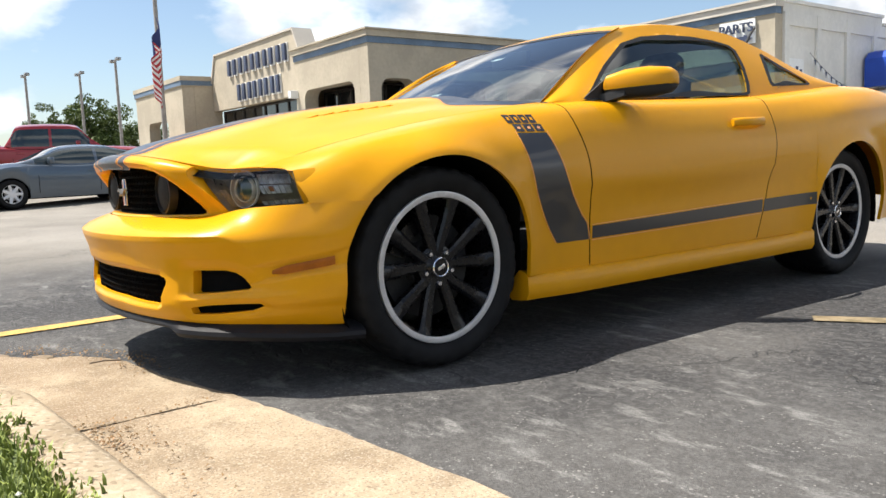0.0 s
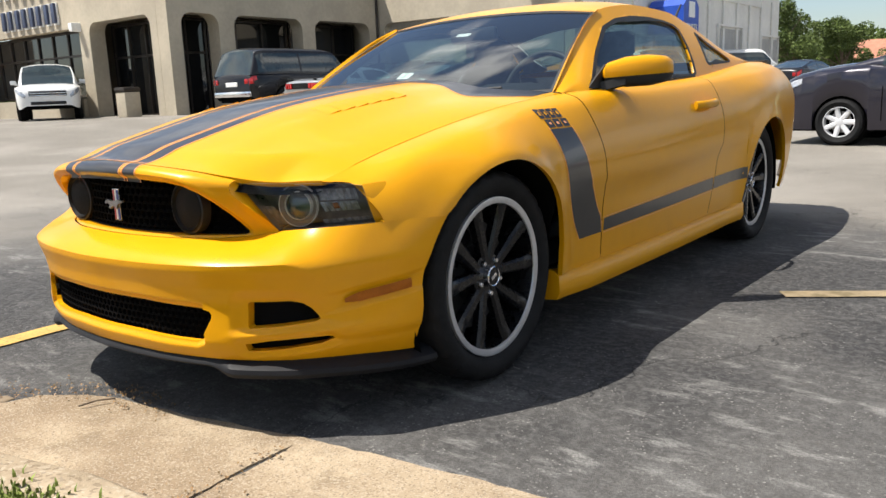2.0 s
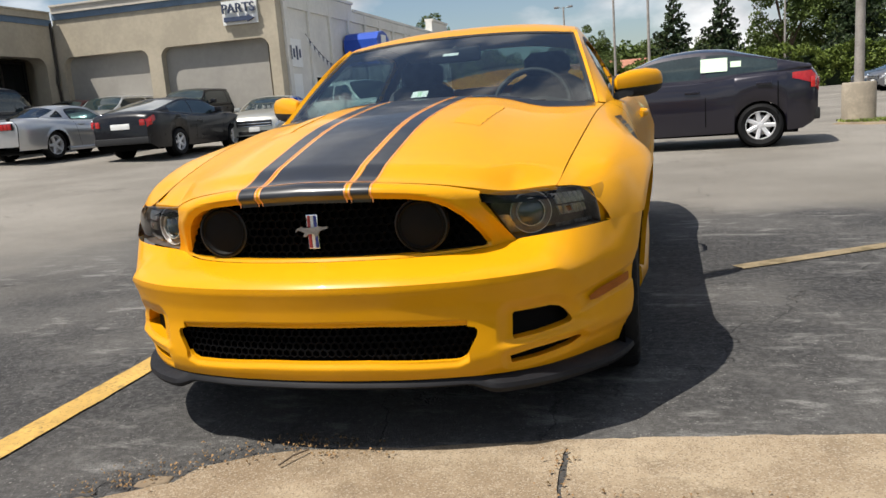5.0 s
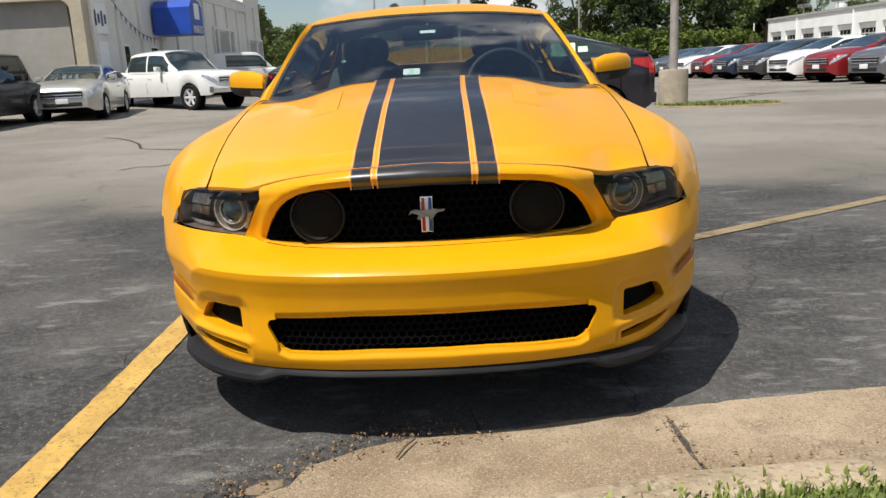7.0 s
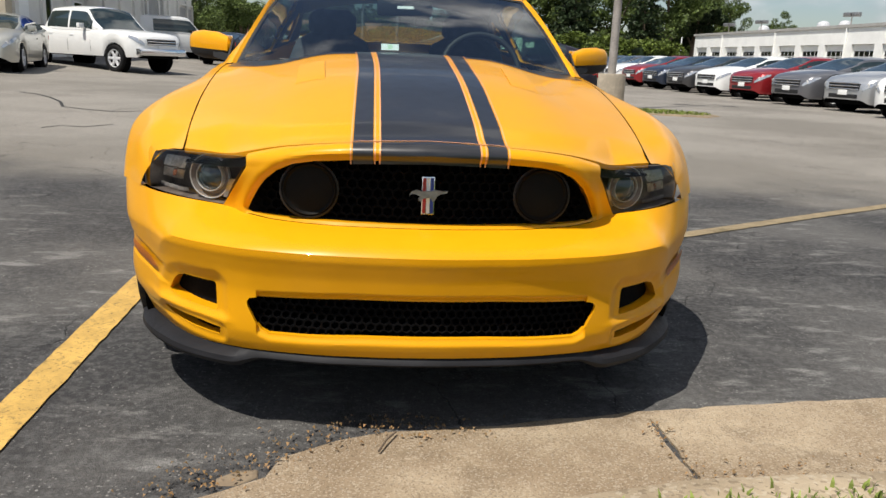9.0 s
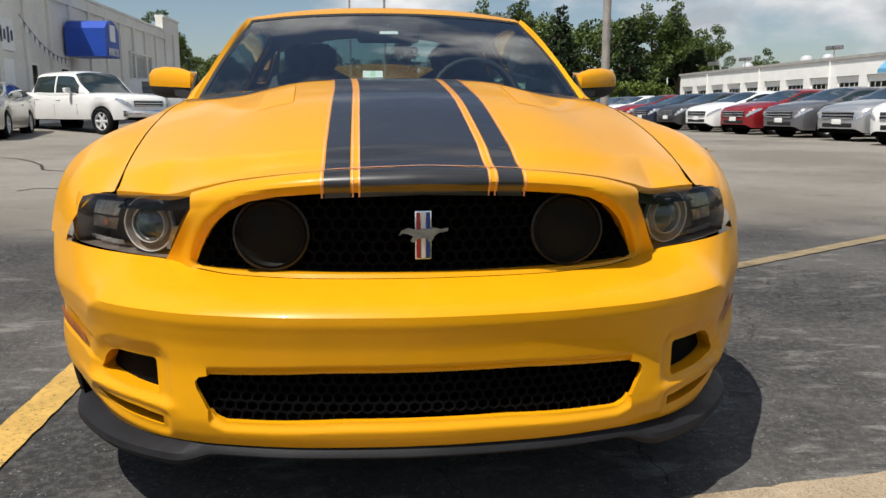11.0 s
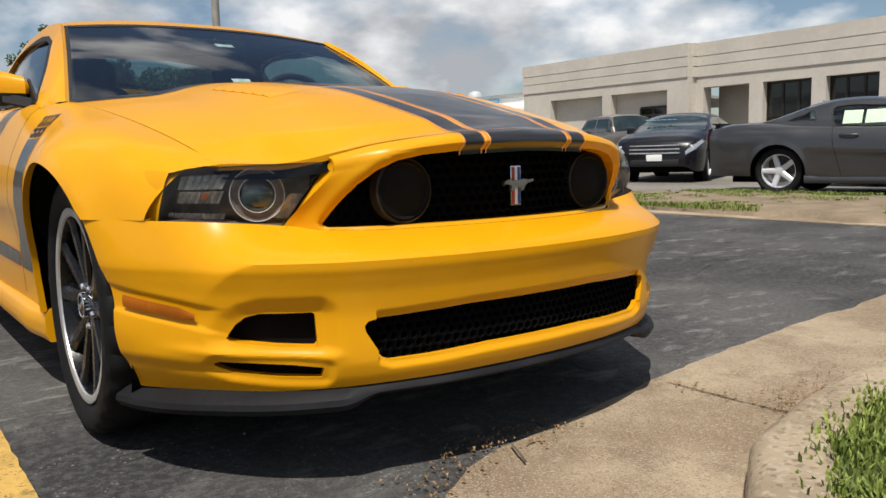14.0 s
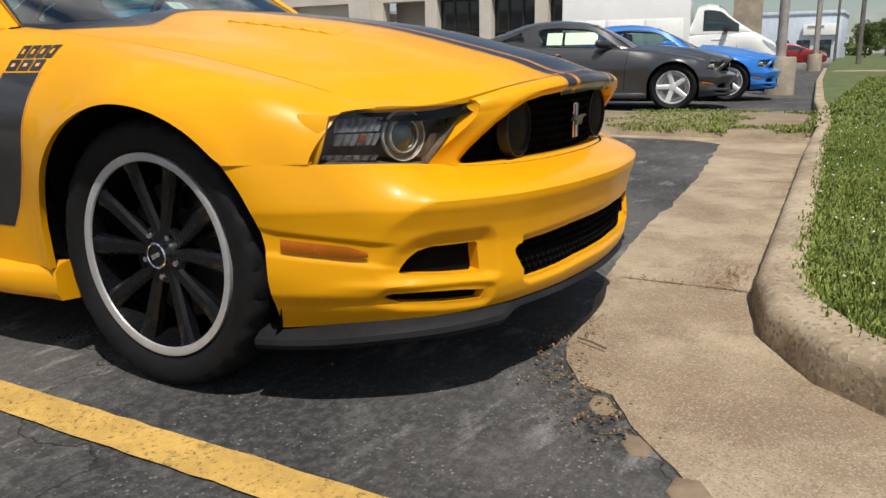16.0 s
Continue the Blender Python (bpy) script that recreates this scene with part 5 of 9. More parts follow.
bump_low = curve(((0, 0.237), (0.4, 0.232), (0.7, 0.220), (1.0, 0.200), (1.12, 0.198)))


def plan_normal(s):
    dx, dy = plan_x(s + 0.004) - plan_x(max(0, s - 0.004)), plan_y(s + 0.004) - plan_y(max(0, s - 0.004))
    n = math.hypot(dx, dy)
    return (dy / n, -dx / n)


def s_end(z):
    """Where the bumper meets the wheel arch at a height."""
    y = -math.sqrt(max(0.0, ARCH**2 - (z - AXR) ** 2)) if z > AXR else -ARCH
    lo, hi = 0.7, 1.12
    for _ in range(24):
        m = (lo + hi) / 2
        lo, hi = (m, hi) if plan_y(m) < y else (lo, m)
    return lo


def skin(s, z):
    """The bumper skin by the way round the nose and the height."""
    nx, ny = plan_normal(s)
    zl = ledge_z(s)
    # the crease fades out towards the corner
    fade = smooth01(0.64, 0.84, s)
    z0 = 0.504 - 0.12 * fade
    t = min(1.0, max(0.0, (z - z0) / (zl - z0)))
    a = 0.38 * (1 - fade)
    d = ledge_in(s) * (a * t + (1 - a) * t**2.0)
    if z <= 0.504:
        d += bump_in(z) + 0.010 * smooth01(0.5, 0.75, s) * smooth01(0.30, 0.26, z)
    side = 1.0 - 0.25 * smooth01(0.85, 1.0, s)
    x = plan_x(s) - nx * d * side
    y = plan_y(s) - ny * d * side
    return (max(0.0, x), y, z)


hero = thing("sports_coupe", "bright yellow sports coupe with black hood and side stripes", "car")

# outlines of the openings, in width and height
GRILLE = ((-0.5, 0.5635), (0.448, 0.5635), (0.457, 0.567), (0.459, 0.575), (0.447, 0.60), (0.430, 0.63), (0.408, 0.66), (0.376, 0.688), (0.335, 0.708), (0.28, 0.719), (0.20, 0.7255), (0.10, 0.728), (-0.5, 0.728))
INTAKE = ((-0.5, 0.389), (0.20, 0.386), (0.424, 0.3755), (0.439, 0.372), (0.447, 0.363), (0.445, 0.350), (0.421, 0.305), (0.410, 0.291), (0.390, 0.2825), (0.30, 0.284), (0.15, 0.290), (-0.5, 0.293))
FOG = ((0.537, 0.396), (0.532, 0.390), (0.530, 0.326), (0.535, 0.321), (0.60, 0.325), (0.672, 0.333), (0.679, 0.340), (0.664, 0.370), (0.648, 0.387), (0.626, 0.395))
SLIT = ((0.522, 0.277), (0.524, 0.255), (0.60, 0.258), (0.67, 0.266), (0.700, 0.280), (0.694, 0.289), (0.65, 0.290), (0.58, 0.286))


def rise(s, v):
    """Height along the bumper skin; v = 0.8 is the crease."""
    return bump_low(s) + (0.504 - bump_low(s)) * v / 0.8 if v < 0.8 else 0.504 + (ledge_z(s) - 0.504) * (v - 0.8) / 0.2


def arch_lip(s, z):
    """How far the bumper flares out where it meets the wheel arch."""
    return (0.010 + 0.014 * smooth01(0.24, 0.58, z) + 0.016 * math.exp(-(((z - 0.35) / 0.07) ** 2))) * smooth01(0.15, 0.0, s_end(z) - s)


def front_bumper():
    bm = bmesh.new()
    us, vs = span(0, 1, 250), span(0, 0.53, 46) + span(0.53, 0.8, 22)[1:] + span(0.8, 1, 14)[1:]

    def fn(u, v):
        s0 = u
        z = rise(u, v)
        e = s_end(z)
        s = s0 * e
        zz = rise(s, v)
        x, y, z = skin(s, zz)
        q = (x, zz)
        # soft hollows round the fog lamp and the slit below it, with a lip between
        if 0.42 < x < 0.80 and zz < 0.45:
            f, g = FOG_S(q), SLIT_S(q)
            nx, ny = plan_normal(s)
            d = 0.013 * smooth01(0.042, 0.002, f) + 0.009 * smooth01(0.024, 0.002, g)
            d -= 0.005 * math.exp(-(((zz - (0.306 + 0.03 * (x - 0.6))) / 0.011) ** 2)) * smooth01(0.46, 0.54, x) * smooth01(0.79, 0.70, x)
            x, y = x - nx * d, y - ny * d
        elif x < 0.52 and zz < 0.44:
            d = 0.012 * smooth01(0.020, 0.001, INTAKE_S(q))
            y += d
        # hollow round the side marker lamp
        if s > 0.70:
            m = abs(y + 0.485) / 0.100
            k = abs(zz - (0.400 - 0.17 * (y + 0.485) * -1.0)) / 0.021
            r = max(m, k)
            nx, ny = plan_normal(s)
            d = 0.006 * smooth01(1.55, 0.85, r)
            x, y = x - nx * d, y - ny * d
        # flare into the wheel arch
        return (x + arch_lip(s, zz), y, zz)

    cut_panel(bm, fn, us, vs, ((INTAKE_S, (-0.1, 0.5, 0.25, 0.42)), (FOG_S, (0.48, 0.74, 0.29, 0.43)), (SLIT_S, (0.48, 0.76, 0.235, 0.31))), recess=lambda p: (-0.02, 0.050, 0.0) if p.x > 0.5 else (0.0, 0.016, 0.0))
    # nose above the ledge, round the grille
    top_x = curve(((0, 0.0), (0.2, 0.202), (0.4, 0.365), (0.52, 0.425), (0.62, 0.456)))

    def nose(u, v):
        s = u * 0.62
        e = s_end(ledge_z(s))
        x0, y0, z0 = skin(s, ledge_z(s))
        xt = top_x(s)
        y1, y2 = lip_y(xt), seam_y(xt)
        z2 = seam_z(xt)
        z1 = z0 + (z2 - z0) * 0.80
        if v < 0.8:
            t = v / 0.8
            return (x0 + (xt - x0) * t, y0 + (y1 - y0) * (t * t * (3 - 2 * t) * 0.5 + t * 0.5), z0 + (z1 - z0) * t)
        t = (v - 0.8) / 0.2
        a = t * math.pi / 2
        return (xt, y1 + (y2 - y1) * (1 - math.cos(a)) - 0.006 * math.sin(2 * a), z1 + (z2 - z1) * math.sin(a))

    def nose_lip(u, v):
        x, y, z = nose(u, v)
        g = GRILLE_S((x, z))
        return (x, y + 0.012 * smooth01(0.016, 0.0, g) - 0.004 * math.exp(-(((g - 0.022) / 0.012) ** 2)), z)

    global NOSE
    NOSE = nose_lip
    cut_panel(bm, nose_lip, span(0, 1, 96), span(0, 1, 44), ((GRILLE_S, (-0.1, 0.5, 0.55, 0.74)),), recess=lambda p: (0.0, 0.05, 0.0))
    bmesh.ops.remove_doubles(bm, verts=bm.verts, dist=3e-4)
    mirrored(bm)
    fix(bm)
    return part("front_bumper", bm, YELLOW, hero, "yellow moulded bumper and nose", 29)


GRILLE_S, INTAKE_S, FOG_S, SLIT_S = poly_sdf(GRILLE), poly_sdf(INTAKE), poly_sdf(FOG), poly_sdf(SLIT)
lip_y = curve(((-0.2, -0.824), (0, -0.838), (0.2, -0.824), (0.35, -0.785), (0.42, -0.745), (0.48, -0.685), (0.52, -0.632)))
seam_y = curve(((-0.19, -0.797), (0, -0.806), (0.19, -0.797), (0.35, -0.752), (0.44, -0.700), (0.50, -0.640), (0.53, -0.607), (0.60, -0.570), (0.645, -0.548)))
seam_z = curve(((0, 0.774), (0.19, 0.766), (0.35, 0.747), (0.44, 0.724), (0.50, 0.702), (0.53, 0.696), (0.60, 0.704), (0.645, 0.709)))

# body side: key points of a cross-section, by the distance behind the front axle
SECTION = (
    (curve(((-0.5, 0.78), (-0.3, 0.83), (0, 0.862), (0.45, 0.852), (1.2, 0.868), (2.2, 0.878), (2.72, 0.90), (3.3, 0.85), (3.78, 0.70))), lambda y: 0.20),
    (curve(((-0.5, 0.79), (-0.3, 0.860), (0, 0.892), (0.5, 0.868), (1.2, 0.884), (2.1, 0.900), (2.4, 0.922), (2.72, 0.935), (3.2, 0.905), (3.6, 0.83), (3.78, 0.74))), lambda y: 0.43),
    (curve(((-0.5, 0.768), (-0.3, 0.858), (0, 0.905), (0.35, 0.893), (0.7, 0.893), (1.5, 0.908), (2.2, 0.922), (2.72, 0.940), (3.2, 0.910), (3.6, 0.85), (3.78, 0.78))), curve(((-0.5, 0.585), (-0.3, 0.640), (0, 0.705), (0.35, 0.672), (0.7, 0.668), (1.5, 0.69), (2.2, 0.73), (2.72, 0.80), (3.78, 0.80)))),
    (curve(((-0.5, 0.728), (-0.3, 0.795), (0, 0.828), (0.35, 0.806), (0.7, 0.822), (1.5, 0.838), (2.1, 0.842), (2.72, 0.860), (3.2, 0.83), (3.6, 0.77), (3.78, 0.72))), curve(((-0.5, 0.668), (-0.3, 0.752), (0, 0.812), (0.35, 0.840), (0.7, 0.868), (1.5, 0.888), (2.1, 0.920), (2.72, 0.965), (3.2, 0.985), (3.6, 0.97), (3.78, 0.93)))),
    (curve(((-0.55, 0.648), (-0.3, 0.675), (0, 0.700), (0.35, 0.722), (0.7, 0.748), (0.8, 0.772), (1.5, 0.768), (2.03, 0.755), (2.5, 0.737), (3.0, 0.71), (3.4, 0.68), (3.78, 0.64))), curve(((-0.55, 0.709), (-0.3, 0.776), (0, 0.838), (0.35, 0.890), (0.7, 0.916), (0.8, 0.920), (1.5, 0.940), (2.03, 0.962), (2.5, 1.00), (3.0, 1.040), (3.4, 1.045), (3.78, 0.98)))),
)


def side(y, t):
    """The body side at y; t runs from the sill (0) to the belt or hood seam (1)."""
    pts = [(kx(y), kz(y)) for kx, kz in SECTION]
    k = len(pts) - 1
    f = min(k - 1e-9, max(0.0, t * k))
    i, w = int(f), f - int(f)
    p0, p1, p2, p3 = pts[max(0, i - 1)], pts[i], pts[i + 1], pts[min(k, i + 2)]
    out = []
    for c in (0, 1):
        a, b = p1[c], p2[c]
        m0, m1 = (p2[c] - p0[c]) / 2, (p3[c] - p1[c]) / 2
        out.append((2 * w**3 - 3 * w**2 + 1) * a + (w**3 - 2 * w**2 + w) * m0 + (-2 * w**3 + 3 * w**2) * b + (w**3 - w**2) * m1)
    return out


def side_t(y, z):
    lo, hi = 0.0, 1.0
    for _ in range(22):
        m = (lo + hi) / 2
        lo, hi = (m, hi) if side(y, m)[1] < z else (lo, m)
    return lo


def flare(y, x, z):
    """A slight rolled lip round the wheel openings."""
    for c in (0.0, 2.72):
        d = math.hypot(y - c, z - AXR) - ARCH
        x += 0.018 * math.exp(-((max(0.0, d) / 0.05) ** 2))
    # a long soft crease along the door, running up over the rear wheel
    k = 0.60 + 0.05 * smooth01(1.2, 2.3, y)
    if 0.45 < y < 2.5:
        x += 0.006 * math.exp(-(((z - k) / 0.02) ** 2)) * smooth01(0.45, 0.8, y) * smooth01(2.5, 2.2, y)
        x -= 0.010 * math.exp(-(((z - k + 0.09) / 0.06) ** 2)) * smooth01(0.6, 1.0, y) * smooth01(2.45, 2.1, y)
    return x


def side_point(y, t):
    x, z = side(y, t)
    return (flare(y, x, z), y, z)


def low_edge(y, seam_front=True):
    z = 0.272
    for c in (0.0, 2.72):
        if abs(y - c) < ARCH:
            z = max(z, AXR + math.sqrt(max(0.0, ARCH**2 - (y - c) ** 2)))
        elif c == 0.0 and y < -ARCH:
            z = 0.590
    if seam_front and y < -0.2:
        z = max(z, 0.5915)
    return z


gap_front = curve(((0.25, 0.716), (0.65, 0.696), (0.89, 0.655), (0.93, 0.645)))
gap_rear = curve(((0.25, 1.86), (0.41, 1.905), (0.81, 2.002), (0.97, 2.02)))


def arch_stations(a, b, n):
    ys = set(round(v, 4) for v in span(a, b, n))
    for c in (0.0, 2.72):
        for k in range(-14, 15):
            y = c + ARCH * math.sin(k / 14 * math.pi / 2)
            if a < y < b:
                ys.add(round(y, 4))
        for y in (c - ARCH - 0.003, c + ARCH + 0.003):
            if a < y < b:
                ys.add(round(y, 4))
    out = sorted(ys)
    return [y for i, y in enumerate(out) if i == 0 or y - out[i - 1] > 0.0012]


def side_panel(name, a, b, label, warp, n=26, lowf=low_edge):
    for s in (1, -1):
        bm = bmesh.new()
        rows = []
        for y in arch_stations(a, b, n):
            zb = lowf(y)
            t0 = side_t(y, zb)
            row = []
            for k in range(29):
                t = t0 + (1 - t0) * k / 28
                x, z = side(y, t)
                yy = warp(y, z)
                tt = t
                if yy != y:
                    w = smooth01(0.55, 1.0, t)
                    tt = side_t(yy, z) * (1 - w) + t * w
                p = side_point(yy, tt)
                row.append((s * p[0], yy, p[2]))
            # rolled edge at the bottom
            x, y0, z0 = row[0]
            row.insert(0, (x - s * 0.018, y0, z0 + 0.004))
            rows.append(row)
        ring_loft(bm, rows, False)
        fix(bm)
        # the rim turns in, so that the gap shows a thickness
        part(name, bm, YELLOW, hero, label, 45)


def fender_warp(y, z):
    front = (0.062 * smooth01(0.709, 0.690, z) + 0.028 * smooth01(0.69, 0.59, z)) * smooth01(-0.30, -0.55, y)
    w = smooth01(0.40, 0.70, y)
    return y + front + w * (gap_front(z) - 0.003 - 0.70)


def door_warp(y, z):
    t = (y - 0.70) / (1.99 - 0.70)
    return gap_front(z) + 0.003 + t * (gap_rear(z) - 0.003 - gap_front(z) - 0.003)


def quarter_warp(y, z):
    return y + smooth01(2.45, 1.99, y) * (gap_rear(z) + 0.003 - 1.99)


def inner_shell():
    """Black sheets added behind the gaps and wheel openings, to darken them and block stray sun."""
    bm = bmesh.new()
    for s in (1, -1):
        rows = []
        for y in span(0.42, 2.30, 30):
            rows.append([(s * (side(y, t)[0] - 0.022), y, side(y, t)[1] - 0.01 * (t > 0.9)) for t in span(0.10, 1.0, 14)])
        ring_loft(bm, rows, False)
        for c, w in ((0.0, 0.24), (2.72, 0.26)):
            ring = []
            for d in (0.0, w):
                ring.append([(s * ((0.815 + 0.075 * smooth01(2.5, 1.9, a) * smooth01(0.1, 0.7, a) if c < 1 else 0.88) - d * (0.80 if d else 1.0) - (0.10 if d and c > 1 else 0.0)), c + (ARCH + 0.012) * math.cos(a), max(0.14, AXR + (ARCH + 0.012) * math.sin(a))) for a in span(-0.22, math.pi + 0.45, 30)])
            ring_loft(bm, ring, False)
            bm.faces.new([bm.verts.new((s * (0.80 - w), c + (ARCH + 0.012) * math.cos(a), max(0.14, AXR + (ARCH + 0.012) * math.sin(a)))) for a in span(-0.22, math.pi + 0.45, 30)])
    # undertray and the shelf below the grille, unseen, added to stop sun leaking through
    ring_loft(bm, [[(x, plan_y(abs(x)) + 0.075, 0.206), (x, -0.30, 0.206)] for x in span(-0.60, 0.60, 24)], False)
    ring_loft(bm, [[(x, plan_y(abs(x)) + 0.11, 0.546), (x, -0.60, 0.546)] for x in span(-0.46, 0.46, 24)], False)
    # unseen lining under the hood and nose, added to block sun at the seam
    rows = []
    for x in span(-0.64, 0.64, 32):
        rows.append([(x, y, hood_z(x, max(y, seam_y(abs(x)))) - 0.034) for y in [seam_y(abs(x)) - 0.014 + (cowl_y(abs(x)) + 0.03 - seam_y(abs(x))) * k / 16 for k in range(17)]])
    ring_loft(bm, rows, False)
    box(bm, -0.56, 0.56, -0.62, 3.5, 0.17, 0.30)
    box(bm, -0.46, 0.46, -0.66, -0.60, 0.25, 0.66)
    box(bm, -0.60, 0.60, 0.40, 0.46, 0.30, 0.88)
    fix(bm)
    part("inner_structure", bm, GAP_SHADE, hero, "added black sheets that darken the gaps and block stray sun", None)


# hood
VENT = (-0.24, 0.062, 0.290, 0.378)
hood_e = curve(((-0.85, 0.60), (-0.55, 0.645), (-0.3, 0.672), (0, 0.697), (0.35, 0.719), (0.6, 0.735)))
hood_ze = curve(((-0.85, 0.628), (-0.55, 0.709), (-0.3, 0.776), (0, 0.838), (0.35, 0.890), (0.6, 0.911)))
hood_zc = curve(((-0.85, 0.755), (-0.80, 0.776), (-0.70, 0.806), (-0.55, 0.840), (-0.3, 0.886), (0, 0.926), (0.3, 0.956), (0.6, 0.975)))
cowl_y = curve(((0, 0.46), (0.3, 0.475), (0.55, 0.53), (0.735, 0.64)))


def hood_z(x, y):
    x = abs(x)
    e, ze, zc = hood_e(y), hood_ze(y), hood_zc(y)
    z = ze + (zc - ze) * (1 - min(1.2, x / e) ** 2.3)
    # raised middle with soft shoulders that fade to the nose
    z += 0.018 * smooth01(0.52, 0.28, x) * smooth01(-0.72, -0.15, y) - 0.003 * math.exp(-(((x - 0.47) / 0.09) ** 2)) * smooth01(-0.6, -0.2, y)
    f = y - seam_y(min(x, 0.645))
    z = seam_z(min(x, 0.645)) + (z - seam_z(min(x, 0.645))) * smooth01(-0.06, 0.13, f) if f < 0.13 else z
    return z


def hood():
    bm = bmesh.new()

    def fn(u, v):
        # u across, v from the nose to the cowl
        y = 0.0
        x = u * 0.648
        for _ in range(6):
            y0, y1 = seam_y(min(x, 0.645)) + 0.0025, cowl_y(x)
            y = y0 + (y1 - y0) * v
            x = u * (hood_e(y) - 0.0012)
        return (x, y, hood_z(x, y))

    us, vs = span(0, 1, 64), span(0, 1, 84)
    cut_panel(bm, fn, us, vs)
    mirrored(bm)
    # folded rim
    edges = [e for e in bm.edges if len(e.link_faces) == 1]
    r = bmesh.ops.extrude_edge_only(bm, edges=edges)
    for v in [g for g in r["geom"] if isinstance(g, bmesh.types.BMVert)]:
        v.co.z -= 0.014
        v.co.y += 0.004
    fix(bm)
    h = part("hood", bm, YELLOW, hero, "yellow hood with a raised middle", 50)
    # air outlets: six low louvres on each shoulder of the bulge
    for s in (1, -1):
        for k in range(6):
            y, xa, xb = VENT[0] + k * VENT[1], VENT[2] + 0.004 * k, VENT[3] + 0.004 * k
            dy = VENT[1] * 0.82
            low, high = [], []
            for x in span(xa, xb, 4):
                low.append((s * x, y, hood_z(x, y) + 0.0006))
                high.append((s * x, y + dy, hood_z(x, y + dy) + 0.0042))
            foot = [(p[0], p[1] + 0.004, hood_z(p[0], p[1]) + 0.0008) for p in high]
            bm = bmesh.new()
            ring_loft(bm, [low, high], False)
            for i, j in ((0, 0), (-1, -1)):
                bm.faces.new([bm.verts.new(q) for q in (low[i], high[i], foot[i])])
            part("hood_louvre", fix(bm), YELLOW, h, "low yellow hood louvre", 30)
            # black strip closes the louvre's rear, in place of a shaded slot
            bm = bmesh.new()
            ring_loft(bm, [[(p[0], p[1] + 0.0015, p[2] - 0.001) for p in high], [(p[0], p[1] + 0.010, p[2] - 0.0005) for p in foot]], False)
            part("hood_vent", fix(bm), GAP_SHADE, h, "", None)
    return h


def drape(bm, outline_fn, us, vs, up=0.0010):
    """A decal on the hood: outline_fn(u, v) gives x, y."""
    rows = []
    for u in us:
        row = []
        for v in vs:
            x, y = outline_fn(u, v)
            row.append((x, y, hood_z(x, y) + up))
        rows.append(row)
    ring_loft(bm, rows, False)
    fix(bm)
    bm.normal_update()
    if sum(f.normal.z for f in bm.faces) < 0:
        bmesh.ops.reverse_faces(bm, faces=bm.faces)
    return bm


def nose_decal(a, b, up=0.0012):
    """The same band carried on over the nose lip, down to the grille."""
    bm = bmesh.new()
    rows = []
    for x in span(a, b, 10):
        lo, hi = 0.0, 1.0
        for _ in range(24):
            m = (lo + hi) / 2
            lo, hi = (m, hi) if NOSE(m, 0.95)[0] < abs(x) else (lo, m)
        row = []
        for v in span(0.765, 1.0, 12):
            p = NOSE(lo, v)
            q = NOSE(lo, min(1.0, v + 0.01)) if v < 0.99 else NOSE(lo, v - 0.01)
            dy, dz = (q[1] - p[1], q[2] - p[2]) if v < 0.99 else (p[1] - q[1], p[2] - q[2])
            n = math.hypot(dy, dz) or 1.0
            row.append((x, p[1] - up * dz / n, p[2] + up * dy / n))
        rows.append(row)
    ring_loft(bm, rows, False)
    fix(bm)
    bm.normal_update()
    if sum(f.normal.y for f in bm.faces) > 0:
        bmesh.ops.reverse_faces(bm, faces=bm.faces)
    return bm


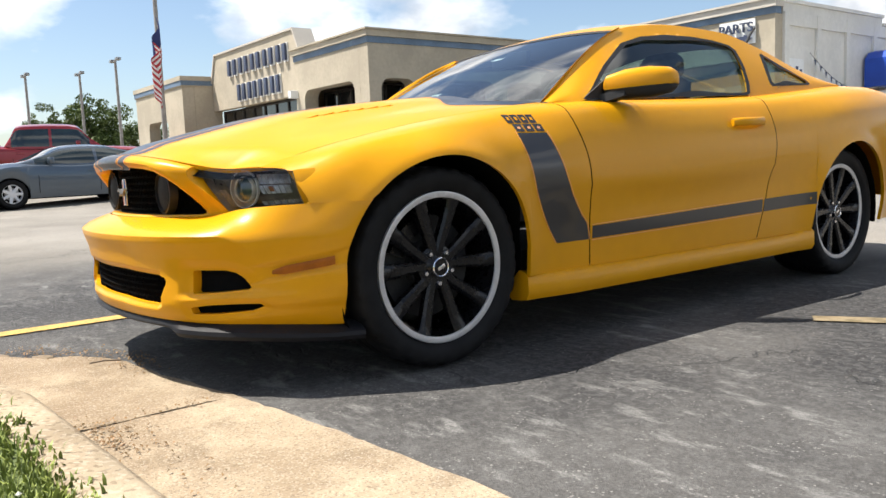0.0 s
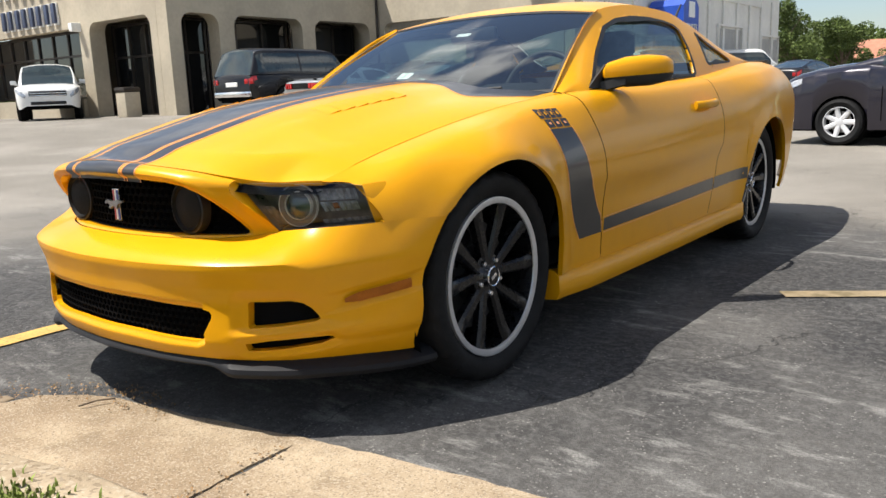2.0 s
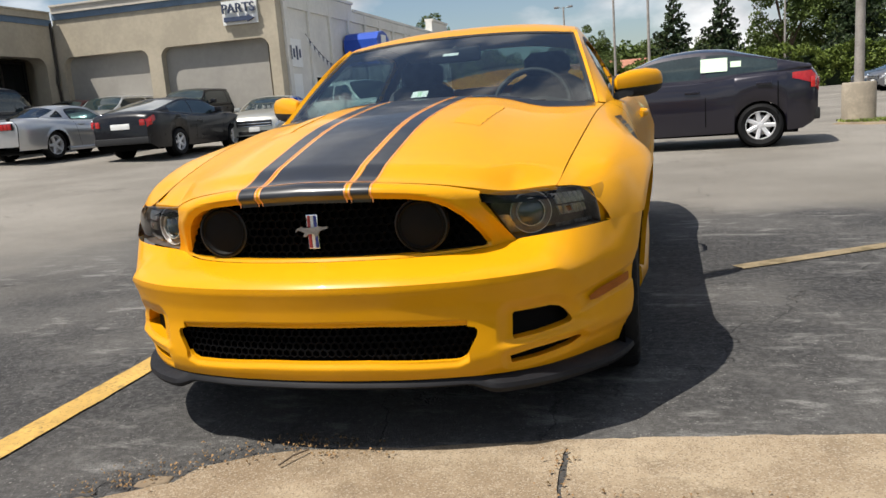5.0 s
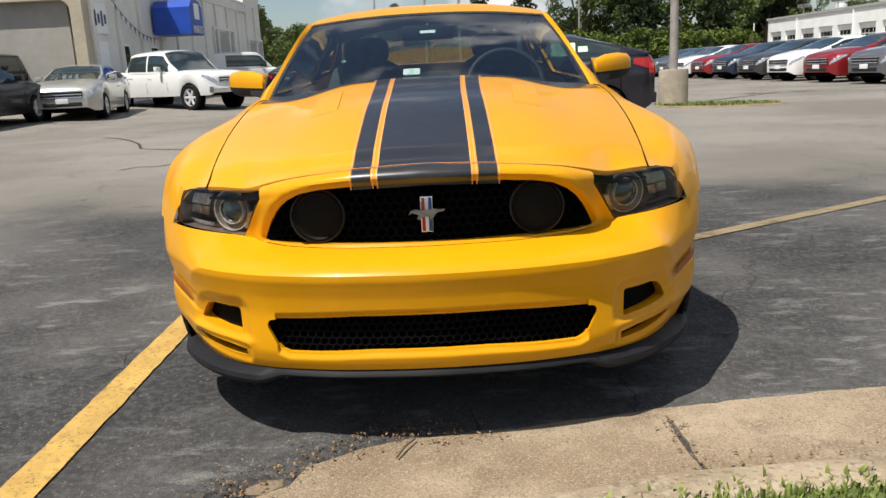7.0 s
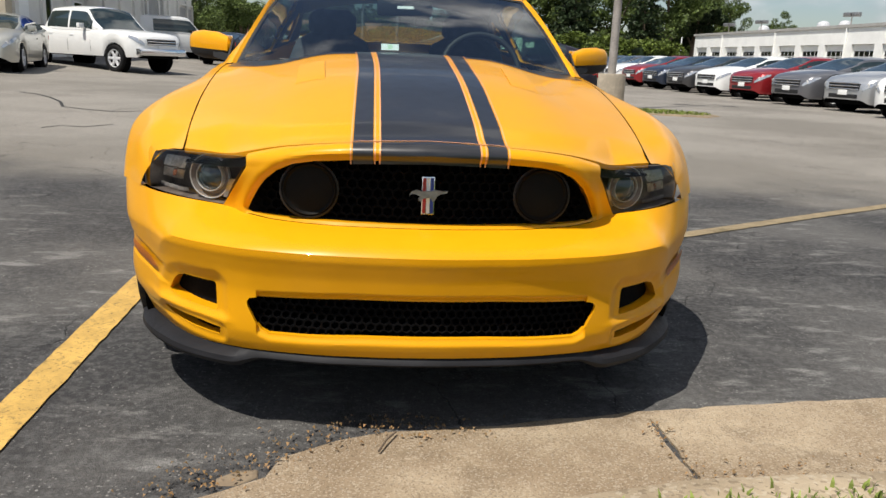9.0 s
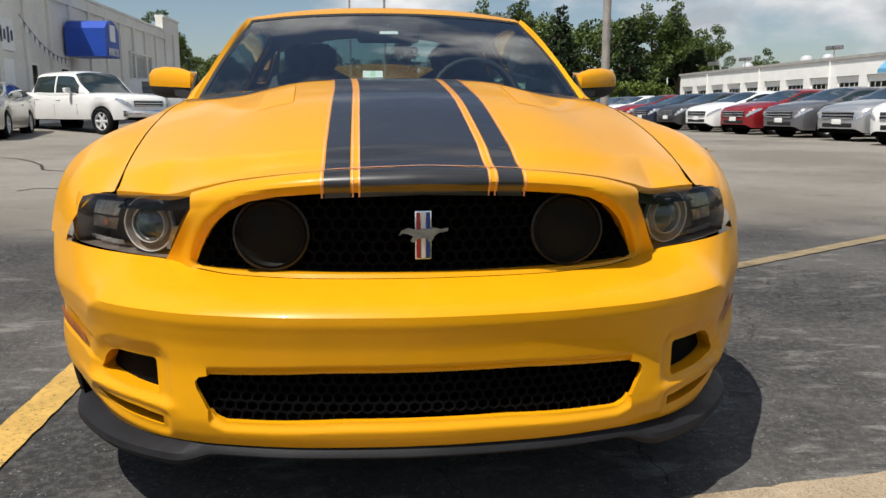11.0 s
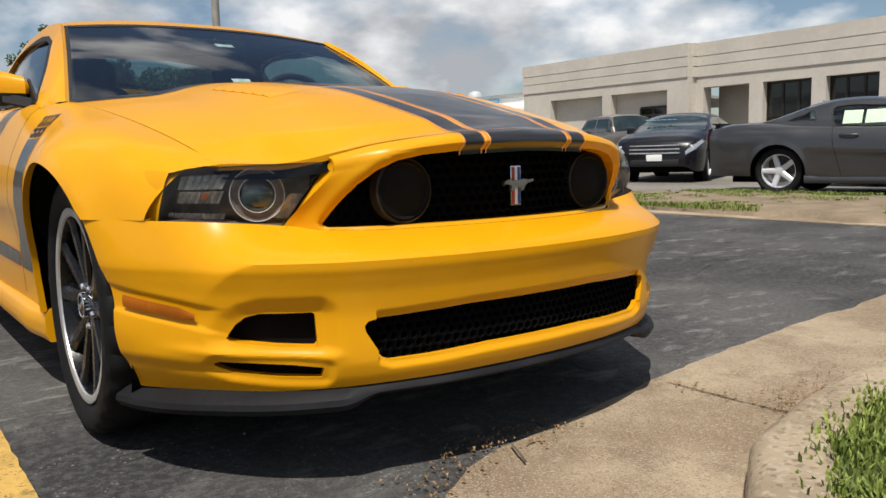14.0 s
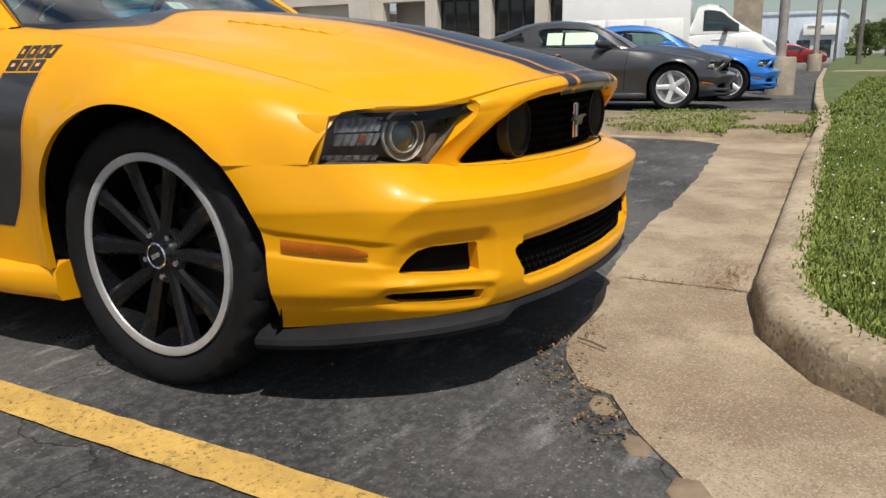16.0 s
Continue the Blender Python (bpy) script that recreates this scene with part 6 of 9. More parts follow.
def hood_stripes(h, bumper):
    bands = ((-0.120, 0.120, BLACK_VINYL), (0.139, 0.188, BLACK_VINYL), (-0.188, -0.139, BLACK_VINYL))
    lines = (0.1225, 0.1345, 0.1925)
    for a, b, m in bands:
        g = curve(((-0.85, 1.0), (-0.2, 1.0), (0.6, 1.12)))
        bm = drape(bmesh.new(), lambda u, v: ((a + (b - a) * u) * g(-0.8 + 1.27 * v), seam_y(abs(a + (b - a) * u)) + 0.004 + (cowl_y(0.1) - 0.004 - seam_y(abs(a + (b - a) * u))) * v), span(0, 1, 10), span(0, 1, 70))
        part("hood_stripe", bm, m, h, "satin black hood stripe")
        part("nose_stripe", nose_decal(a, b), m, bumper, "satin black nose stripe")
    for c in lines:
        for s in (1, -1):
            a, b = (c - 0.0018, c + 0.0018) if s > 0 else (-c - 0.0018, -c + 0.0018)
            g = curve(((-0.85, 1.0), (-0.2, 1.0), (0.6, 1.12)))
            bm = drape(bmesh.new(), lambda u, v: ((a + (b - a) * u) * g(-0.8 + 1.27 * v), seam_y(abs(a)) + 0.004 + (cowl_y(0.1) - 0.004 - seam_y(abs(a))) * v), span(0, 1, 1), span(0, 1, 70), 0.0016)
            part("pinstripe", bm, ORANGE_LINE, h, "thin orange pinstripe")
            part("pinstripe", nose_decal(a, b, 0.0018), ORANGE_LINE, bumper, "thin orange pinstripe")
    # orange line along the leading edge, and the black sweep in front of the windscreen
    bm = drape(bmesh.new(), lambda u, v: (-0.19 + 0.38 * v, seam_y(abs(-0.19 + 0.38 * v)) + 0.006 + 0.004 * u), span(0, 1, 1), span(0, 1, 40), 0.0018)
    part("pinstripe", bm, ORANGE_LINE, h, "thin orange pinstripe")
    sweep = curve(((0.20, 0.37), (0.36, 0.37), (0.46, 0.33), (0.54, 0.30), (0.62, 0.36), (0.70, 0.47)))
    for s in (1, -1):
        bm = drape(bmesh.new(), lambda u, v: (s * (0.20 + 0.505 * v), sweep(0.20 + 0.505 * v) + (cowl_y(0.20 + 0.505 * v) - 0.004 - sweep(0.20 + 0.505 * v)) * u), span(0, 1, 8), span(0, 1, 40), 0.0012)
        part("hood_stripe", bm, BLACK_VINYL, h, "satin black sweep before the windscreen")
        bm = drape(bmesh.new(), lambda u, v: (s * (0.20 + 0.505 * v), sweep(0.20 + 0.505 * v) - 0.006 + 0.003 * u), span(0, 1, 1), span(0, 1, 40), 0.0016)
        part("pinstripe", bm, ORANGE_LINE, h, "thin orange pinstripe")


front = front_bumper()
hood_ob = hood()
hood_stripes(hood_ob, front)
side_panel("front_fender", -0.55, 0.70, "yellow front fender", fender_warp, 26)
side_panel("door", 0.70, 1.99, "yellow door", door_warp, 22)
side_panel("rear_quarter", 1.99, 3.78, "yellow rear quarter panel", quarter_warp, 24)
inner_shell()


def side_decal(name, y_of, z_lo, z_hi, material, label, parent, s, off=0.0016, n=14, m=10):
    """A decal on the body side: for each height, from y_of(z, 0) to y_of(z, 1)."""
    bm = bmesh.new()
    rows = []
    for z in span(z_lo, z_hi, n):
        row = []
        for k in span(0, 1, m):
            y = y_of(z, k)
            t = side_t(y, z)
            x = side_point(y, t)[0]
            x2, z2 = side_point(y, min(1.0, t + 0.01))[0], side(y, min(1.0, t + 0.01))[1]
            dx, dz = x2 - x, z2 - z
            q = math.hypot(dx, dz) or 1.0
            row.append((s * (x + off * abs(dz) / q), y, z - off * dx / q))
        rows.append(row)
    ring_loft(bm, rows, False)
    fix(bm)
    bm.normal_update()
    if sum(f.normal.x for f in bm.faces) * s < 0:
        bmesh.ops.reverse_faces(bm, faces=bm.faces)
    return part(name, bm, material, parent, label, 60)


def side_stripes(s):
    """The hockey-stick stripe: a slanted bar on the fender, then a band along the door."""
    stick_a = curve(((0.375, 0.533), (0.46, 0.475), (0.60, 0.405), (0.795, 0.365)))
    stick_b = curve(((0.375, 0.706), (0.44, 0.690), (0.48, 0.655), (0.60, 0.575), (0.795, 0.505)))
    fender = [o for o in hero.children if o.name.startswith("front_fender")][0 if s > 0 else 1]
    door = [o for o in hero.children if o.name.startswith("door")][0 if s > 0 else 1]
    quarter = [o for o in hero.children if o.name.startswith("rear_quarter")][0 if s > 0 else 1]
    side_decal("side_stripe", lambda z, k: stick_a(z) + (min(stick_b(z), gap_front(z) - 0.006) - stick_a(z)) * k, 0.378, 0.793, BLACK_VINYL, "satin black slanted fender stripe", fender, s, n=30)
    for c, d in ((stick_a, -0.006), (stick_b, 0.004)):
        side_decal("pinstripe", lambda z, k: min(c(z), gap_front(z) - 0.010) + d + 0.0028 * k, 0.378, 0.80, ORANGE_LINE, "thin orange pinstripe", fender, s, 0.002, 30, 1)
    # bars where the model name stands
    for z0, z1, count in ((0.830, 0.862, 4), (0.798, 0.826, 3)):
        for k in range(count):
            w = 0.140 / count
            a = (0.338 if z0 > 0.82 else 0.352) + k * w
            side_decal("name_bar", lambda z, q: a + (w * 0.86) * q + (0.862 - z) * 0.25, z0, z1, BLACK_VINYL, "plain black name bar", fender, s, 0.0018, 3, 2)
            side_decal("name_bar", lambda z, q: a + w * 0.28 + (w * 0.30) * q + (0.862 - z) * 0.25, z0 + 0.010, z1 - 0.010, ORANGE_LINE if z0 < 0.82 else YELLOW, "", fender, s, 0.0026, 2, 2)
    lo, hi = curve(((0.7, 0.379), (1.9, 0.402), (2.34, 0.413))), curve(((0.7, 0.428), (1.9, 0.462), (2.34, 0.474)))

    def band(name, y0, y1, f0, f1, material, label, parent, off):
        bm = bmesh.new()
        rows = []
        for y in span(y0, y1, 24):
            row = []
            for k in span(0, 1, 4):
                z = f0(y) + (f1(y) - f0(y)) * k
                row.append((s * (side_point(y, side_t(y, z))[0] + off), y, z))
            rows.append(row)
        ring_loft(bm, rows, False)
        fix(bm)
        bm.normal_update()
        if sum(f.normal.x for f in bm.faces) * s < 0:
            bmesh.ops.reverse_faces(bm, faces=bm.faces)
        part(name, bm, material, parent, label, 60)

    band("side_stripe", 0.722, 1.893, lo, hi, BLACK_VINYL, "satin black sill stripe", door, 0.0018)
    band("side_stripe", 1.906, 2.335, lo, hi, BLACK_VINYL, "satin black sill stripe", quarter, 0.0018)
    for f, d in ((lo, -0.007), (hi, 0.004)):
        band("pinstripe", 0.722, 1.893, lambda y: f(y) + d, lambda y: f(y) + d + 0.0028, ORANGE_LINE, "thin orange pinstripe", door, 0.0022)


for s in (1, -1):
    side_stripes(s)


def door_trim(s):
    door = [o for o in hero.children if o.name.startswith("door")][0 if s > 0 else 1]
    bm = bmesh.new()
    x = side(1.79, side_t(1.79, 0.825))[0]
    pts = [(s * (x + d), y, 0.826 + 0.002 * k) for k, (d, y) in enumerate(((0.004, 1.665), (0.030, 1.70), (0.036, 1.79), (0.030, 1.88), (0.004, 1.915)))]
    rings = []
    for p in pts:
        rings.append([(p[0], p[1] + 0.0, p[2] + 0.017 * math.sin(a)) if False else (p[0] + s * 0.010 * math.cos(a), p[1], p[2] + 0.019 * math.sin(a)) for a in span(0, 2 * math.pi * 11 / 12, 11)])
    ring_loft(bm, rings, True, True, True)
    fix(bm)
    part("door_handle", bm, YELLOW, door, "yellow pull handle", 50)
    # side skirt
    bm = bmesh.new()
    rings = []
    prof = ((-0.02, 0.275), (0.012, 0.268), (0.028, 0.250), (0.030, 0.205), (0.018, 0.180), (-0.06, 0.172), (-0.10, 0.20))
    for y in span(0.375, 2.345, 26):
        b = 0.862 + 0.014 * smooth01(0.4, 1.6, y) - 0.024 * smooth01(0.62, 0.38, y) + 0.012 * smooth01(2.2, 2.34, y)
        up = 0.014 * smooth01(0.50, 0.38, y) + 0.02 * smooth01(2.15, 2.34, y)
        rings.append([(s * (b + dx), y, z + up * (z > 0.22) - 0.0 * up) for dx, z in prof])
    ring_loft(bm, rings, False)
    for r in (rings[0], rings[-1]):
        bm.faces.new([bm.verts.new(p) for p in r])
    fix(bm)
    part("side_skirt", bm, YELLOW, hero, "yellow sill moulding", 40)


for s in (1, -1):
    door_trim(s)


# cabin
rail_x = curve(((0.62, 0.705), (1.18, 0.590), (1.35, 0.572), (1.7, 0.560), (2.05, 0.568), (2.35, 0.592), (2.75, 0.650), (3.02, 0.690)))
rail_z = curve(((0.62, 0.915), (1.18, 1.240), (1.35, 1.283), (1.7, 1.312), (2.05, 1.300), (2.35, 1.238), (2.75, 1.108), (3.02, 1.048)))
roof_zc = curve(((1.20, 1.268), (1.24, 1.286), (1.45, 1.338), (1.8, 1.367), (2.1, 1.357), (2.42, 1.306)))


def belt(y):
    return SECTION[4][0](y), SECTION[4][1](y)


def cabin_side(u, v):
    """Body-coloured frame of the side windows: u along the car, v from belt to rail."""
    y = 0.63 + (3.0 - 0.63) * u
    (bx, bz), rx, rz = belt(y), rail_x(y), max(rail_z(y), belt(y)[1] + 0.002)
    bow = 0.012 * math.sin(math.pi * v)
    return (bx + (rx - bx) * v + bow, y, bz + (rz - bz) * v)


DOOR_WIN = ((0.800, 0.928), (0.86, 0.962), (1.02, 1.080), (1.20, 1.190), (1.36, 1.232), (1.55, 1.254), (1.75, 1.258), (1.93, 1.250), (2.05, 1.232), (2.09, 1.205), (2.085, 1.12), (2.055, 1.02), (2.03, 0.978), (2.00, 0.968), (1.5, 0.950), (0.83, 0.926))
QUARTER_WIN = ((2.255, 1.035), (2.27, 1.10), (2.315, 1.195), (2.34, 1.205), (2.365, 1.192), (2.655, 1.062), (2.668, 1.046), (2.65, 1.038), (2.27, 1.020))
DW, QW = poly_sdf(DOOR_WIN), poly_sdf(QUARTER_WIN)


def cabin():
    for s in (1, -1):
        bm = bmesh.new()
        cut_panel(bm, lambda u, v: (lambda p: (s * p[0], p[1], p[2]))(cabin_side(u, v)), span(0, 1, 120), span(0, 1, 36), ((DW, (0.7, 2.2, 0.88, 1.3)), (QW, (2.15, 2.75, 0.98, 1.25))), lambda p: (p[1], p[2]), lambda p: (-s * 0.022, 0, 0))
        fix(bm)
        part("window_surround", bm, YELLOW, hero, "yellow pillars round the side windows", 50)
        for name, win, y0, y1, z0, z1, m in (("door_window", DW, 0.79, 2.10, 0.92, 1.262, GLASS_SIDE), ("quarter_window", QW, 2.245, 2.68, 1.015, 1.21, GLASS_SIDE)):
            bm = bmesh.new()
            rows = []
            for y in span(y0, y1, 26):
                (bx, bz), rx, rz = belt(y), rail_x(y), rail_z(y)
                row = []
                for z in span(z0, z1, 14):
                    v = (z - bz) / (rz - bz)
                    row.append((s * (bx + (rx - bx) * v + 0.012 * math.sin(math.pi * min(1, max(0, v))) - 0.014), y, z))
                rows.append(row)
            vs = [[bm.verts.new(p) for p in r] for r in rows]
            for a, b in zip(vs, vs[1:]):
                for j in range(len(a) - 1):
                    c = (a[j].co + b[j + 1].co) / 2
                    if win((c.y, c.z)) < 0.018:
                        bm.faces.new((a[j], b[j], b[j + 1], a[j + 1]))
            bmesh.ops.delete(bm, geom=[v for v in bm.verts if not v.link_faces], context="VERTS")
            fix(bm)
            g = part(name, bm, m, hero, "tinted side glass", 60)
            g.visible_shadow = False
            # black rubber round the pane
            bm = bmesh.new()
            poly = DOOR_WIN if name == "door_window" else QUARTER_WIN
            cyz = (sum(p[0] for p in poly) / len(poly), sum(p[1] for p in poly) / len(poly))
            ra, rb = [], []
            fine = []
            for i in range(len(poly)):
                p, q = poly[i], poly[(i + 1) % len(poly)]
                fine += [(p[0] + (q[0] - p[0]) * k / 6, p[1] + (q[1] - p[1]) * k / 6) for k in range(6)]
            for y, z in fine:
                d = math.hypot(cyz[0] - y, cyz[1] - z)
                iy, iz = y + (cyz[0] - y) / d * 0.028, z + (cyz[1] - z) / d * 0.028
                for (yy, zz), out in (((y, z), ra), ((iy, iz), rb)):
                    (bx, bz), rx, rz = belt(yy), rail_x(yy), rail_z(yy)
                    v = (zz - bz) / (rz - bz)
                    out.append((s * (bx + (rx - bx) * v + 0.012 * math.sin(math.pi * min(1, max(0, v))) + 0.0015), yy, zz))
            ring_loft(bm, [ra, rb], True)
            part("window_seal", fix(bm), BLACK_PLASTIC, g, "black rubber seal", 60)
    # dark lining inside the pillars
    for s in (1, -1):
        bm = bmesh.new()
        cut_panel(bm, lambda u, v: (lambda p: (s * (p[0] - 0.026), p[1], p[2] - 0.006 * v))(cabin_side(u, v)), span(0.02, 0.98, 70), span(0.05, 0.97, 20), ((DW, (0.7, 2.2, 0.88, 1.3)), (QW, (2.15, 2.75, 0.98, 1.25))), lambda p: (p[1], p[2]))
        part("pillar_trim", fix(bm), SEAT_CLOTH, hero, "charcoal inner pillar trim", 50)
    # windscreen
    side_l = lambda v: (0.700 + (0.572 - 0.700) * v, 0.615 + (1.225 - 0.615) * v, 0.905 + (1.252 - 0.905) * v)

    def ws(u, v):
        ex, ey, ez = side_l(v)
        cy, cz = 0.475 + (1.24 - 0.475) * v, 0.890 + (1.285 - 0.890) * v
        k = abs(u) ** 2.2
        bow = 0.018 * math.sin(math.pi * v)
        return (u * ex, cy + (ey - cy) * k - bow * 0.5, cz + (ez - cz) * k + bow)

    bm = bmesh.new()
    ring_loft(bm, [[ws(u, v) for v in span(0, 1, 20)] for u in span(-1, 1, 36)], False)
    g = part("windscreen", fix(bm), GLASS_WS, hero, "sky-reflecting windscreen", 60)
    g.visible_shadow = False
    bm = bmesh.new()
    for s in (1, -1):
        ring_loft(bm, [[(s * (abs(p[0]) + d), p[1] + 0.002, p[2] + 0.003) for p in (ws(s, v) for v in span(0, 1, 20))] for d in (-0.012, 0.006)], False)
    ring_loft(bm, [[(p[0], p[1] + d, p[2] + 0.003 + d * 0.5) for p in (ws(u, 1.0) for u in span(-1, 1, 30))] for d in (-0.016, 0.008)], False)
    part("windscreen_seal", fix(bm), BLACK_PLASTIC, g, "black windscreen seal", 60)
    bm = bmesh.new()
    ring_loft(bm, [[(p[0], p[1] + 0.002, p[2] + 0.0035) for p in (ws(u, v) for v in span(-0.02, 0.055, 3))] for u in span(-1, 1, 30)], False)
    part("cowl_panel", fix(bm), BLACK_PLASTIC, hero, "black cowl below the windscreen", 60)
    for u0, u1, v in ((-0.75, 0.02, 0.07), (-0.02, 0.72, 0.06)):
        bm = bmesh.new()
        tube(bm, [Vector(ws(u, v + 0.02 * (u - u0))) + Vector((0, -0.004, 0.012)) for u in span(u0, u1, 10)], 0.006, 6)
        part("wiper", bm, BLACK_PLASTIC, hero, "black wiper blade", 60)
    # A-pillars fill between windscreen and side frame
    for s in (1, -1):
        bm = bmesh.new()
        a = [ws(s, v) for v in span(0, 1, 20)]
        b = []
        for p in a:
            y = p[1] + 0.03
            b.append((s * (rail_x(y) + 0.004), y, rail_z(y) + 0.001))
        mid = [((p[0] + q[0]) / 2 + s * 0.010, (p[1] + q[1]) / 2 - 0.004, (p[2] + q[2]) / 2 + 0.010) for p, q in zip(a, b)]
        ring_loft(bm, [a, mid, b], False)
        part("pillar", fix(bm), YELLOW, hero, "yellow windscreen pillar", 60)
    # roof
    bm = bmesh.new()

    def roof(u, y):
        rx, rz, zc = rail_x(y), rail_z(y), roof_zc(y)
        front = 0.0
        return (u * rx, y, rz + (zc - rz) * (1 - abs(u) ** 2.6))

    rows = []
    for u in span(-1, 1, 40):
        y0 = 1.25 - 0.03 * abs(u) ** 2.2
        rows.append([roof(u, y0 + (2.42 - y0) * v) for v in span(0, 1, 30)])
    ring_loft(bm, rows, False)
    part("roof", fix(bm), YELLOW, hero, "yellow roof panel", 60)
    # rear glass, deck, tail
    bm = bmesh.new()

    def backlight(u, v):
        ex, ey, ez = rail_x(2.42 + 0.58 * v) * 0.97, 2.42 + 0.56 * v, rail_z(2.42 + 0.58 * v) + 0.004
        cy, cz = 2.42 + 0.72 * v, 1.306 + (1.062 - 1.306) * v
        k = abs(u) ** 2.2
        return (u * ex, cy + (ey - cy) * k, cz + (ez - cz) * k)

    ring_loft(bm, [[backlight(u, v) for v in span(0, 1, 12)] for u in span(-1, 1, 30)], False)
    g = part("rear_window", fix(bm), GLASS_SIDE, hero, "tinted rear window", 60)
    g.visible_shadow = False
    bm = bmesh.new()
    rows = []
    for u in span(-1, 1, 30):
        rows.append([(u * belt(y)[0], y, belt(y)[1] + 0.022 * (1 - u * u)) for y in span(2.96, 3.78, 16)])
    ring_loft(bm, rows, False)
    part("trunk_lid", fix(bm), YELLOW, hero, "yellow trunk lid", 60)
    bm = bmesh.new()
    rows = []
    for u in span(-1, 1, 30):
        rows.append([(u * side(3.78, t)[0], 3.78 + 0.05 * (1 - u * u) + 0.03 * math.sin(math.pi * t), side(3.78, t)[1] + (0.022 * (1 - u * u) if t > 0.95 else 0)) for t in span(0.2, 1.0, 14)])
    ring_loft(bm, rows, False)
    part("rear_bumper", fix(bm), YELLOW, hero, "yellow tail panel", 50)
    bm = bmesh.new()
    ring_loft(bm, [[(x, 3.842 + 0.045 * (1 - (x / 0.72) ** 2), z) for z in span(0.775, 0.935, 4)] for x in span(-0.70, 0.70, 20)], False)
    part("tail_panel", fix(bm), BLACK_GLOSS, hero, "black panel between the tail lamps", 60)
    for s in (1, -1):
        for k in range(3):
            bm = bmesh.new()
            x = 0.40 + 0.105 * k
            box(bm, -0.043, 0.043, -0.012, 0.02, -0.072, 0.072, 0.01, m=pose(s * x, 3.852 + 0.045 * (1 - (x / 0.72) ** 2), 0.855, 0, 0, -s * 5 * (k + 1)))
            part("tail_light", bm, RED_LENS, hero, "red upright tail lamp")
    bm = bmesh.new()
    box(bm, -0.62, 0.62, 3.70, 3.82, 1.045, 1.065, 0.008)
    for s in (1, -1):
        box(bm, s * 0.5 - 0.03, s * 0.5 + 0.03, 3.73, 3.80, 0.99, 1.05, 0.005)
    part("rear_spoiler", bm, BLACK_PLASTIC, hero, "black tail spoiler")
    bm = bmesh.new()
    tube(bm, [(0.46, 2.46, 1.285), (0.46, 2.50, 1.33), (0.46, 2.55, 1.375)], 0.009, 8, 0.005)
    part("antenna", bm, BLACK_PLASTIC, hero, "short black roof aerial")
    return ws


WS = cabin()


def sticker(name, u0, u1, v0, v1, material, label, off):
    bm = bmesh.new()
    ring_loft(bm, [[Vector(WS(u, v)) + Vector((0, -0.5 * off, 0.86 * off)) for v in span(v0, v1, 3)] for u in span(u0, u1, 6)], False)
    return part(name, fix(bm), material, hero, label, None)


sticker("window_sticker", -0.062, 0.062, 0.715, 0.755, PAPER, "white sticker behind the windscreen", -0.004)
insp = sticker("inspection_sticker", -0.165, -0.055, 0.245, 0.305, PAPER, "small pale sticker low in the windscreen", -0.004)
sticker("inspection_sticker", -0.125, -0.095, 0.252, 0.298, GREEN_PAPER, "green middle of the low sticker", -0.003)


# nose details
def honeycomb(bm, x0, x1, z0, z1, y_of, r, keep, wall=0.0029, deep=0.02):
    """Open hexagonal cells, each a thin frame with depth."""
    dz, dx = r * 1.5, r * math.sqrt(3)
    row, z = 0, z0
    while z <= z1:
        x = x0 + (dx / 2 if row % 2 else 0)
        while x <= x1:
            if keep(x, z):
                out = [(x + r * math.sin(a), z + r * math.cos(a)) for a in [k * math.pi / 3 for k in range(6)]]
                inn = [(x + (r - wall) * math.sin(a), z + (r - wall) * math.cos(a)) for a in [k * math.pi / 3 for k in range(6)]]
                y = y_of(x)
                ring_loft(bm, [[(p, y, q) for p, q in out], [(p, y, q) for p, q in inn], [(p, y + deep, q) for p, q in inn]], True)
            x += dx
        z += dz
        row += 1


def behind(s, q, z, d):
    """A place behind the bumper skin."""
    x, y, z = skin(q, z)
    nx, ny = plan_normal(q)
    return (s * (x - nx * d), y - ny * d, z)


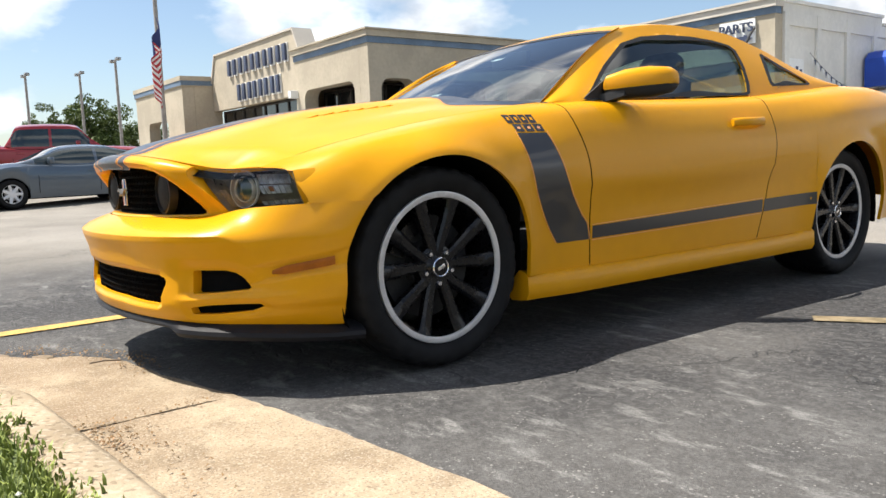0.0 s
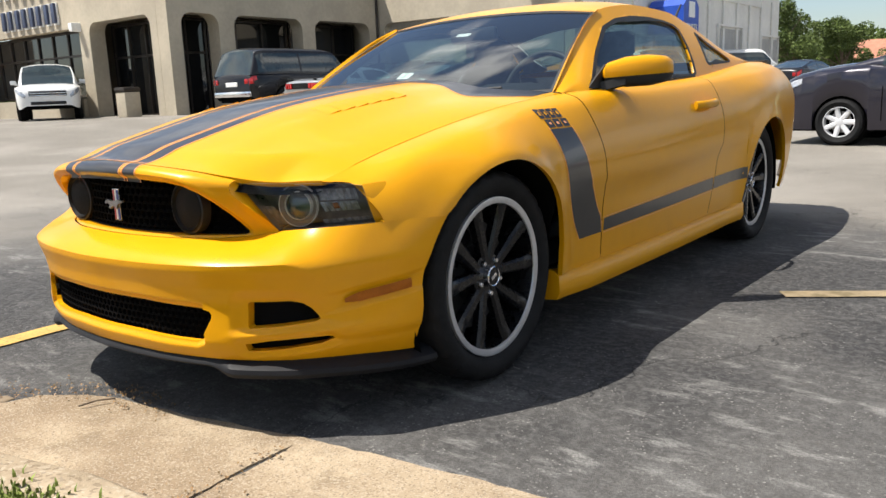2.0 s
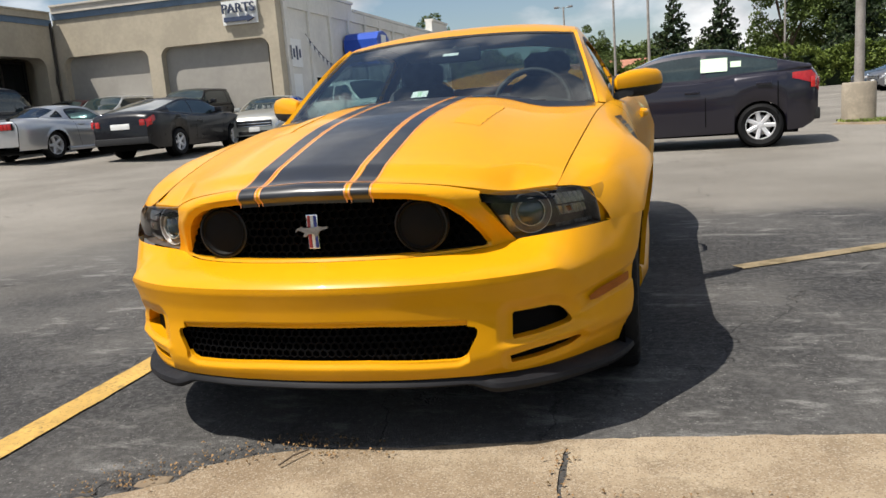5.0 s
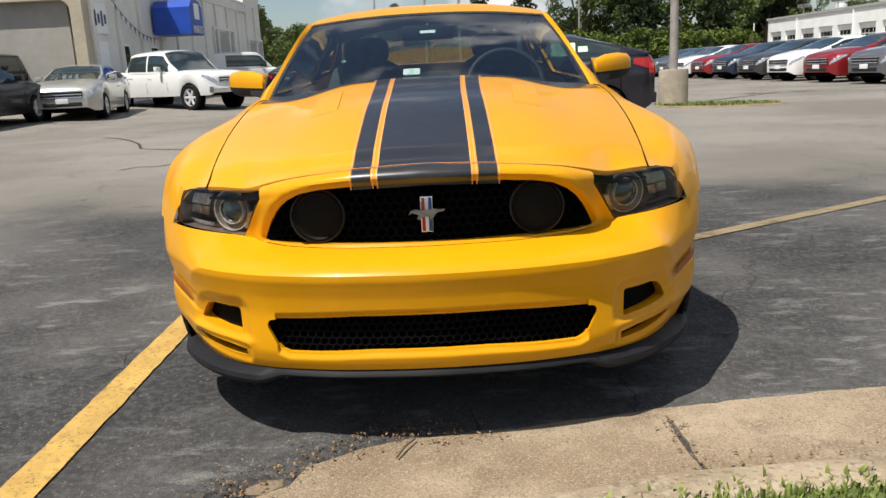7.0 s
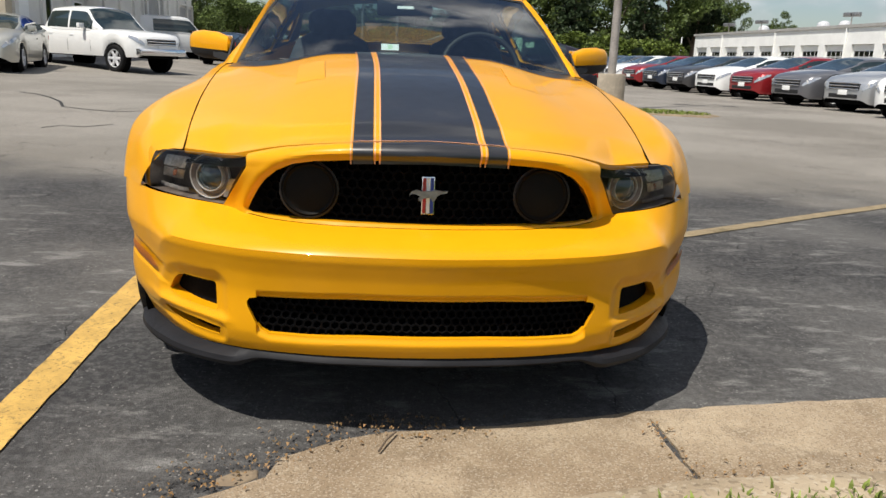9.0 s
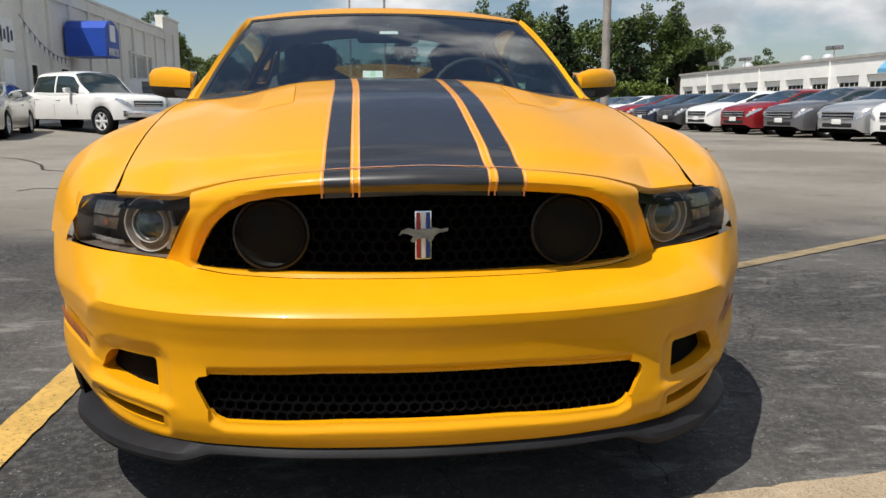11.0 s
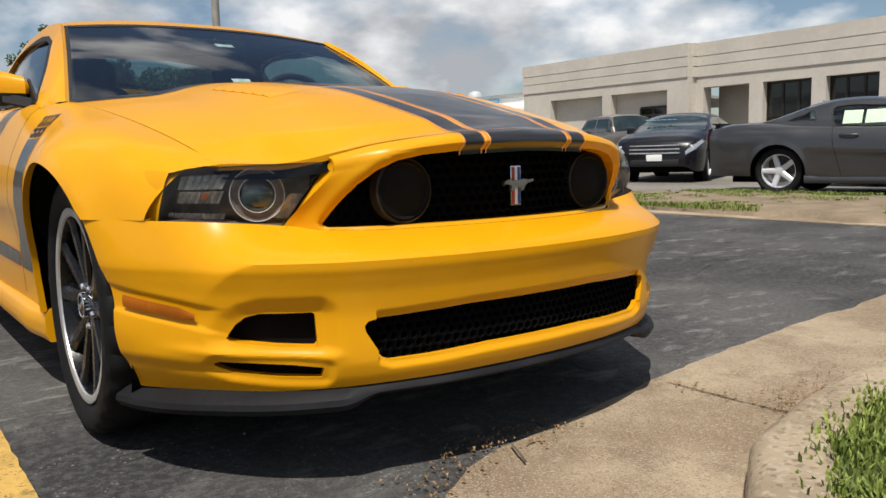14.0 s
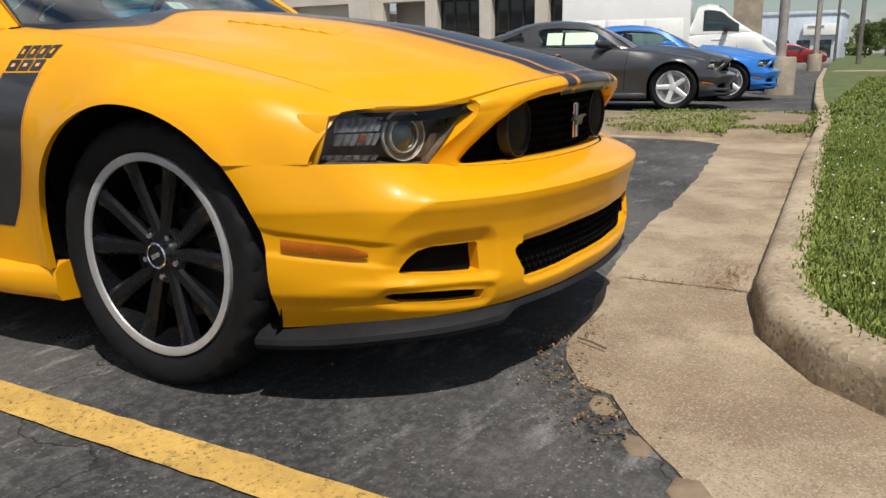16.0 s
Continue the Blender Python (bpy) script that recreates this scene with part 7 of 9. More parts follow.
def grille():
    gy = lambda x: -0.775 + 0.52 * x * x
    bm = bmesh.new()
    honeycomb(bm, -0.45, 0.45, 0.568, 0.73, lambda x: gy(x) + 0.012, 0.0150, lambda x, z: GRILLE_S((abs(x), z)) < -0.004)
    fix(bm)
    g = part("grille", bm, GRILLE_BLACK, hero, "gloss black honeycomb grille", None)
    # flat black sheet stands in for the shade behind the mesh
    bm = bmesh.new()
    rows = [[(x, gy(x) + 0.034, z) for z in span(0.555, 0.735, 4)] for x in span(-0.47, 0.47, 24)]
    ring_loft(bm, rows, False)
    part("grille_back", fix(bm), GAP_SHADE, g, "", None)
    bm = bmesh.new()
    outline = [(x, z) for x, z in GRILLE if x > 0]
    full = outline + [(-x, z) for x, z in reversed(outline)]
    fine = []
    for i in range(len(full)):
        p, q = full[i], full[(i + 1) % len(full)]
        n = max(1, int(math.hypot(q[0] - p[0], q[1] - p[1]) / 0.03))
        fine += [(p[0] + (q[0] - p[0]) * k / n, p[1] + (q[1] - p[1]) * k / n) for k in range(n)]
    inner = [(x * 0.985, 0.645 + (z - 0.645) * 0.95) for x, z in fine]
    ring_loft(bm, [[(x, gy(x) + 0.008 + 0.02 * (abs(x) > 0.42), z) for x, z in fine], [(x, gy(x) + 0.012, z) for x, z in inner], [(x, gy(x) + 0.03, z) for x, z in inner]], True)
    part("grille_frame", fix(bm), GRILLE_BLACK, g, "satin black grille frame", None)
    for s in (1, -1):
        bm = bmesh.new()
        c = (s * 0.297, gy(0.297) - 0.009, 0.640)
        lathe(bm, ((0.070, 0.022), (0.070, -0.004), (0.064, -0.008), (0.058, -0.002), (0.03, -0.006), (0.002, -0.008)), 36, "y", c, True)
        part("lamp_blank", bm, BLANK_GREY, g, "round dark lamp blank", 30)
        bm = bmesh.new()
        lathe(bm, ((0.0745, 0.022), (0.0745, -0.006), (0.0700, -0.008), (0.0690, -0.004)), 36, "y", c, False)
        part("lamp_ring", bm, BLANK_RIM, g, "thin ring round the lamp blank", 30)
    # emblem: three upright bars behind a plain running shape
    y = gy(0) - 0.012
    em = None
    for k, m in enumerate((BADGE_RED, WHITE_PLASTIC, BADGE_BLUE)):
        bm = bmesh.new()
        x = -0.0095 + k * 0.0095
        box(bm, x - 0.0042, x + 0.0042, y, y + 0.012, 0.594, 0.684, 0.001)
        em = part("emblem_bar", bm, m, g, "upright tricolour emblem bar", None)
    bm = bmesh.new()
    box(bm, -0.0165, 0.0165, y + 0.002, y + 0.014, 0.591, 0.687, 0.002)
    part("emblem_frame", bm, CHROME, g, "chrome emblem frame")
    bm = bmesh.new()
    shape = ((-0.048, 0.640), (-0.043, 0.650), (-0.030, 0.655), (-0.018, 0.651), (0.004, 0.652), (0.020, 0.655), (0.034, 0.652), (0.048, 0.654), (0.047, 0.648), (0.030, 0.645), (0.022, 0.640), (0.017, 0.630), (0.010, 0.626), (0.006, 0.635), (-0.010, 0.634), (-0.020, 0.626), (-0.026, 0.630), (-0.020, 0.638), (-0.030, 0.643), (-0.040, 0.645))
    prism(bm, shape, 1, y - 0.009, y - 0.001)
    part("emblem_figure", fix(bm), STEEL, g, "plain chrome emblem shape", None)
    # lower intake mesh
    ly = lambda x: plan_y(abs(x) / 1.05) + 0.052
    bm = bmesh.new()
    honeycomb(bm, -0.44, 0.44, 0.29, 0.39, ly, 0.0130, lambda x, z: INTAKE_S((abs(x), z)) < 0.0)
    fix(bm)
    li = tagged(part("lower_intake", bm, GRILLE_BLACK, hero, "", None), "black honeycomb lower intake", kind="stuff")
    # shade deep in the intake, put in as a black sheet
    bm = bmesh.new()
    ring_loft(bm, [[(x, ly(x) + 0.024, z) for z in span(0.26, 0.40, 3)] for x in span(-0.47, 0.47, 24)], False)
    part("intake_back", fix(bm), GAP_SHADE, li, "", None)
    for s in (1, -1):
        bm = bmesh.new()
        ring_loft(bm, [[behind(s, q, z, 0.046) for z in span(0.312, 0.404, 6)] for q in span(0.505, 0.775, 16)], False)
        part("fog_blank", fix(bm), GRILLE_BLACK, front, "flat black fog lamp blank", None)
        # the slit's inner shade is a black sheet set behind the skin
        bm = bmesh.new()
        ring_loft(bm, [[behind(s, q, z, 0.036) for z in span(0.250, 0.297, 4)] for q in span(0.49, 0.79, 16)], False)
        part("slit_insert", fix(bm), GAP_SHADE, front, "black sheet standing in for the shade inside the slit", None)
        # side marker lens
        bm = bmesh.new()
        rows = []
        for y in span(-0.575, -0.405, 14):
            lo, hi = 0.7, 1.1
            for _ in range(22):
                m = (lo + hi) / 2
                lo, hi = (m, hi) if plan_y(m) < y - 0.004 else (lo, m)
            zc = 0.400 + 0.17 * (y + 0.485)
            h = 0.0135 * min(1.0, (y + 0.60) / 0.06)
            row = []
            for k in span(-1, 1, 4):
                x, yy, z = skin(lo, zc + h * k)
                nx, ny = plan_normal(lo)
                d = -0.0022 - 0.002 * (1 - k * k)
                row.append((s * (x + arch_lip(lo, z) - nx * d), yy - ny * d, z))
            rows.append(row)
        ring_loft(bm, rows, False)
        part("side_marker", fix(bm), AMBER, front, "narrow amber side marker", 60)


grille()


def splitter():
    bm = bmesh.new()
    ss = span(0, 1, 60)
    rows = []
    for s in ss:
        k = s * 1.0
        nx, ny = plan_normal(k)
        wide = 0.016 + 0.020 * smooth01(0.42, 0.50, s) + 0.018 * smooth01(0.7, 0.95, s)
        deep = 0.026 + 0.022 * smooth01(0.40, 0.48, s)
        zt = bump_low(k) + 0.001
        base_in = bump_in(zt) + 0.012
        px, py = plan_x(k), plan_y(k)

        def at(d, z):
            return (max(0.0, px - nx * d), py - ny * d, z)

        rows.append([at(base_in + 0.05, zt + 0.004), at(base_in - 0.004, zt), at(base_in - wide, zt - deep * 0.45), at(base_in - wide - 0.003, zt - deep * 0.72), at(base_in - wide + 0.006, zt - deep), at(base_in + 0.12, zt - deep * 0.8)])
    ring_loft(bm, rows, False)
    mirrored(bm)
    fix(bm)
    part("front_splitter", bm, SPLITTER, hero, "charcoal plastic chin splitter", 40)


splitter()


def headlight(s):
    """Clear lens over a dark bucket with a ringed projector and ribbed reflectors."""
    A, B = Vector((0.530, -0.612, 0.572)), Vector((0.760, -0.465, 0.589))
    C, D = Vector((0.736, -0.485, 0.700)), Vector((0.452, -0.676, 0.709))

    def patch_at(u, v, inset=0.0):
        p = (A * (1 - u) + B * u) * (1 - v) + (D * (1 - u) + C * u) * v
        out = Vector((0.52, -0.85, 0.05)).normalized()
        b = 0.030 * math.sin(math.pi * min(1, max(0, u))) * (0.7 + 0.3 * math.sin(math.pi * v))
        e = 0.010 * math.sin(math.pi * v)
        q = p + out * (b + e - inset)
        # rounded upper outer corner
        return Vector((s * q.x, q.y, q.z - 0.007 * smooth01(0.86, 1.0, u) * smooth01(0.8, 1.0, v)))

    bm = bmesh.new()
    ring_loft(bm, [[patch_at(u, v) for v in span(0, 1, 12)] for u in span(0, 1, 24)], False)
    g = part("headlight", fix(bm), GLASS_CLEAR, hero, "clear headlight with a dark bezel", 60)
    g.visible_shadow = False
    bm = bmesh.new()
    edge = [(u, 0) for u in span(0, 1, 24)] + [(1, v) for v in span(0, 1, 10)] + [(u, 1) for u in reversed(span(0, 1, 24))] + [(0, v) for v in reversed(span(0, 1, 10))]
    ring_loft(bm, [[patch_at(u, v, 0.0) for u, v in edge], [patch_at(u, v, 0.006) for u, v in edge], [patch_at(0.5 + (u - 0.5) * 0.94, 0.5 + (v - 0.5) * 0.88, 0.085) for u, v in edge]], True)
    ring_loft(bm, [[patch_at(u, v, 0.085) for v in span(0.06, 0.94, 8)] for u in span(0.03, 0.97, 16)], False)
    part("bucket", fix(bm), BUCKET, g, "dark grey headlight bucket", 60)
    c = patch_at(0.345, 0.49, 0.048)
    fwd = Vector((s * 0.36, -0.93, 0.0)).normalized()
    m = Matrix.Translation(c) @ fwd.to_track_quat("-Y", "Z").to_matrix().to_4x4()

    def ring_part(name, prof, material, label):
        b = bmesh.new()
        lathe(b, prof, 32, "y", (0, 0, 0), False)
        bmesh.ops.transform(b, matrix=m, verts=b.verts)
        part(name, b, material, g, label, 40)

    ring_part("halo_ring", ((0.0595, 0.010), (0.0605, 0.0), (0.0598, -0.002), (0.0588, -0.002), (0.0582, 0.001)), REFLECTOR, "thin chrome ring")
    ring_part("reflector_bowl", ((0.0582, 0.001), (0.050, 0.012), (0.041, 0.012)), BUCKET, "")
    ring_part("inner_ring", ((0.041, 0.014), (0.0405, -0.001), (0.0398, -0.003), (0.0388, -0.003), (0.0382, 0.0)), REFLECTOR, "thin inner chrome ring")
    ring_part("projector", ((0.0382, 0.004), (0.029, -0.002), (0.014, -0.008), (0.001, -0.010)), DARK_GLASS, "dark projector lens")
    for k, (u0, u1, v0, v1) in enumerate(((0.60, 0.92, 0.60, 0.86), (0.58, 0.90, 0.34, 0.56), (0.50, 0.95, 0.06, 0.16))):
        b = bmesh.new()
        rows = []
        for i, u in enumerate(span(u0, u1, 12)):
            rows.append([patch_at(u, v, 0.030 + 0.008 * (i % 2)) for v in span(v0, v1, 4)])
        ring_loft(b, rows, False)
        part("reflector", fix(b), LAMP_RIB, g, "ribbed dull reflector", None)
    b = bmesh.new()
    ring_loft(b, [[patch_at(u, v, 0.028) for v in span(0.40, 0.54, 3)] for u in span(0.68, 0.73, 3)], False)
    part("turn_bulb", fix(b), AMBER_DIM, g, "amber bulb cover", None)
    b = bmesh.new()
    ring_loft(b, [[patch_at(u, v, 0.034) for v in span(0.1, 0.5, 3)] for u in span(0.02, 0.12, 3)], False)
    part("inner_reflector", fix(b), LAMP_RIB, g, "", None)
    b = bmesh.new()
    rows = []
    for v in span(-0.02, 1.02, 8):
        p = patch_at(1.0, v, 0.006)
        rows.append([p, p + Vector((s * 0.012, 0.012, 0.002)), p + Vector((s * 0.034, 0.060, 0.004))])
    ring_loft(b, rows, False)
    part("fender_return", fix(b), YELLOW, hero, "yellow return behind the headlight", 60)
    # painted return between the nose and the inner end of the lamp
    b = bmesh.new()
    rows = []
    for v in span(0, 1, 14):
        p = NOSE(1.0, v)
        q = patch_at(-0.01, min(1.0, v * 1.02), 0.012)
        p = Vector((s * p[0], p[1], p[2]))
        rows.append([p, p.lerp(q, 0.5) + Vector((0, -0.004, 0)), q])
    ring_loft(b, rows, False)
    part("nose_return", fix(b), YELLOW, hero, "yellow return beside the headlight", 60)


for s in (1, -1):
    headlight(s)


def hero_mirror(s):
    c = Vector((s * 0.876, 1.030, 0.988))
    g = None

    def shell(profile_z, material, name, parent, label, zlo, zhi):
        bm = bmesh.new()
        rings = []
        n = 22
        # lofted from the inner to the outer end
        for k, (dx, hy, hz) in enumerate(((-0.108, 0.030, 0.024), (-0.095, 0.048, 0.044), (-0.04, 0.060, 0.060), (0.03, 0.060, 0.062), (0.082, 0.050, 0.052), (0.100, 0.036, 0.036), (0.106, 0.014, 0.014))):
            ring = []
            for i in range(n):
                a = 2 * math.pi * i / n
                yy = hy * math.copysign(abs(math.cos(a)) ** 0.75, math.cos(a))
                zz = hz * math.copysign(abs(math.sin(a)) ** 0.72, math.sin(a))
                zz = min(max(zz, zlo), zhi)
                ring.append((c.x + s * dx, c.y + yy + 0.075 * dx / 0.1, c.z + zz + 0.006 * dx / 0.1))
            rings.append(ring)
        ring_loft(bm, rings, True, True, True)
        bmesh.ops.remove_doubles(bm, verts=bm.verts, dist=1e-4)
        return part(name, fix(bm), material, parent, label, 40)

    g = shell(None, YELLOW, "mirror_housing", hero, "yellow door mirror", -0.018, 0.07)
    shell(None, BLACK_PLASTIC, "mirror_base", g, "black lower mirror shell", -0.07, -0.0185)
    bm = bmesh.new()
    rings = [[(s * x, y + dy, z + dz) for dy, dz in ((-0.035, -0.018), (0.035, -0.018), (0.045, 0.016), (-0.03, 0.016))] for x, y, z in ((0.745, 0.925, 0.930), (0.79, 0.945, 0.938), (0.85, 0.985, 0.955))]
    ring_loft(bm, rings, True, True, True)
    part("mirror_arm", fix(bm), BLACK_PLASTIC, g, "black mirror arm", 30)
    bm = bmesh.new()
    box(bm, -0.08, 0.08, 0.058, 0.064, -0.04, 0.045, 0.003, m=Matrix.Translation(c) @ pose(0, 0, 0, 0, 0, s * 36))
    part("mirror_glass", bm, CHROME, g, "mirror glass")
    # triangular black sail at the foot of the pillar
    bm = bmesh.new()
    prism(bm, ((0.800, 0.928), (0.99, 0.940), (0.95, 1.02)), 0, s * 0.762 - 0.004, s * 0.762 + 0.004)
    part("mirror_sail", fix(bm), BLACK_PLASTIC, g, "", None)


for s in (1, -1):
    hero_mirror(s)


def hero_wheel(s, y, width):
    """Ten slim black spokes in pairs, a bright rim edge, a drilled disc behind."""
    r, R, cx = AXR, 0.257, s * (0.727 if y < 1 else 0.742)
    g = None
    bm = bmesh.new()
    w = width / 2
    seg = 120
    prof = ((R - 0.004, 0.80), (0.272, 0.93), (0.296, 1.0), (0.320, 0.985), (0.333, 0.93), (0.339, 0.84), (0.342, 0.70), (0.343, 0.5))
    full = [(rr, -d) for rr, d in prof] + [(0.343, -0.2), (0.336, -0.19), (0.336, -0.15), (0.343, -0.14), (0.343, 0.14), (0.336, 0.15), (0.336, 0.19), (0.343, 0.2)] + [(rr, d) for rr, d in reversed(prof)]
    rings = []
    for rr, d in full:
        ring = []
        for i in range(seg):
            a = 2 * math.pi * i / seg
            cut = 0.006 if (i % 4 == 0 and 0.69 < abs(d) < 0.95 and rr > 0.33) else 0.0
            ring.append((cx + d * w, y + (rr - cut) * math.cos(a), r + (rr - cut) * math.sin(a)))
        rings.append(ring)
    ring_loft(bm, rings, True)
    fix(bm)
    tyre = part("tyre", bm, RUBBER, hero, "black low-profile tyre", 30)
    f = s * 0.118
    bm = bmesh.new()
    lathe(bm, ((0.2585, f * 0.93), (0.2585, f * 1.02), (0.254, f * 1.03), (0.2385, f * 1.00), (0.2365, f * 0.95)), 72, "x", (cx, y, r), False)
    part("rim_edge", bm, MACHINED, tyre, "bright machined rim edge", 30)
    bm = bmesh.new()
    lathe(bm, ((0.2368, f * 0.96), (0.226, f * 0.60), (0.218, -f * 0.2), (0.214, -f * 0.9)), 72, "x", (cx, y, r), False)
    rim = part("rim", bm, BLACK_GLOSS, tyre, "gloss black rim barrel", 30)
    bm = bmesh.new()
    prof = ((0.035, 0.78, 0.019), (0.075, 0.80, 0.0185), (0.13, 0.84, 0.0205), (0.18, 0.88, 0.0235), (0.215, 0.91, 0.0255), (0.238, 0.95, 0.030))
    for k in range(5):
        for dk in (-0.30, 0.30):
            a0 = 2 * math.pi * k / 5 + math.pi / 2
            rows = []
            for q, d, hw in prof:
                a = a0 + dk * min(1.0, 0.55 + 0.45 * q / 0.16)
                c, sn = math.cos(a), math.sin(a)
                sec = []
                for t, dd in ((-1.0, -0.030), (-0.95, -0.008), (-0.55, 0.0), (0.55, 0.0), (0.95, -0.008), (1.0, -0.030)):
                    sec.append((cx + f * d + s * dd, y + c * q - sn * hw * t, r + sn * q + c * hw * t))
                rows.append(sec)
            ring_loft(bm, rows, False)
    fix(bm)
    part("spokes", bm, BLACK_GLOSS, tyre, "ten slim gloss black spokes", 35)
    bm = bmesh.new()
    lathe(bm, ((0.080, f * 0.40), (0.076, f * 0.72), (0.062, f * 0.76), (0.036, f * 0.77)), 36, "x", (cx, y, r), True)
    part("hub", bm, BLACK_GLOSS, tyre, "", 30)
    bm = bmesh.new()
    lathe(bm, ((0.034, f * 0.72), (0.034, f * 0.93), (0.031, f * 0.95), (0.0285, f * 0.935)), 32, "x", (cx, y, r), False)
    part("cap_ring", bm, CHROME, tyre, "chrome ring round the hub cap", 30)
    bm = bmesh.new()
    lathe(bm, ((0.029, f * 0.80), (0.028, f * 0.92), (0.001, f * 0.93)), 28, "x", (cx, y, r), False)
    cap = part("hub_cap", bm, BLACK_GLOSS, tyre, "", 30)
    bm = bmesh.new()
    box(bm, -0.0015, 0.0015, -0.016, 0.016, -0.006, 0.006, 0.001, m=Matrix.Translation((cx + f * 0.938, y, r)) @ pose(0, 0, 0, 25 * s, 0, 0))
    part("cap_mark", bm, CHROME, tyre, "small chrome cap mark")
    for k in range(5):
        a = 2 * math.pi * k / 5 + math.pi / 2 + math.pi / 5
        bm = bmesh.new()
        lathe(bm, ((0.0105, f * 0.60), (0.0105, f * 0.80), (0.007, f * 0.86), (0.001, f * 0.86)), 6, "x", (cx, y + 0.057 * math.cos(a), r + 0.057 * math.sin(a)), False)
        part("lug_nut", bm, CHROME, tyre, "chrome lug nut", 30)
    bm = bmesh.new()
    lathe(bm, ((0.178, 0.0), (0.178, s * 0.026), (0.095, s * 0.026), (0.085, s * 0.05), (0.05, s * 0.05)), 48, "x", (cx + s * 0.0, y, r), True)
    part("brake_disc", bm, DISC_IRON, tyre, "grey steel brake disc", 30)
    bm = bmesh.new()
    rows = []
    for a in span(0.35, 1.25, 8):
        rows.append([(cx + s * dx, y + q * math.cos(math.pi - a), r + q * math.sin(math.pi - a)) for q, dx in ((0.115, 0.01), (0.125, 0.052), (0.178, 0.052), (0.188, 0.01))])
    ring_loft(bm, rows, False)
    for rr in (rows[0], rows[-1]):
        bm.faces.new([bm.verts.new(p) for p in rr])
    part("brake_caliper", fix(bm), BLACK_GLOSS, tyre, "black brake caliper", 30)


for s in (1, -1):
    hero_wheel(s, 0.0, 0.262)
    hero_wheel(s, 2.72, 0.285)


def interior():
    bm = bmesh.new()
    box(bm, -0.68, 0.68, 0.55, 2.95, 0.24, 0.34)
    for s in (1, -1):
        box(bm, s * 0.715 - 0.02, s * 0.715 + 0.02, 0.75, 2.9, 0.30, 0.90)
    box(bm, -0.66, 0.66, 2.55, 3.0, 0.90, 1.0)
    part("cabin_tub", bm, SEAT_CLOTH, hero, "charcoal cabin lining", None)
    bm = bmesh.new()
    rows = []
    for x in span(-0.69, 0.69, 24):
        rows.append([(x, y, z + (0.035 * smooth01(0.22, 0.12, abs(x - 0.36)) if y > 0.7 else 0)) for y, z in ((0.52, 0.885), (0.70, 0.915), (0.88, 0.925), (0.98, 0.90), (1.0, 0.80), (0.96, 0.6))])
    ring_loft(bm, rows, False)
    part("dashboard", fix(bm), BLACK_PLASTIC, hero, "black dashboard", 50)
    bm = bmesh.new()
    n, rings = 28, []
    for i in range(n + 1):
        a = 2 * math.pi * i / n
        c = Vector((0.37, 1.10, 0.92)) + Vector((math.cos(a), math.sin(a) * 0.38, math.sin(a) * 0.92)) * 0.185
        rings.append(c)
    tube(bm, rings, 0.015, 8)
    tube(bm, [(0.37 - 0.18, 1.10, 0.92), (0.37 + 0.18, 1.10, 0.92)], 0.022, 8)
    part("steering_wheel", bm, BLACK_PLASTIC, hero, "black steering wheel", 50)

    def seat(x):
        bm = bmesh.new()
        rings = []
        for y, z, w, d in ((1.52, 0.50, 0.25, 0.10), (1.62, 0.70, 0.26, 0.10), (1.72, 0.90, 0.24, 0.085), (1.80, 1.04, 0.19, 0.065), (1.82, 1.08, 0.12, 0.04)):
            rings.append([(x + w * math.copysign(abs(math.cos(a)) ** 0.6, math.cos(a)), y + d * math.sin(a), z + 0.2 * d * math.sin(a)) for a in span(0, 2 * math.pi * 15 / 16, 15)])
        ring_loft(bm, rings, True, True, True)
        rings = []
        for z, w, d in ((1.06, 0.10, 0.04), (1.10, 0.13, 0.055), (1.17, 0.13, 0.055), (1.205, 0.09, 0.03)):
            rings.append([(x + w * math.cos(a), 1.83 + d * math.sin(a), z) for a in span(0, 2 * math.pi * 15 / 16, 15)])
        ring_loft(bm, rings, True, True, True)
        box(bm, x - 0.25, x + 0.25, 1.05, 1.60, 0.36, 0.54, 0.05)
        part("front_seat", fix(bm), SEAT_CLOTH, hero, "charcoal bucket seat with head restraint", 50)

    seat(0.37)
    seat(-0.37)
    bm = bmesh.new()
    box(bm, -0.60, 0.60, 2.25, 2.62, 0.40, 0.60, 0.06)
    box(bm, -0.60, 0.60, 2.55, 2.72, 0.55, 1.0, 0.06)
    part("rear_seat", bm, SEAT_CLOTH, hero, "charcoal rear bench", 50)
    bm = bmesh.new()
    box(bm, -0.13, 0.13, 1.10, 1.135, 1.155, 1.225, 0.015)
    tube(bm, [(0, 1.12, 1.20), (0, 1.14, 1.228)], 0.012, 6)
    part("rear_view_mirror", bm, BLACK_PLASTIC, hero, "black interior mirror", 40)
    bm = bmesh.new()
    ring_loft(bm, [[(u * rail_x(y) * 0.98, y, rail_z(y) + (roof_zc(y) - rail_z(y)) * (1 - abs(u) ** 2.6) - 0.022) for y in span(1.26, 2.41, 12)] for u in span(-1, 1, 16)], False)
    part("headliner", fix(bm), GARAGE_GREY, hero, "pale grey headliner", 60)


interior()


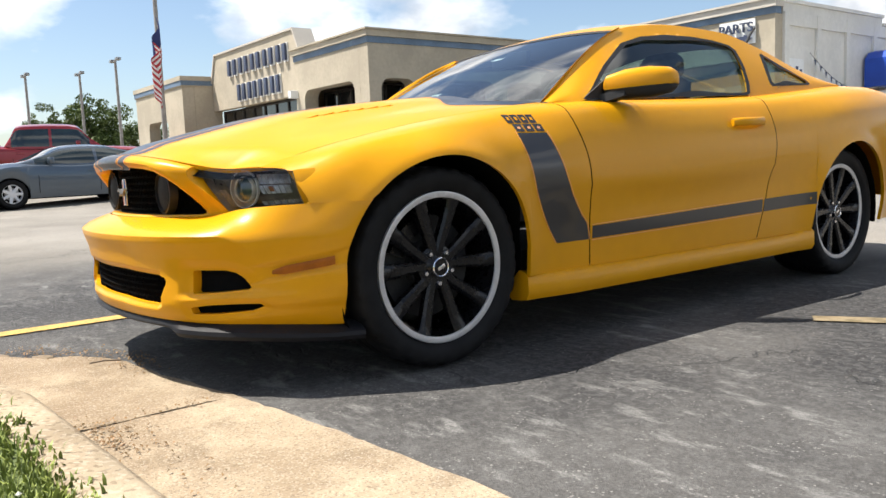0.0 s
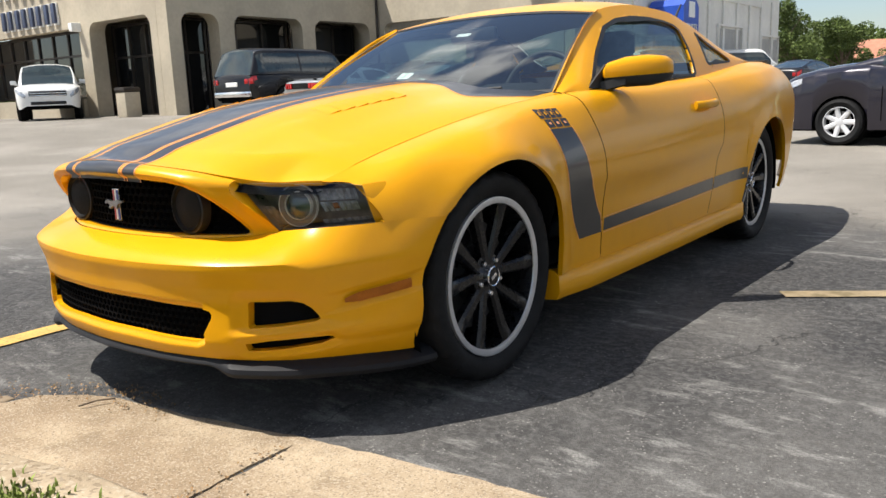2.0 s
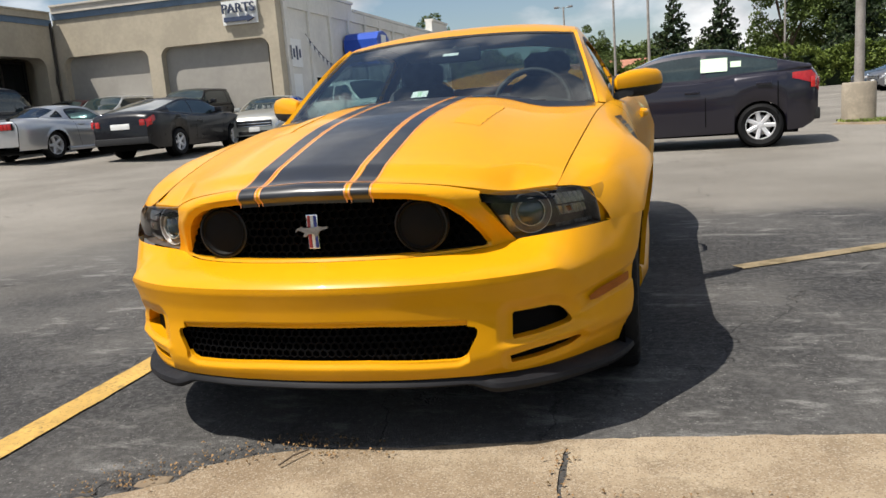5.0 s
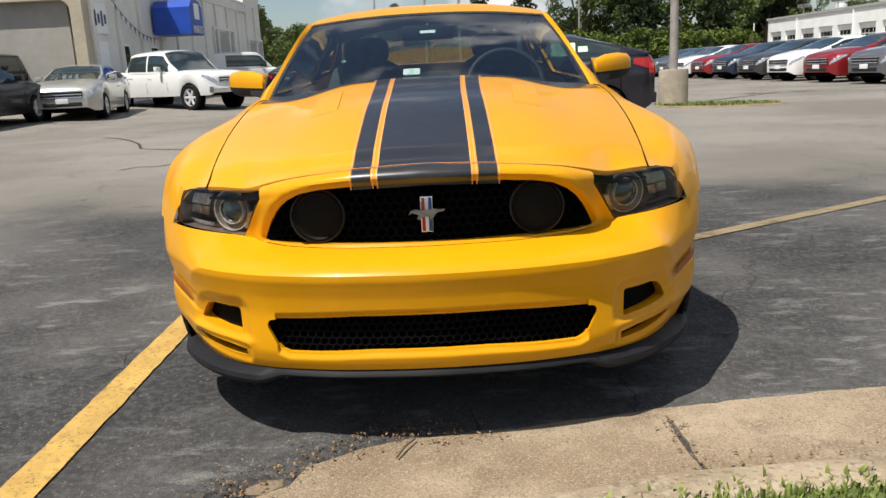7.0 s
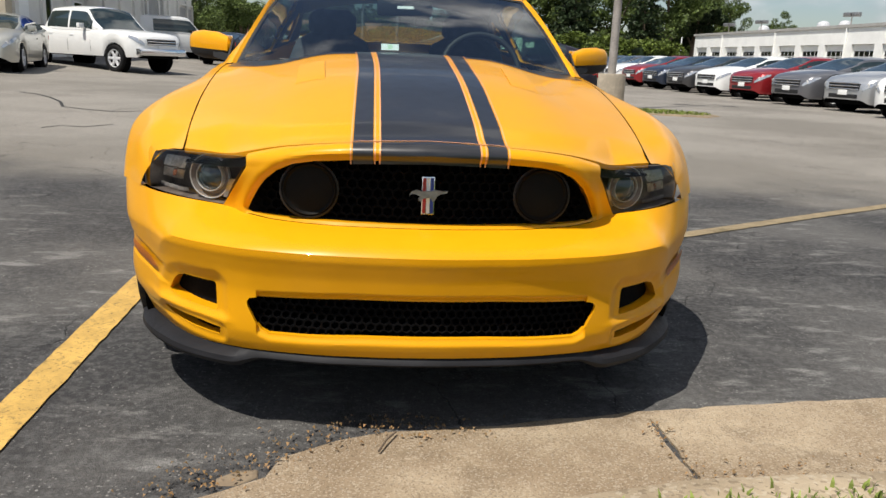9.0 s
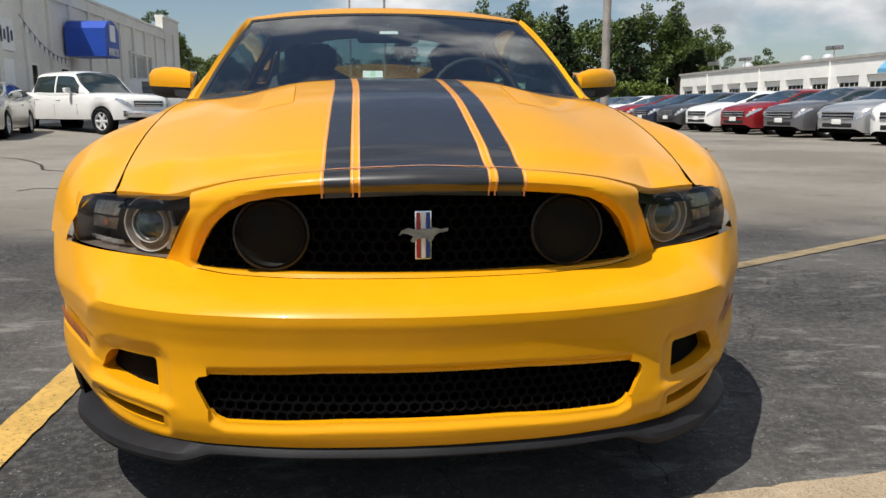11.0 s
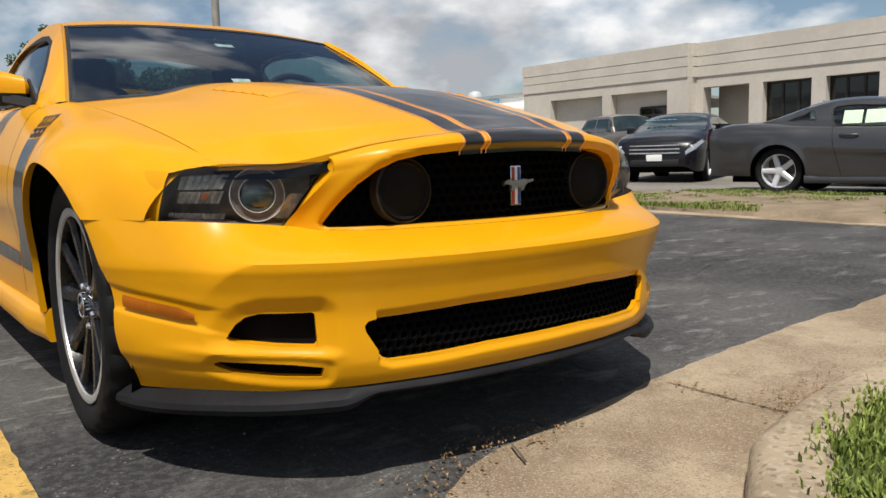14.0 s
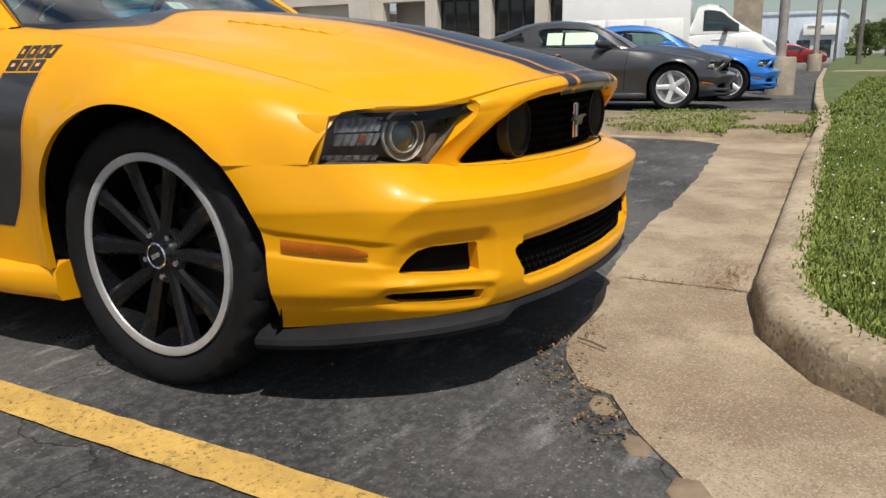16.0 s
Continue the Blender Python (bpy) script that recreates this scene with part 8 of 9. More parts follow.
# ---- wheels ----
def wheel(parent, x, y, r, width, side, spokes=5, rim_mat=RIM_SILVER, rim_r=0.66, lip=None, twin=False, detail=24):
    """A tyre with tread blocks, a dished rim, spokes and a hub, its outer face towards side (+1: +x)."""
    z = r
    bm = bmesh.new()
    w = width / 2
    prof = ((r * rim_r, -w * 0.8), (r * 0.86, -w), (r * 0.96, -w * 0.88), (r, -w * 0.6), (r, w * 0.6), (r * 0.96, w * 0.88), (r * 0.86, w), (r * rim_r, w * 0.8))
    lathe(bm, prof, detail * 2, "x", (0, 0, 0), False)
    tyre = part("tyre", bm, RUBBER, parent, "black rubber tyre", 30)
    tyre.location = (x, y, z)
    R = r * rim_r
    bm = bmesh.new()
    f = side * w * 0.72
    lathe(bm, ((R, f * 1.1), (R * 0.965, f * 1.12), (R * 0.94, f * 0.7), (R * 0.90, -f * 0.5), (0.05, -f * 0.5)), detail * 2, "x", (0, 0, 0), False)
    rim = part("rim", bm, lip or rim_mat, tyre, "", 30)
    bm = bmesh.new()
    for k in range(spokes):
        for dk in (-0.16, 0.16) if twin else (0,):
            a = 2 * math.pi * k / spokes + dk
            c, s = math.cos(a), math.sin(a)
            wi, wo = (R * 0.10, R * 0.085) if twin else (R * 0.17, R * 0.14)
            for rr0, rr1 in ((R * 0.16, R * 0.95),):
                pts = []
                for rr, ww, d in ((rr0, wi, f * 0.82), (rr1, wo, f * 1.0)):
                    for t, dd in ((-1, -side * 0.012), (-0.55, 0.0), (0.55, 0.0), (1, -side * 0.012), (1, -side * 0.04), (-1, -side * 0.04)):
                        pts.append(bm.verts.new((d + dd, c * rr - s * ww * t, s * rr + c * ww * t)))
                for i in range(6):
                    j = (i + 1) % 6
                    bm.faces.new((pts[i], pts[j], pts[6 + j], pts[6 + i]))
    fix(bm)
    part("spokes", bm, rim_mat, tyre, "", 30)
    bm = bmesh.new()
    lathe(bm, ((R * 0.26, f * 0.55), (R * 0.24, f * 0.86), (R * 0.13, f * 0.92), (R * 0.03, f * 0.92)), 20, "x", (0, 0, 0), True)
    part("hub", bm, rim_mat, tyre)
    bm = bmesh.new()
    lathe(bm, ((R * 0.7, 0.01), (R * 0.7, 0.03), (0.04, 0.03)), 24, "x", (-side * 0.02, 0, 0), True)
    part("brake_disc", bm, STEEL, tyre)
    return tyre


# ---- background vehicles ----
SEDAN = dict(fo=0.92, wb=2.73, ro=1.10, W=1.83, r=0.33, sill=0.22, nose=0.76, cowl=1.02, belt=0.98, deck=1.12, tail=1.06, roof=1.47, y_cowl=0.30, y_wst=1.18, y_rst=2.42, y_rb=3.38, hb=0.83, ht=0.61, doors=2)
COUPE = dict(fo=0.93, wb=2.72, ro=1.12, W=1.87, r=0.34, sill=0.20, nose=0.70, cowl=0.98, belt=0.96, deck=1.05, tail=1.00, roof=1.40, y_cowl=0.62, y_wst=1.35, y_rst=2.20, y_rb=3.05, hb=0.82, ht=0.56, doors=1)
HATCH = dict(fo=0.85, wb=2.49, ro=0.95, W=1.72, r=0.30, sill=0.20, nose=0.72, cowl=1.00, belt=0.98, deck=1.10, tail=1.05, roof=1.47, y_cowl=0.22, y_wst=1.20, y_rst=2.15, y_rb=2.95, hb=0.80, ht=0.58, doors=2)
SUV = dict(fo=0.92, wb=3.0, ro=1.15, W=2.0, r=0.40, sill=0.38, nose=0.98, cowl=1.18, belt=1.18, deck=1.18, tail=1.16, roof=1.92, y_cowl=0.62, y_wst=1.18, y_rst=3.85, y_rb=4.05, hb=0.94, ht=0.76, doors=2, wagon=True)
LONG_SUV = dict(SUV, wb=3.33, ro=1.25, y_rst=4.25, y_rb=4.48, roof=1.95)
TRUCK = dict(fo=0.95, wb=3.67, ro=1.2, W=2.0, r=0.40, sill=0.45, nose=1.02, cowl=1.22, belt=1.22, deck=1.28, tail=1.30, roof=1.93, y_cowl=0.68, y_wst=1.22, y_rst=2.80, y_rb=3.05, hb=0.95, ht=0.78, doors=2, bed=True)
VAN = dict(fo=0.85, wb=3.5, ro=1.25, W=2.0, r=0.37, sill=0.35, nose=0.95, cowl=1.25, belt=1.28, deck=1.28, tail=1.28, roof=2.1, y_cowl=0.15, y_wst=0.75, y_rst=4.45, y_rb=4.7, hb=0.96, ht=0.86, doors=1, wagon=True, panel=True)


def vehicle(name, label, category, group, paint_mat, spec, spokes=5, rim_mat=RIM_SILVER, at=None, plate=True, grille_bars=0):
    """A parked road vehicle: nose towards -y, its front axle over the origin."""
    g = spec
    v = thing(name, label, category, group, at=at)
    W2, y0, y1 = g["W"] / 2, -g["fo"], g["wb"] + g["ro"]
    arch = g["r"] * 1.13
    top = curve(((y0, g["nose"] - 0.10), (y0 + 0.05, g["nose"] + 0.0), (y0 + 0.25, g["nose"] + 0.12), (g["y_cowl"], g["cowl"]), (g["wb"] * 0.55, g["belt"]), (g["wb"], (g["belt"] + g["deck"]) / 2 + 0.02), (g["y_rb"] + 0.1, g["deck"]), (y1 - 0.08, g["tail"]), (y1, g["tail"] - 0.10)))
    plan = curve(((y0, 0.66), (y0 + 0.05, 0.77), (y0 + 0.14, 0.87), (y0 + 0.36, 0.955), (0.1, 1.0), (g["wb"], 1.0), (y1 - 0.35, 0.97), (y1 - 0.1, 0.90), (y1, 0.80)))
    low = curve(((y0, g["sill"] + 0.10), (y0 + 0.15, g["sill"]), (y1 - 0.25, g["sill"] + 0.02), (y1, g["sill"] + 0.16)))
    ys = set()
    for k in range(13):
        ys.add(round(y0 + (y1 - y0) * k / 12, 4))
    for c in (0.0, g["wb"]):
        for k in range(-6, 7):
            ys.add(round(c + arch * math.sin(k / 6 * math.pi / 2), 4))
        ys |= {round(c - arch - 0.005, 4), round(c + arch + 0.005, 4)}
    ys |= {y0 + 0.02, y0 + 0.05, y0 + 0.1, y0 + 0.16, y0 + 0.25, y0 + 0.36, y1 - 0.04, y1 - 0.1, y1 - 0.2}
    ys = sorted(y for y in ys if y0 <= y <= y1)
    rings = []
    for y in ys:
        hw, t, b = W2 * plan(y), top(y), low(y)
        for c in (0.0, g["wb"]):
            if abs(y - c) < arch + 1e-6:
                b = max(b, g["r"] + math.sqrt(max(0.0, arch**2 - (y - c) ** 2)))
        mid = 0.5 * (max(b, 0.35) + t)
        half = [(hw * 0.955, b), (hw * 0.985, b + (t - b) * 0.18), (hw, mid), (hw * 0.990, t - (t - b) * 0.20), (hw * 0.965, t - 0.060), (hw * 0.88, t - 0.010), (hw * 0.55, t + 0.030), (0.0, t + 0.042)]
        rings.append([(x, y, z) for x, z in half] + [(-x, y, z) for x, z in reversed(half[:-1])])
    bm = bmesh.new()
    rows = ring_loft(bm, rings, False, True, True)
    fix(bm)
    part("body", bm, paint_mat, v, "", 40)
    # plain black box stands in for the shade under the floor
    bm = bmesh.new()
    box(bm, -W2 * 0.86, W2 * 0.86, y0 + 0.2, y1 - 0.25, g["sill"] - 0.02, g["sill"] + 0.32)
    part("underbody", bm, GAP_SHADE, v, "", None)
    # greenhouse
    yc, yw, yr, yb, hb, ht, zr = g["y_cowl"], g["y_wst"], g["y_rst"], g["y_rb"], g["hb"], g["ht"], g["roof"]
    span = yb - yc
    wagon = g.get("wagon") or g.get("bed")
    crown = curve(((yc - 0.10, top(yc - 0.10) + 0.02), (yc + (yw - yc) * 0.5, top(yc) + (zr - 0.05 - top(yc)) * 0.52), (yw, zr - 0.055), (yw + 0.30, zr - 0.012), (0.5 * (yw + yr), zr), (yr - 0.2, zr - 0.02), (yr, zr - 0.07), (yr + (yb - yr) * 0.5, zr - 0.07 - (zr - 0.07 - top(yb)) * 0.42), (yb + 0.06, top(yb + 0.06) + 0.02)))
    rear = span * (0.05 if wagon else 0.13)
    post = yc + span * g.get("post", 0.53)
    rows_y = sorted({yc - 0.10 + (yb - yc + 0.16) * k / 30 for k in range(31)} | {yw, yr, post - 0.035, post + 0.035, yb - rear, yc + 0.24})

    def cabin_ring(y):
        zb, zc = top(y) - 0.035, crown(y)
        rise_ = max(0.0, zc - zb)
        zrail = zb + rise_ * 0.87
        end = 1.0 - 0.10 * max(0.0, 1 - (y - yc + 0.1) / 0.45) - 0.08 * max(0.0, 1 - (yb + 0.06 - y) / 0.4)
        bx = hb * end
        rx = bx + (ht * end - bx) * min(1.0, rise_ / (zr - zb))
        ring = []
        for u in (0.0, 0.10, 0.35, 0.62, 0.88, 1.0):
            ring.append((bx + (rx - bx) * u + 0.03 * math.sin(math.pi * u), zb + (zrail - zb) * u))
        for w in (0.05, 0.12, 0.3, 0.6, 1.0):
            ring.append((rx * (1 - w), zrail + (zc - zrail) * (1 - (1 - w) ** 2.6)))
        return ring

    bms = {}
    for ya, yz in zip(rows_y, rows_y[1:]):
        ra, rz_, ym = cabin_ring(ya), cabin_ring(yz), 0.5 * (ya + yz)
        for s in (1, -1):
            for i in range(len(ra) - 1):
                key = "roof"
                if 1 <= i <= 3 and yc + 0.24 < ym < yb - rear and not post - 0.035 < ym < post + 0.035:
                    key = ("front_window" if ym < post else "rear_window", s)
                    if g.get("panel") and ym > post:
                        key = "roof"
                elif i >= 6 and ym < yw:
                    key = "windscreen"
                elif i >= 6 and ym > yr:
                    key = "rear_screen"
                if abs(rz_[i][0] - rz_[i + 1][0]) + abs(rz_[i][1] - rz_[i + 1][1]) < 1e-5:
                    continue
                bm = bms.setdefault(key, bmesh.new())
                quad(bm, [(s * ra[i][0], ya, ra[i][1]), (s * rz_[i][0], yz, rz_[i][1]), (s * rz_[i + 1][0], yz, rz_[i + 1][1]), (s * ra[i + 1][0], ya, ra[i + 1][1])])
    for key, bm in bms.items():
        bmesh.ops.remove_doubles(bm, verts=bm.verts, dist=2e-4)
        fix(bm)
        if key == "roof":
            part("roof", bm, paint_mat, v, "", 35)
        else:
            part("window" if isinstance(key, tuple) else key, bm, DARK_GLASS, v, "dark glass with sky reflections", 35)
    if g.get("bed"):
        bm = bmesh.new()
        zt = g["deck"]
        box(bm, -W2 * 0.82, W2 * 0.82, yb + 0.15, y1 - 0.10, zt - 0.02, zt + 0.035)
        part("bed_cover", bm, BLACK_PLASTIC, v, "black bed opening", None)
    # wheels
    for y in (0.0, g["wb"]):
        for s in (1, -1):
            wheel(v, s * (W2 - 0.115), y, g["r"], 0.22, s, spokes, rim_mat)
            # solid black drum gives the arch its shade by colour
            bm = bmesh.new()
            lathe(bm, ((arch - 0.01, -0.12 * s), (arch - 0.01, 0.05 * s)), 24, "x", (s * (W2 - 0.16), y, g["r"]), True)
            part("wheel_well", bm, GAP_SHADE, v, "", None)
    def on_ring(ring, k):
        i, w = int(k), k - int(k)
        a, b = Vector(ring[i]), Vector(ring[min(i + 1, 7)])
        return a.lerp(b, w)

    def lamp_band(bm, s, ya, yb, end):
        """A lens that follows the corner of the body."""
        rows = []
        for ring in rings:
            if ya <= ring[0][1] <= yb:
                far = abs(ring[0][1] - (ya if end < 0 else yb)) / (yb - ya)
                row = []
                for k in (2.35 + 0.9 * far, 3.1 + 0.35 * far, 3.9):
                    q = on_ring(ring, k)
                    row.append((s * (q.x + 0.008), q.y + end * 0.006, q.z + 0.002))
                rows.append(row)
        ring_loft(bm, rows, False)

    # front
    nz = g["nose"]
    hw0 = W2 * 0.70
    bm = bmesh.new()
    box(bm, -hw0 * 0.80, hw0 * 0.80, y0 - 0.015, y0 + 0.08, nz - 0.20, nz - 0.03, 0.02)
    gr = part("grille", bm, BLACK_PLASTIC, v, "dark front grille")
    for k in range(grille_bars):
        bm = bmesh.new()
        z = nz - 0.175 + k * 0.15 / max(1, grille_bars - 1)
        box(bm, -hw0 * 0.78, hw0 * 0.78, y0 - 0.03, y0, z - 0.014, z + 0.014, 0.006)
        part("grille_bar", bm, CHROME, gr, "chrome grille bar")
    bm = bmesh.new()
    box(bm, -hw0 * 0.75, hw0 * 0.75, y0 - 0.012, y0 + 0.06, g["sill"] + 0.13, g["sill"] + 0.24, 0.02)
    part("lower_intake", bm, BLACK_PLASTIC, v)
    if g.get("bed"):
        bm = bmesh.new()
        box(bm, -W2 * 0.90, W2 * 0.90, y0 - 0.09, y0 + 0.12, g["sill"] + 0.06, g["sill"] + 0.27, 0.05)
        part("front_bumper", bm, CHROME, v, "chrome front bumper", 30)
    if plate:
        bm = bmesh.new()
        box(bm, -0.155, 0.155, y0 - 0.03, y0 - 0.014, nz - 0.33, nz - 0.20, 0.005)
        part("plate", bm, WHITE_PLASTIC, v, "plain white dealer plate")
    for s in (1, -1):
        bm = bmesh.new()
        lamp_band(bm, s, y0 - 0.01, y0 + 0.42, -1)
        hl = part("headlight", fix(bm), HEADLAMP, v, "bright clear headlight", 40)
        bm = bmesh.new()
        lathe(bm, ((0.055, 0.0), (0.05, -0.02), (0.01, -0.028)), 16, "y", (s * W2 * 0.76, y0 + 0.085, nz - 0.07), True)
        part("lens", bm, REFLECTOR, hl, "", 40)
        bm = bmesh.new()
        lamp_band(bm, s, y1 - 0.36, y1 + 0.01, 1)
        box(bm, -0.15, 0.15, -0.03, 0.03, -0.075, 0.075, 0.02, m=pose(s * W2 * 0.76, y1 - 0.035, g["tail"] - 0.20, 0, 0, -s * 16))
        part("tail_light", fix(bm), RED_LENS, v, "red tail light")
        bm = bmesh.new()
        box(bm, -0.10, 0.10, -0.06, 0.06, -0.07, 0.07, 0.03, m=pose(s * (hb + 0.14), yc + 0.55, g["belt"] + 0.10))
        box(bm, -0.08, 0.08, -0.025, 0.025, -0.03, 0.02, 0.01, m=pose(s * (hb + 0.02), yc + 0.55, g["belt"] + 0.04))
        part("mirror", bm, paint_mat if not g.get("panel") else BLACK_PLASTIC, v)
        # door gaps and handles
        cuts = [yc + 0.28, yc + span * 0.54] + ([yc + span * 0.54 + 0.95] if g["doors"] == 2 else [yc + span * 0.54 + 0.2])
        for k, y in enumerate(cuts):
            bm = bmesh.new()
            t = top(y)
            zs = (g["sill"] + 0.12, 0.5 * (max(low(y), 0.35) + t), t - (t - low(y)) * 0.22, t - 0.06)
            xs = (W2 * 0.985, W2, W2 * 0.985, W2 * 0.957)
            vs = []
            for x, z in zip(xs, zs):
                vs.append((bm.verts.new((s * (x + 0.002), y - 0.006, z)), bm.verts.new((s * (x + 0.002), y + 0.006, z))))
            for a, b in zip(vs, vs[1:]):
                bm.faces.new((a[0], a[1], b[1], b[0]) if s > 0 else (a[1], a[0], b[0], b[1]))
            part("door_gap", bm, GAP_SHADE, v, "", None)
            if k:
                bm = bmesh.new()
                box(bm, s * W2 * 0.985 - 0.02, s * W2 * 0.985 + 0.035, y - 0.28, y - 0.08, t - 0.20, t - 0.165, 0.01)
                part("door_handle", bm, paint_mat, v)
    bm = bmesh.new()
    box(bm, -0.26, 0.26, y1 - 0.012, y1 + 0.012, g["tail"] - 0.34, g["tail"] - 0.21, 0.005)
    part("rear_plate", bm, WHITE_PLASTIC, v, "plain plate panel")
    bm = bmesh.new()
    box(bm, -W2 * 0.82, W2 * 0.82, y1 - 0.10, y1 + 0.03, g["sill"] + 0.14, g["sill"] + 0.30, 0.03)
    part("rear_bumper", bm, BLACK_PLASTIC if not g.get("wagon") else CHROME, v)
    return v


WHITE = paint("white_car_paint", (0.76, 0.76, 0.74))
SILVER = paint("silver_car_paint", (0.52, 0.53, 0.54), 0.7, 0.3)
GOLD = paint("champagne_silver_paint", (0.50, 0.49, 0.44), 0.6, 0.3)
BLACK = mat("black_car_paint", (0.006, 0.006, 0.008), 0.3, 0.0, 0.05, 1.5, coat=0.30, spec=0.3)
CHARCOAL = paint("charcoal_car_paint", (0.060, 0.060, 0.063), 0.5, 0.3)
VIOLET_BLACK = paint("blackberry_car_paint", (0.014, 0.012, 0.022), 0.3, 0.3)
RED = paint("deep_red_car_paint", (0.26, 0.012, 0.016), 0.3, 0.3)
SLATE = paint("slate_blue_grey_paint", (0.085, 0.11, 0.14), 0.5, 0.3)
GREY = paint("mid_grey_car_paint", (0.16, 0.16, 0.17), 0.5, 0.3)
BLUE = paint("grabber_blue_paint", (0.015, 0.16, 0.52), 0.1, 0.3)
BROWN = paint("tan_and_wood_paint", (0.25, 0.12, 0.06), 0.2, 0.35)
NAVY = paint("navy_car_paint", (0.02, 0.03, 0.055), 0.4, 0.3)
TAUPE = paint("taupe_truck_paint", (0.24, 0.21, 0.18), 0.5, 0.3)


def park(x, y, rz):
    return pose(x, y, lift(x, y), 0, 0, rz)


PLAIN_SKIP = ("hood_stripe", "nose_stripe", "pinstripe", "side_stripe", "name_bar", "inspection_sticker", "window_sticker", "tyre", "hood_louvre", "hood_vent", "front_splitter", "lug_nut")


def coupe_copy(name, label, group, paint_mat, at):
    """A plain sister car of the yellow coupe in another colour, on five-spoke wheels."""
    v = thing(name, label, "coupe", group, at=at)

    def twin(o, parent):
        base = o.name.split(".")[0]
        if base in PLAIN_SKIP:
            return
        c = tagged(new(base, o.data), "")
        c.parent = parent
        c.visible_shadow = o.visible_shadow
        if o.data.materials[0] == YELLOW:
            c.material_slots[0].link = "OBJECT"
            c.material_slots[0].material = paint_mat
        for q in o.children:
            twin(q, c)

    for o in list(hero.children):
        twin(o, v)
    for y in (0.0, 2.72):
        for s in (1, -1):
            wheel(v, s * 0.745, y, AXR, 0.25, s, 5, RIM_SILVER, 0.70)
    return v


def door_sheets(v, s):
    """Paper sheets behind the glass of one door."""
    for y0, y1, m_ in ((1.14, 1.64, GREEN_PAPER), (1.68, 1.92, GREEN_PAPER)):
        bm = bmesh.new()
        rows = []
        for y in span(y0, y1, 6):
            row = []
            for z in span(0.985, 1.165, 5):
                (bx, bz), rx, rz = belt(y), rail_x(y), rail_z(y)
                k = (z - bz) / (rz - bz)
                row.append((s * (bx + (rx - bx) * k + 0.012 * math.sin(math.pi * k) - 0.010), y, z))
            rows.append(row)
        ring_loft(bm, rows, False)
        part("window_sticker", fix(bm), m_, v, "pale printed sheet in the door window", 60)


# beside the showroom
vehicle("estate_suv", "white full-size SUV parked nose out by the showroom", "suv", "", WHITE, SUV, 6, at=park(-24.6, 11.2, 62), grille_bars=3)
vehicle("boxy_wagon", "brown and white boxy wagon on display", "wagon", "", BROWN, dict(SUV, roof=1.75, hb=0.92), 5, at=park(-34.5, 12.4, 100))
vehicle("sedan", "slate blue-grey sedan parked across the lane", "sedan", "", SLATE, SEDAN, 7, at=park(-18.1, 1.4, 5))
vehicle("pickup_truck", "red crew-cab pickup behind the sedan", "pickup truck", "", RED, TRUCK, 5, at=park(-22.2, 5.3, 170))
vehicle("hatchback", "red hatchback beside the red pickup", "hatchback", "", RED, HATCH, 5, at=park(-16.9, -0.9, 80))
vehicle("long_suv", "black full-size SUV with chrome rear bumper", "suv", "", BLACK, LONG_SUV, 5, at=park(-16.95, 17.4, 180))
coupe_copy("coupe", "silver two-door coupe seen from behind", "", SILVER, park(-14.15, 17.0, 177))
vehicle("sedan", "black sedan with bright red tail lights", "sedan", "", BLACK, SEDAN, 5, at=park(-11.2, 17.6, 180))
vehicle("compact_suv", "silver compact SUV facing the lane", "suv", "", SILVER, dict(SUV, roof=1.72, W=1.82, hb=0.86, ht=0.7, wb=2.62), 5, at=park(-17.7, 20.9, 0))
vehicle("compact_suv", "black compact SUV facing the lane", "suv", "", BLACK, dict(SUV, roof=1.78, W=1.86, hb=0.88, ht=0.7, wb=2.7), 5, at=park(-14.6, 21.2, 0))
vehicle("crossover", "dark red crossover by the parts wing", "suv", "", paint("maroon_car_paint", (0.05, 0.012, 0.012), 0.3), dict(SUV, roof=1.7, W=1.85, hb=0.88, ht=0.7), 5, at=park(-19.6, 21.2, 0))
vehicle("sedan", "champagne silver sedan parked by the parts wing", "sedan", "", GOLD, SEDAN, 5, at=park(-9.9, 18.6, 11), grille_bars=3)
vehicle("pickup_truck", "white crew-cab pickup parked along the white wall", "pickup truck", "", WHITE, dict(TRUCK, wb=3.5, ro=1.0), 6, at=park(-7.3, 22.9, 58), grille_bars=3)
vehicle("sedan", "dark sedan half hidden beside the van", "sedan", "", BLACK, SEDAN, 5, at=park(-6.2, 36.4, 170))
vehicle("cargo_van", "white cargo van with faded blue panel lettering", "van", "", WHITE, VAN, 5, STEEL, at=park(-9.2, 40.5, 120))
# next to the yellow car
small = vehicle("small_sedan", "blackberry small sedan with a sticker in its window", "sedan", "", VIOLET_BLACK, dict(HATCH, ro=0.74, y_rb=3.08, y_rst=2.20, y_wst=1.10, deck=1.08, nose=0.80, cowl=1.03, hb=0.79, roof=1.43), 7, at=park(0.10, 10.15, -96))
for y0, y1, z0, z1 in ((1.70, 2.06, 1.08, 1.27), (2.10, 2.24, 1.13, 1.21)):
    bm = bmesh.new()
    rows = []
    for y in (y0, y1):
        row = []
        for z in (z0, z1):
            u = (z - 0.97) / 0.40
            row.append((0.79 - 0.21 * u + 0.03 * math.sin(math.pi * u) + 0.014, y, z))
        rows.append(row)
    ring_loft(bm, rows, False)
    part("window_sticker", fix(bm), GREEN_PAPER, small, "white printed sheet in the rear door window", None)
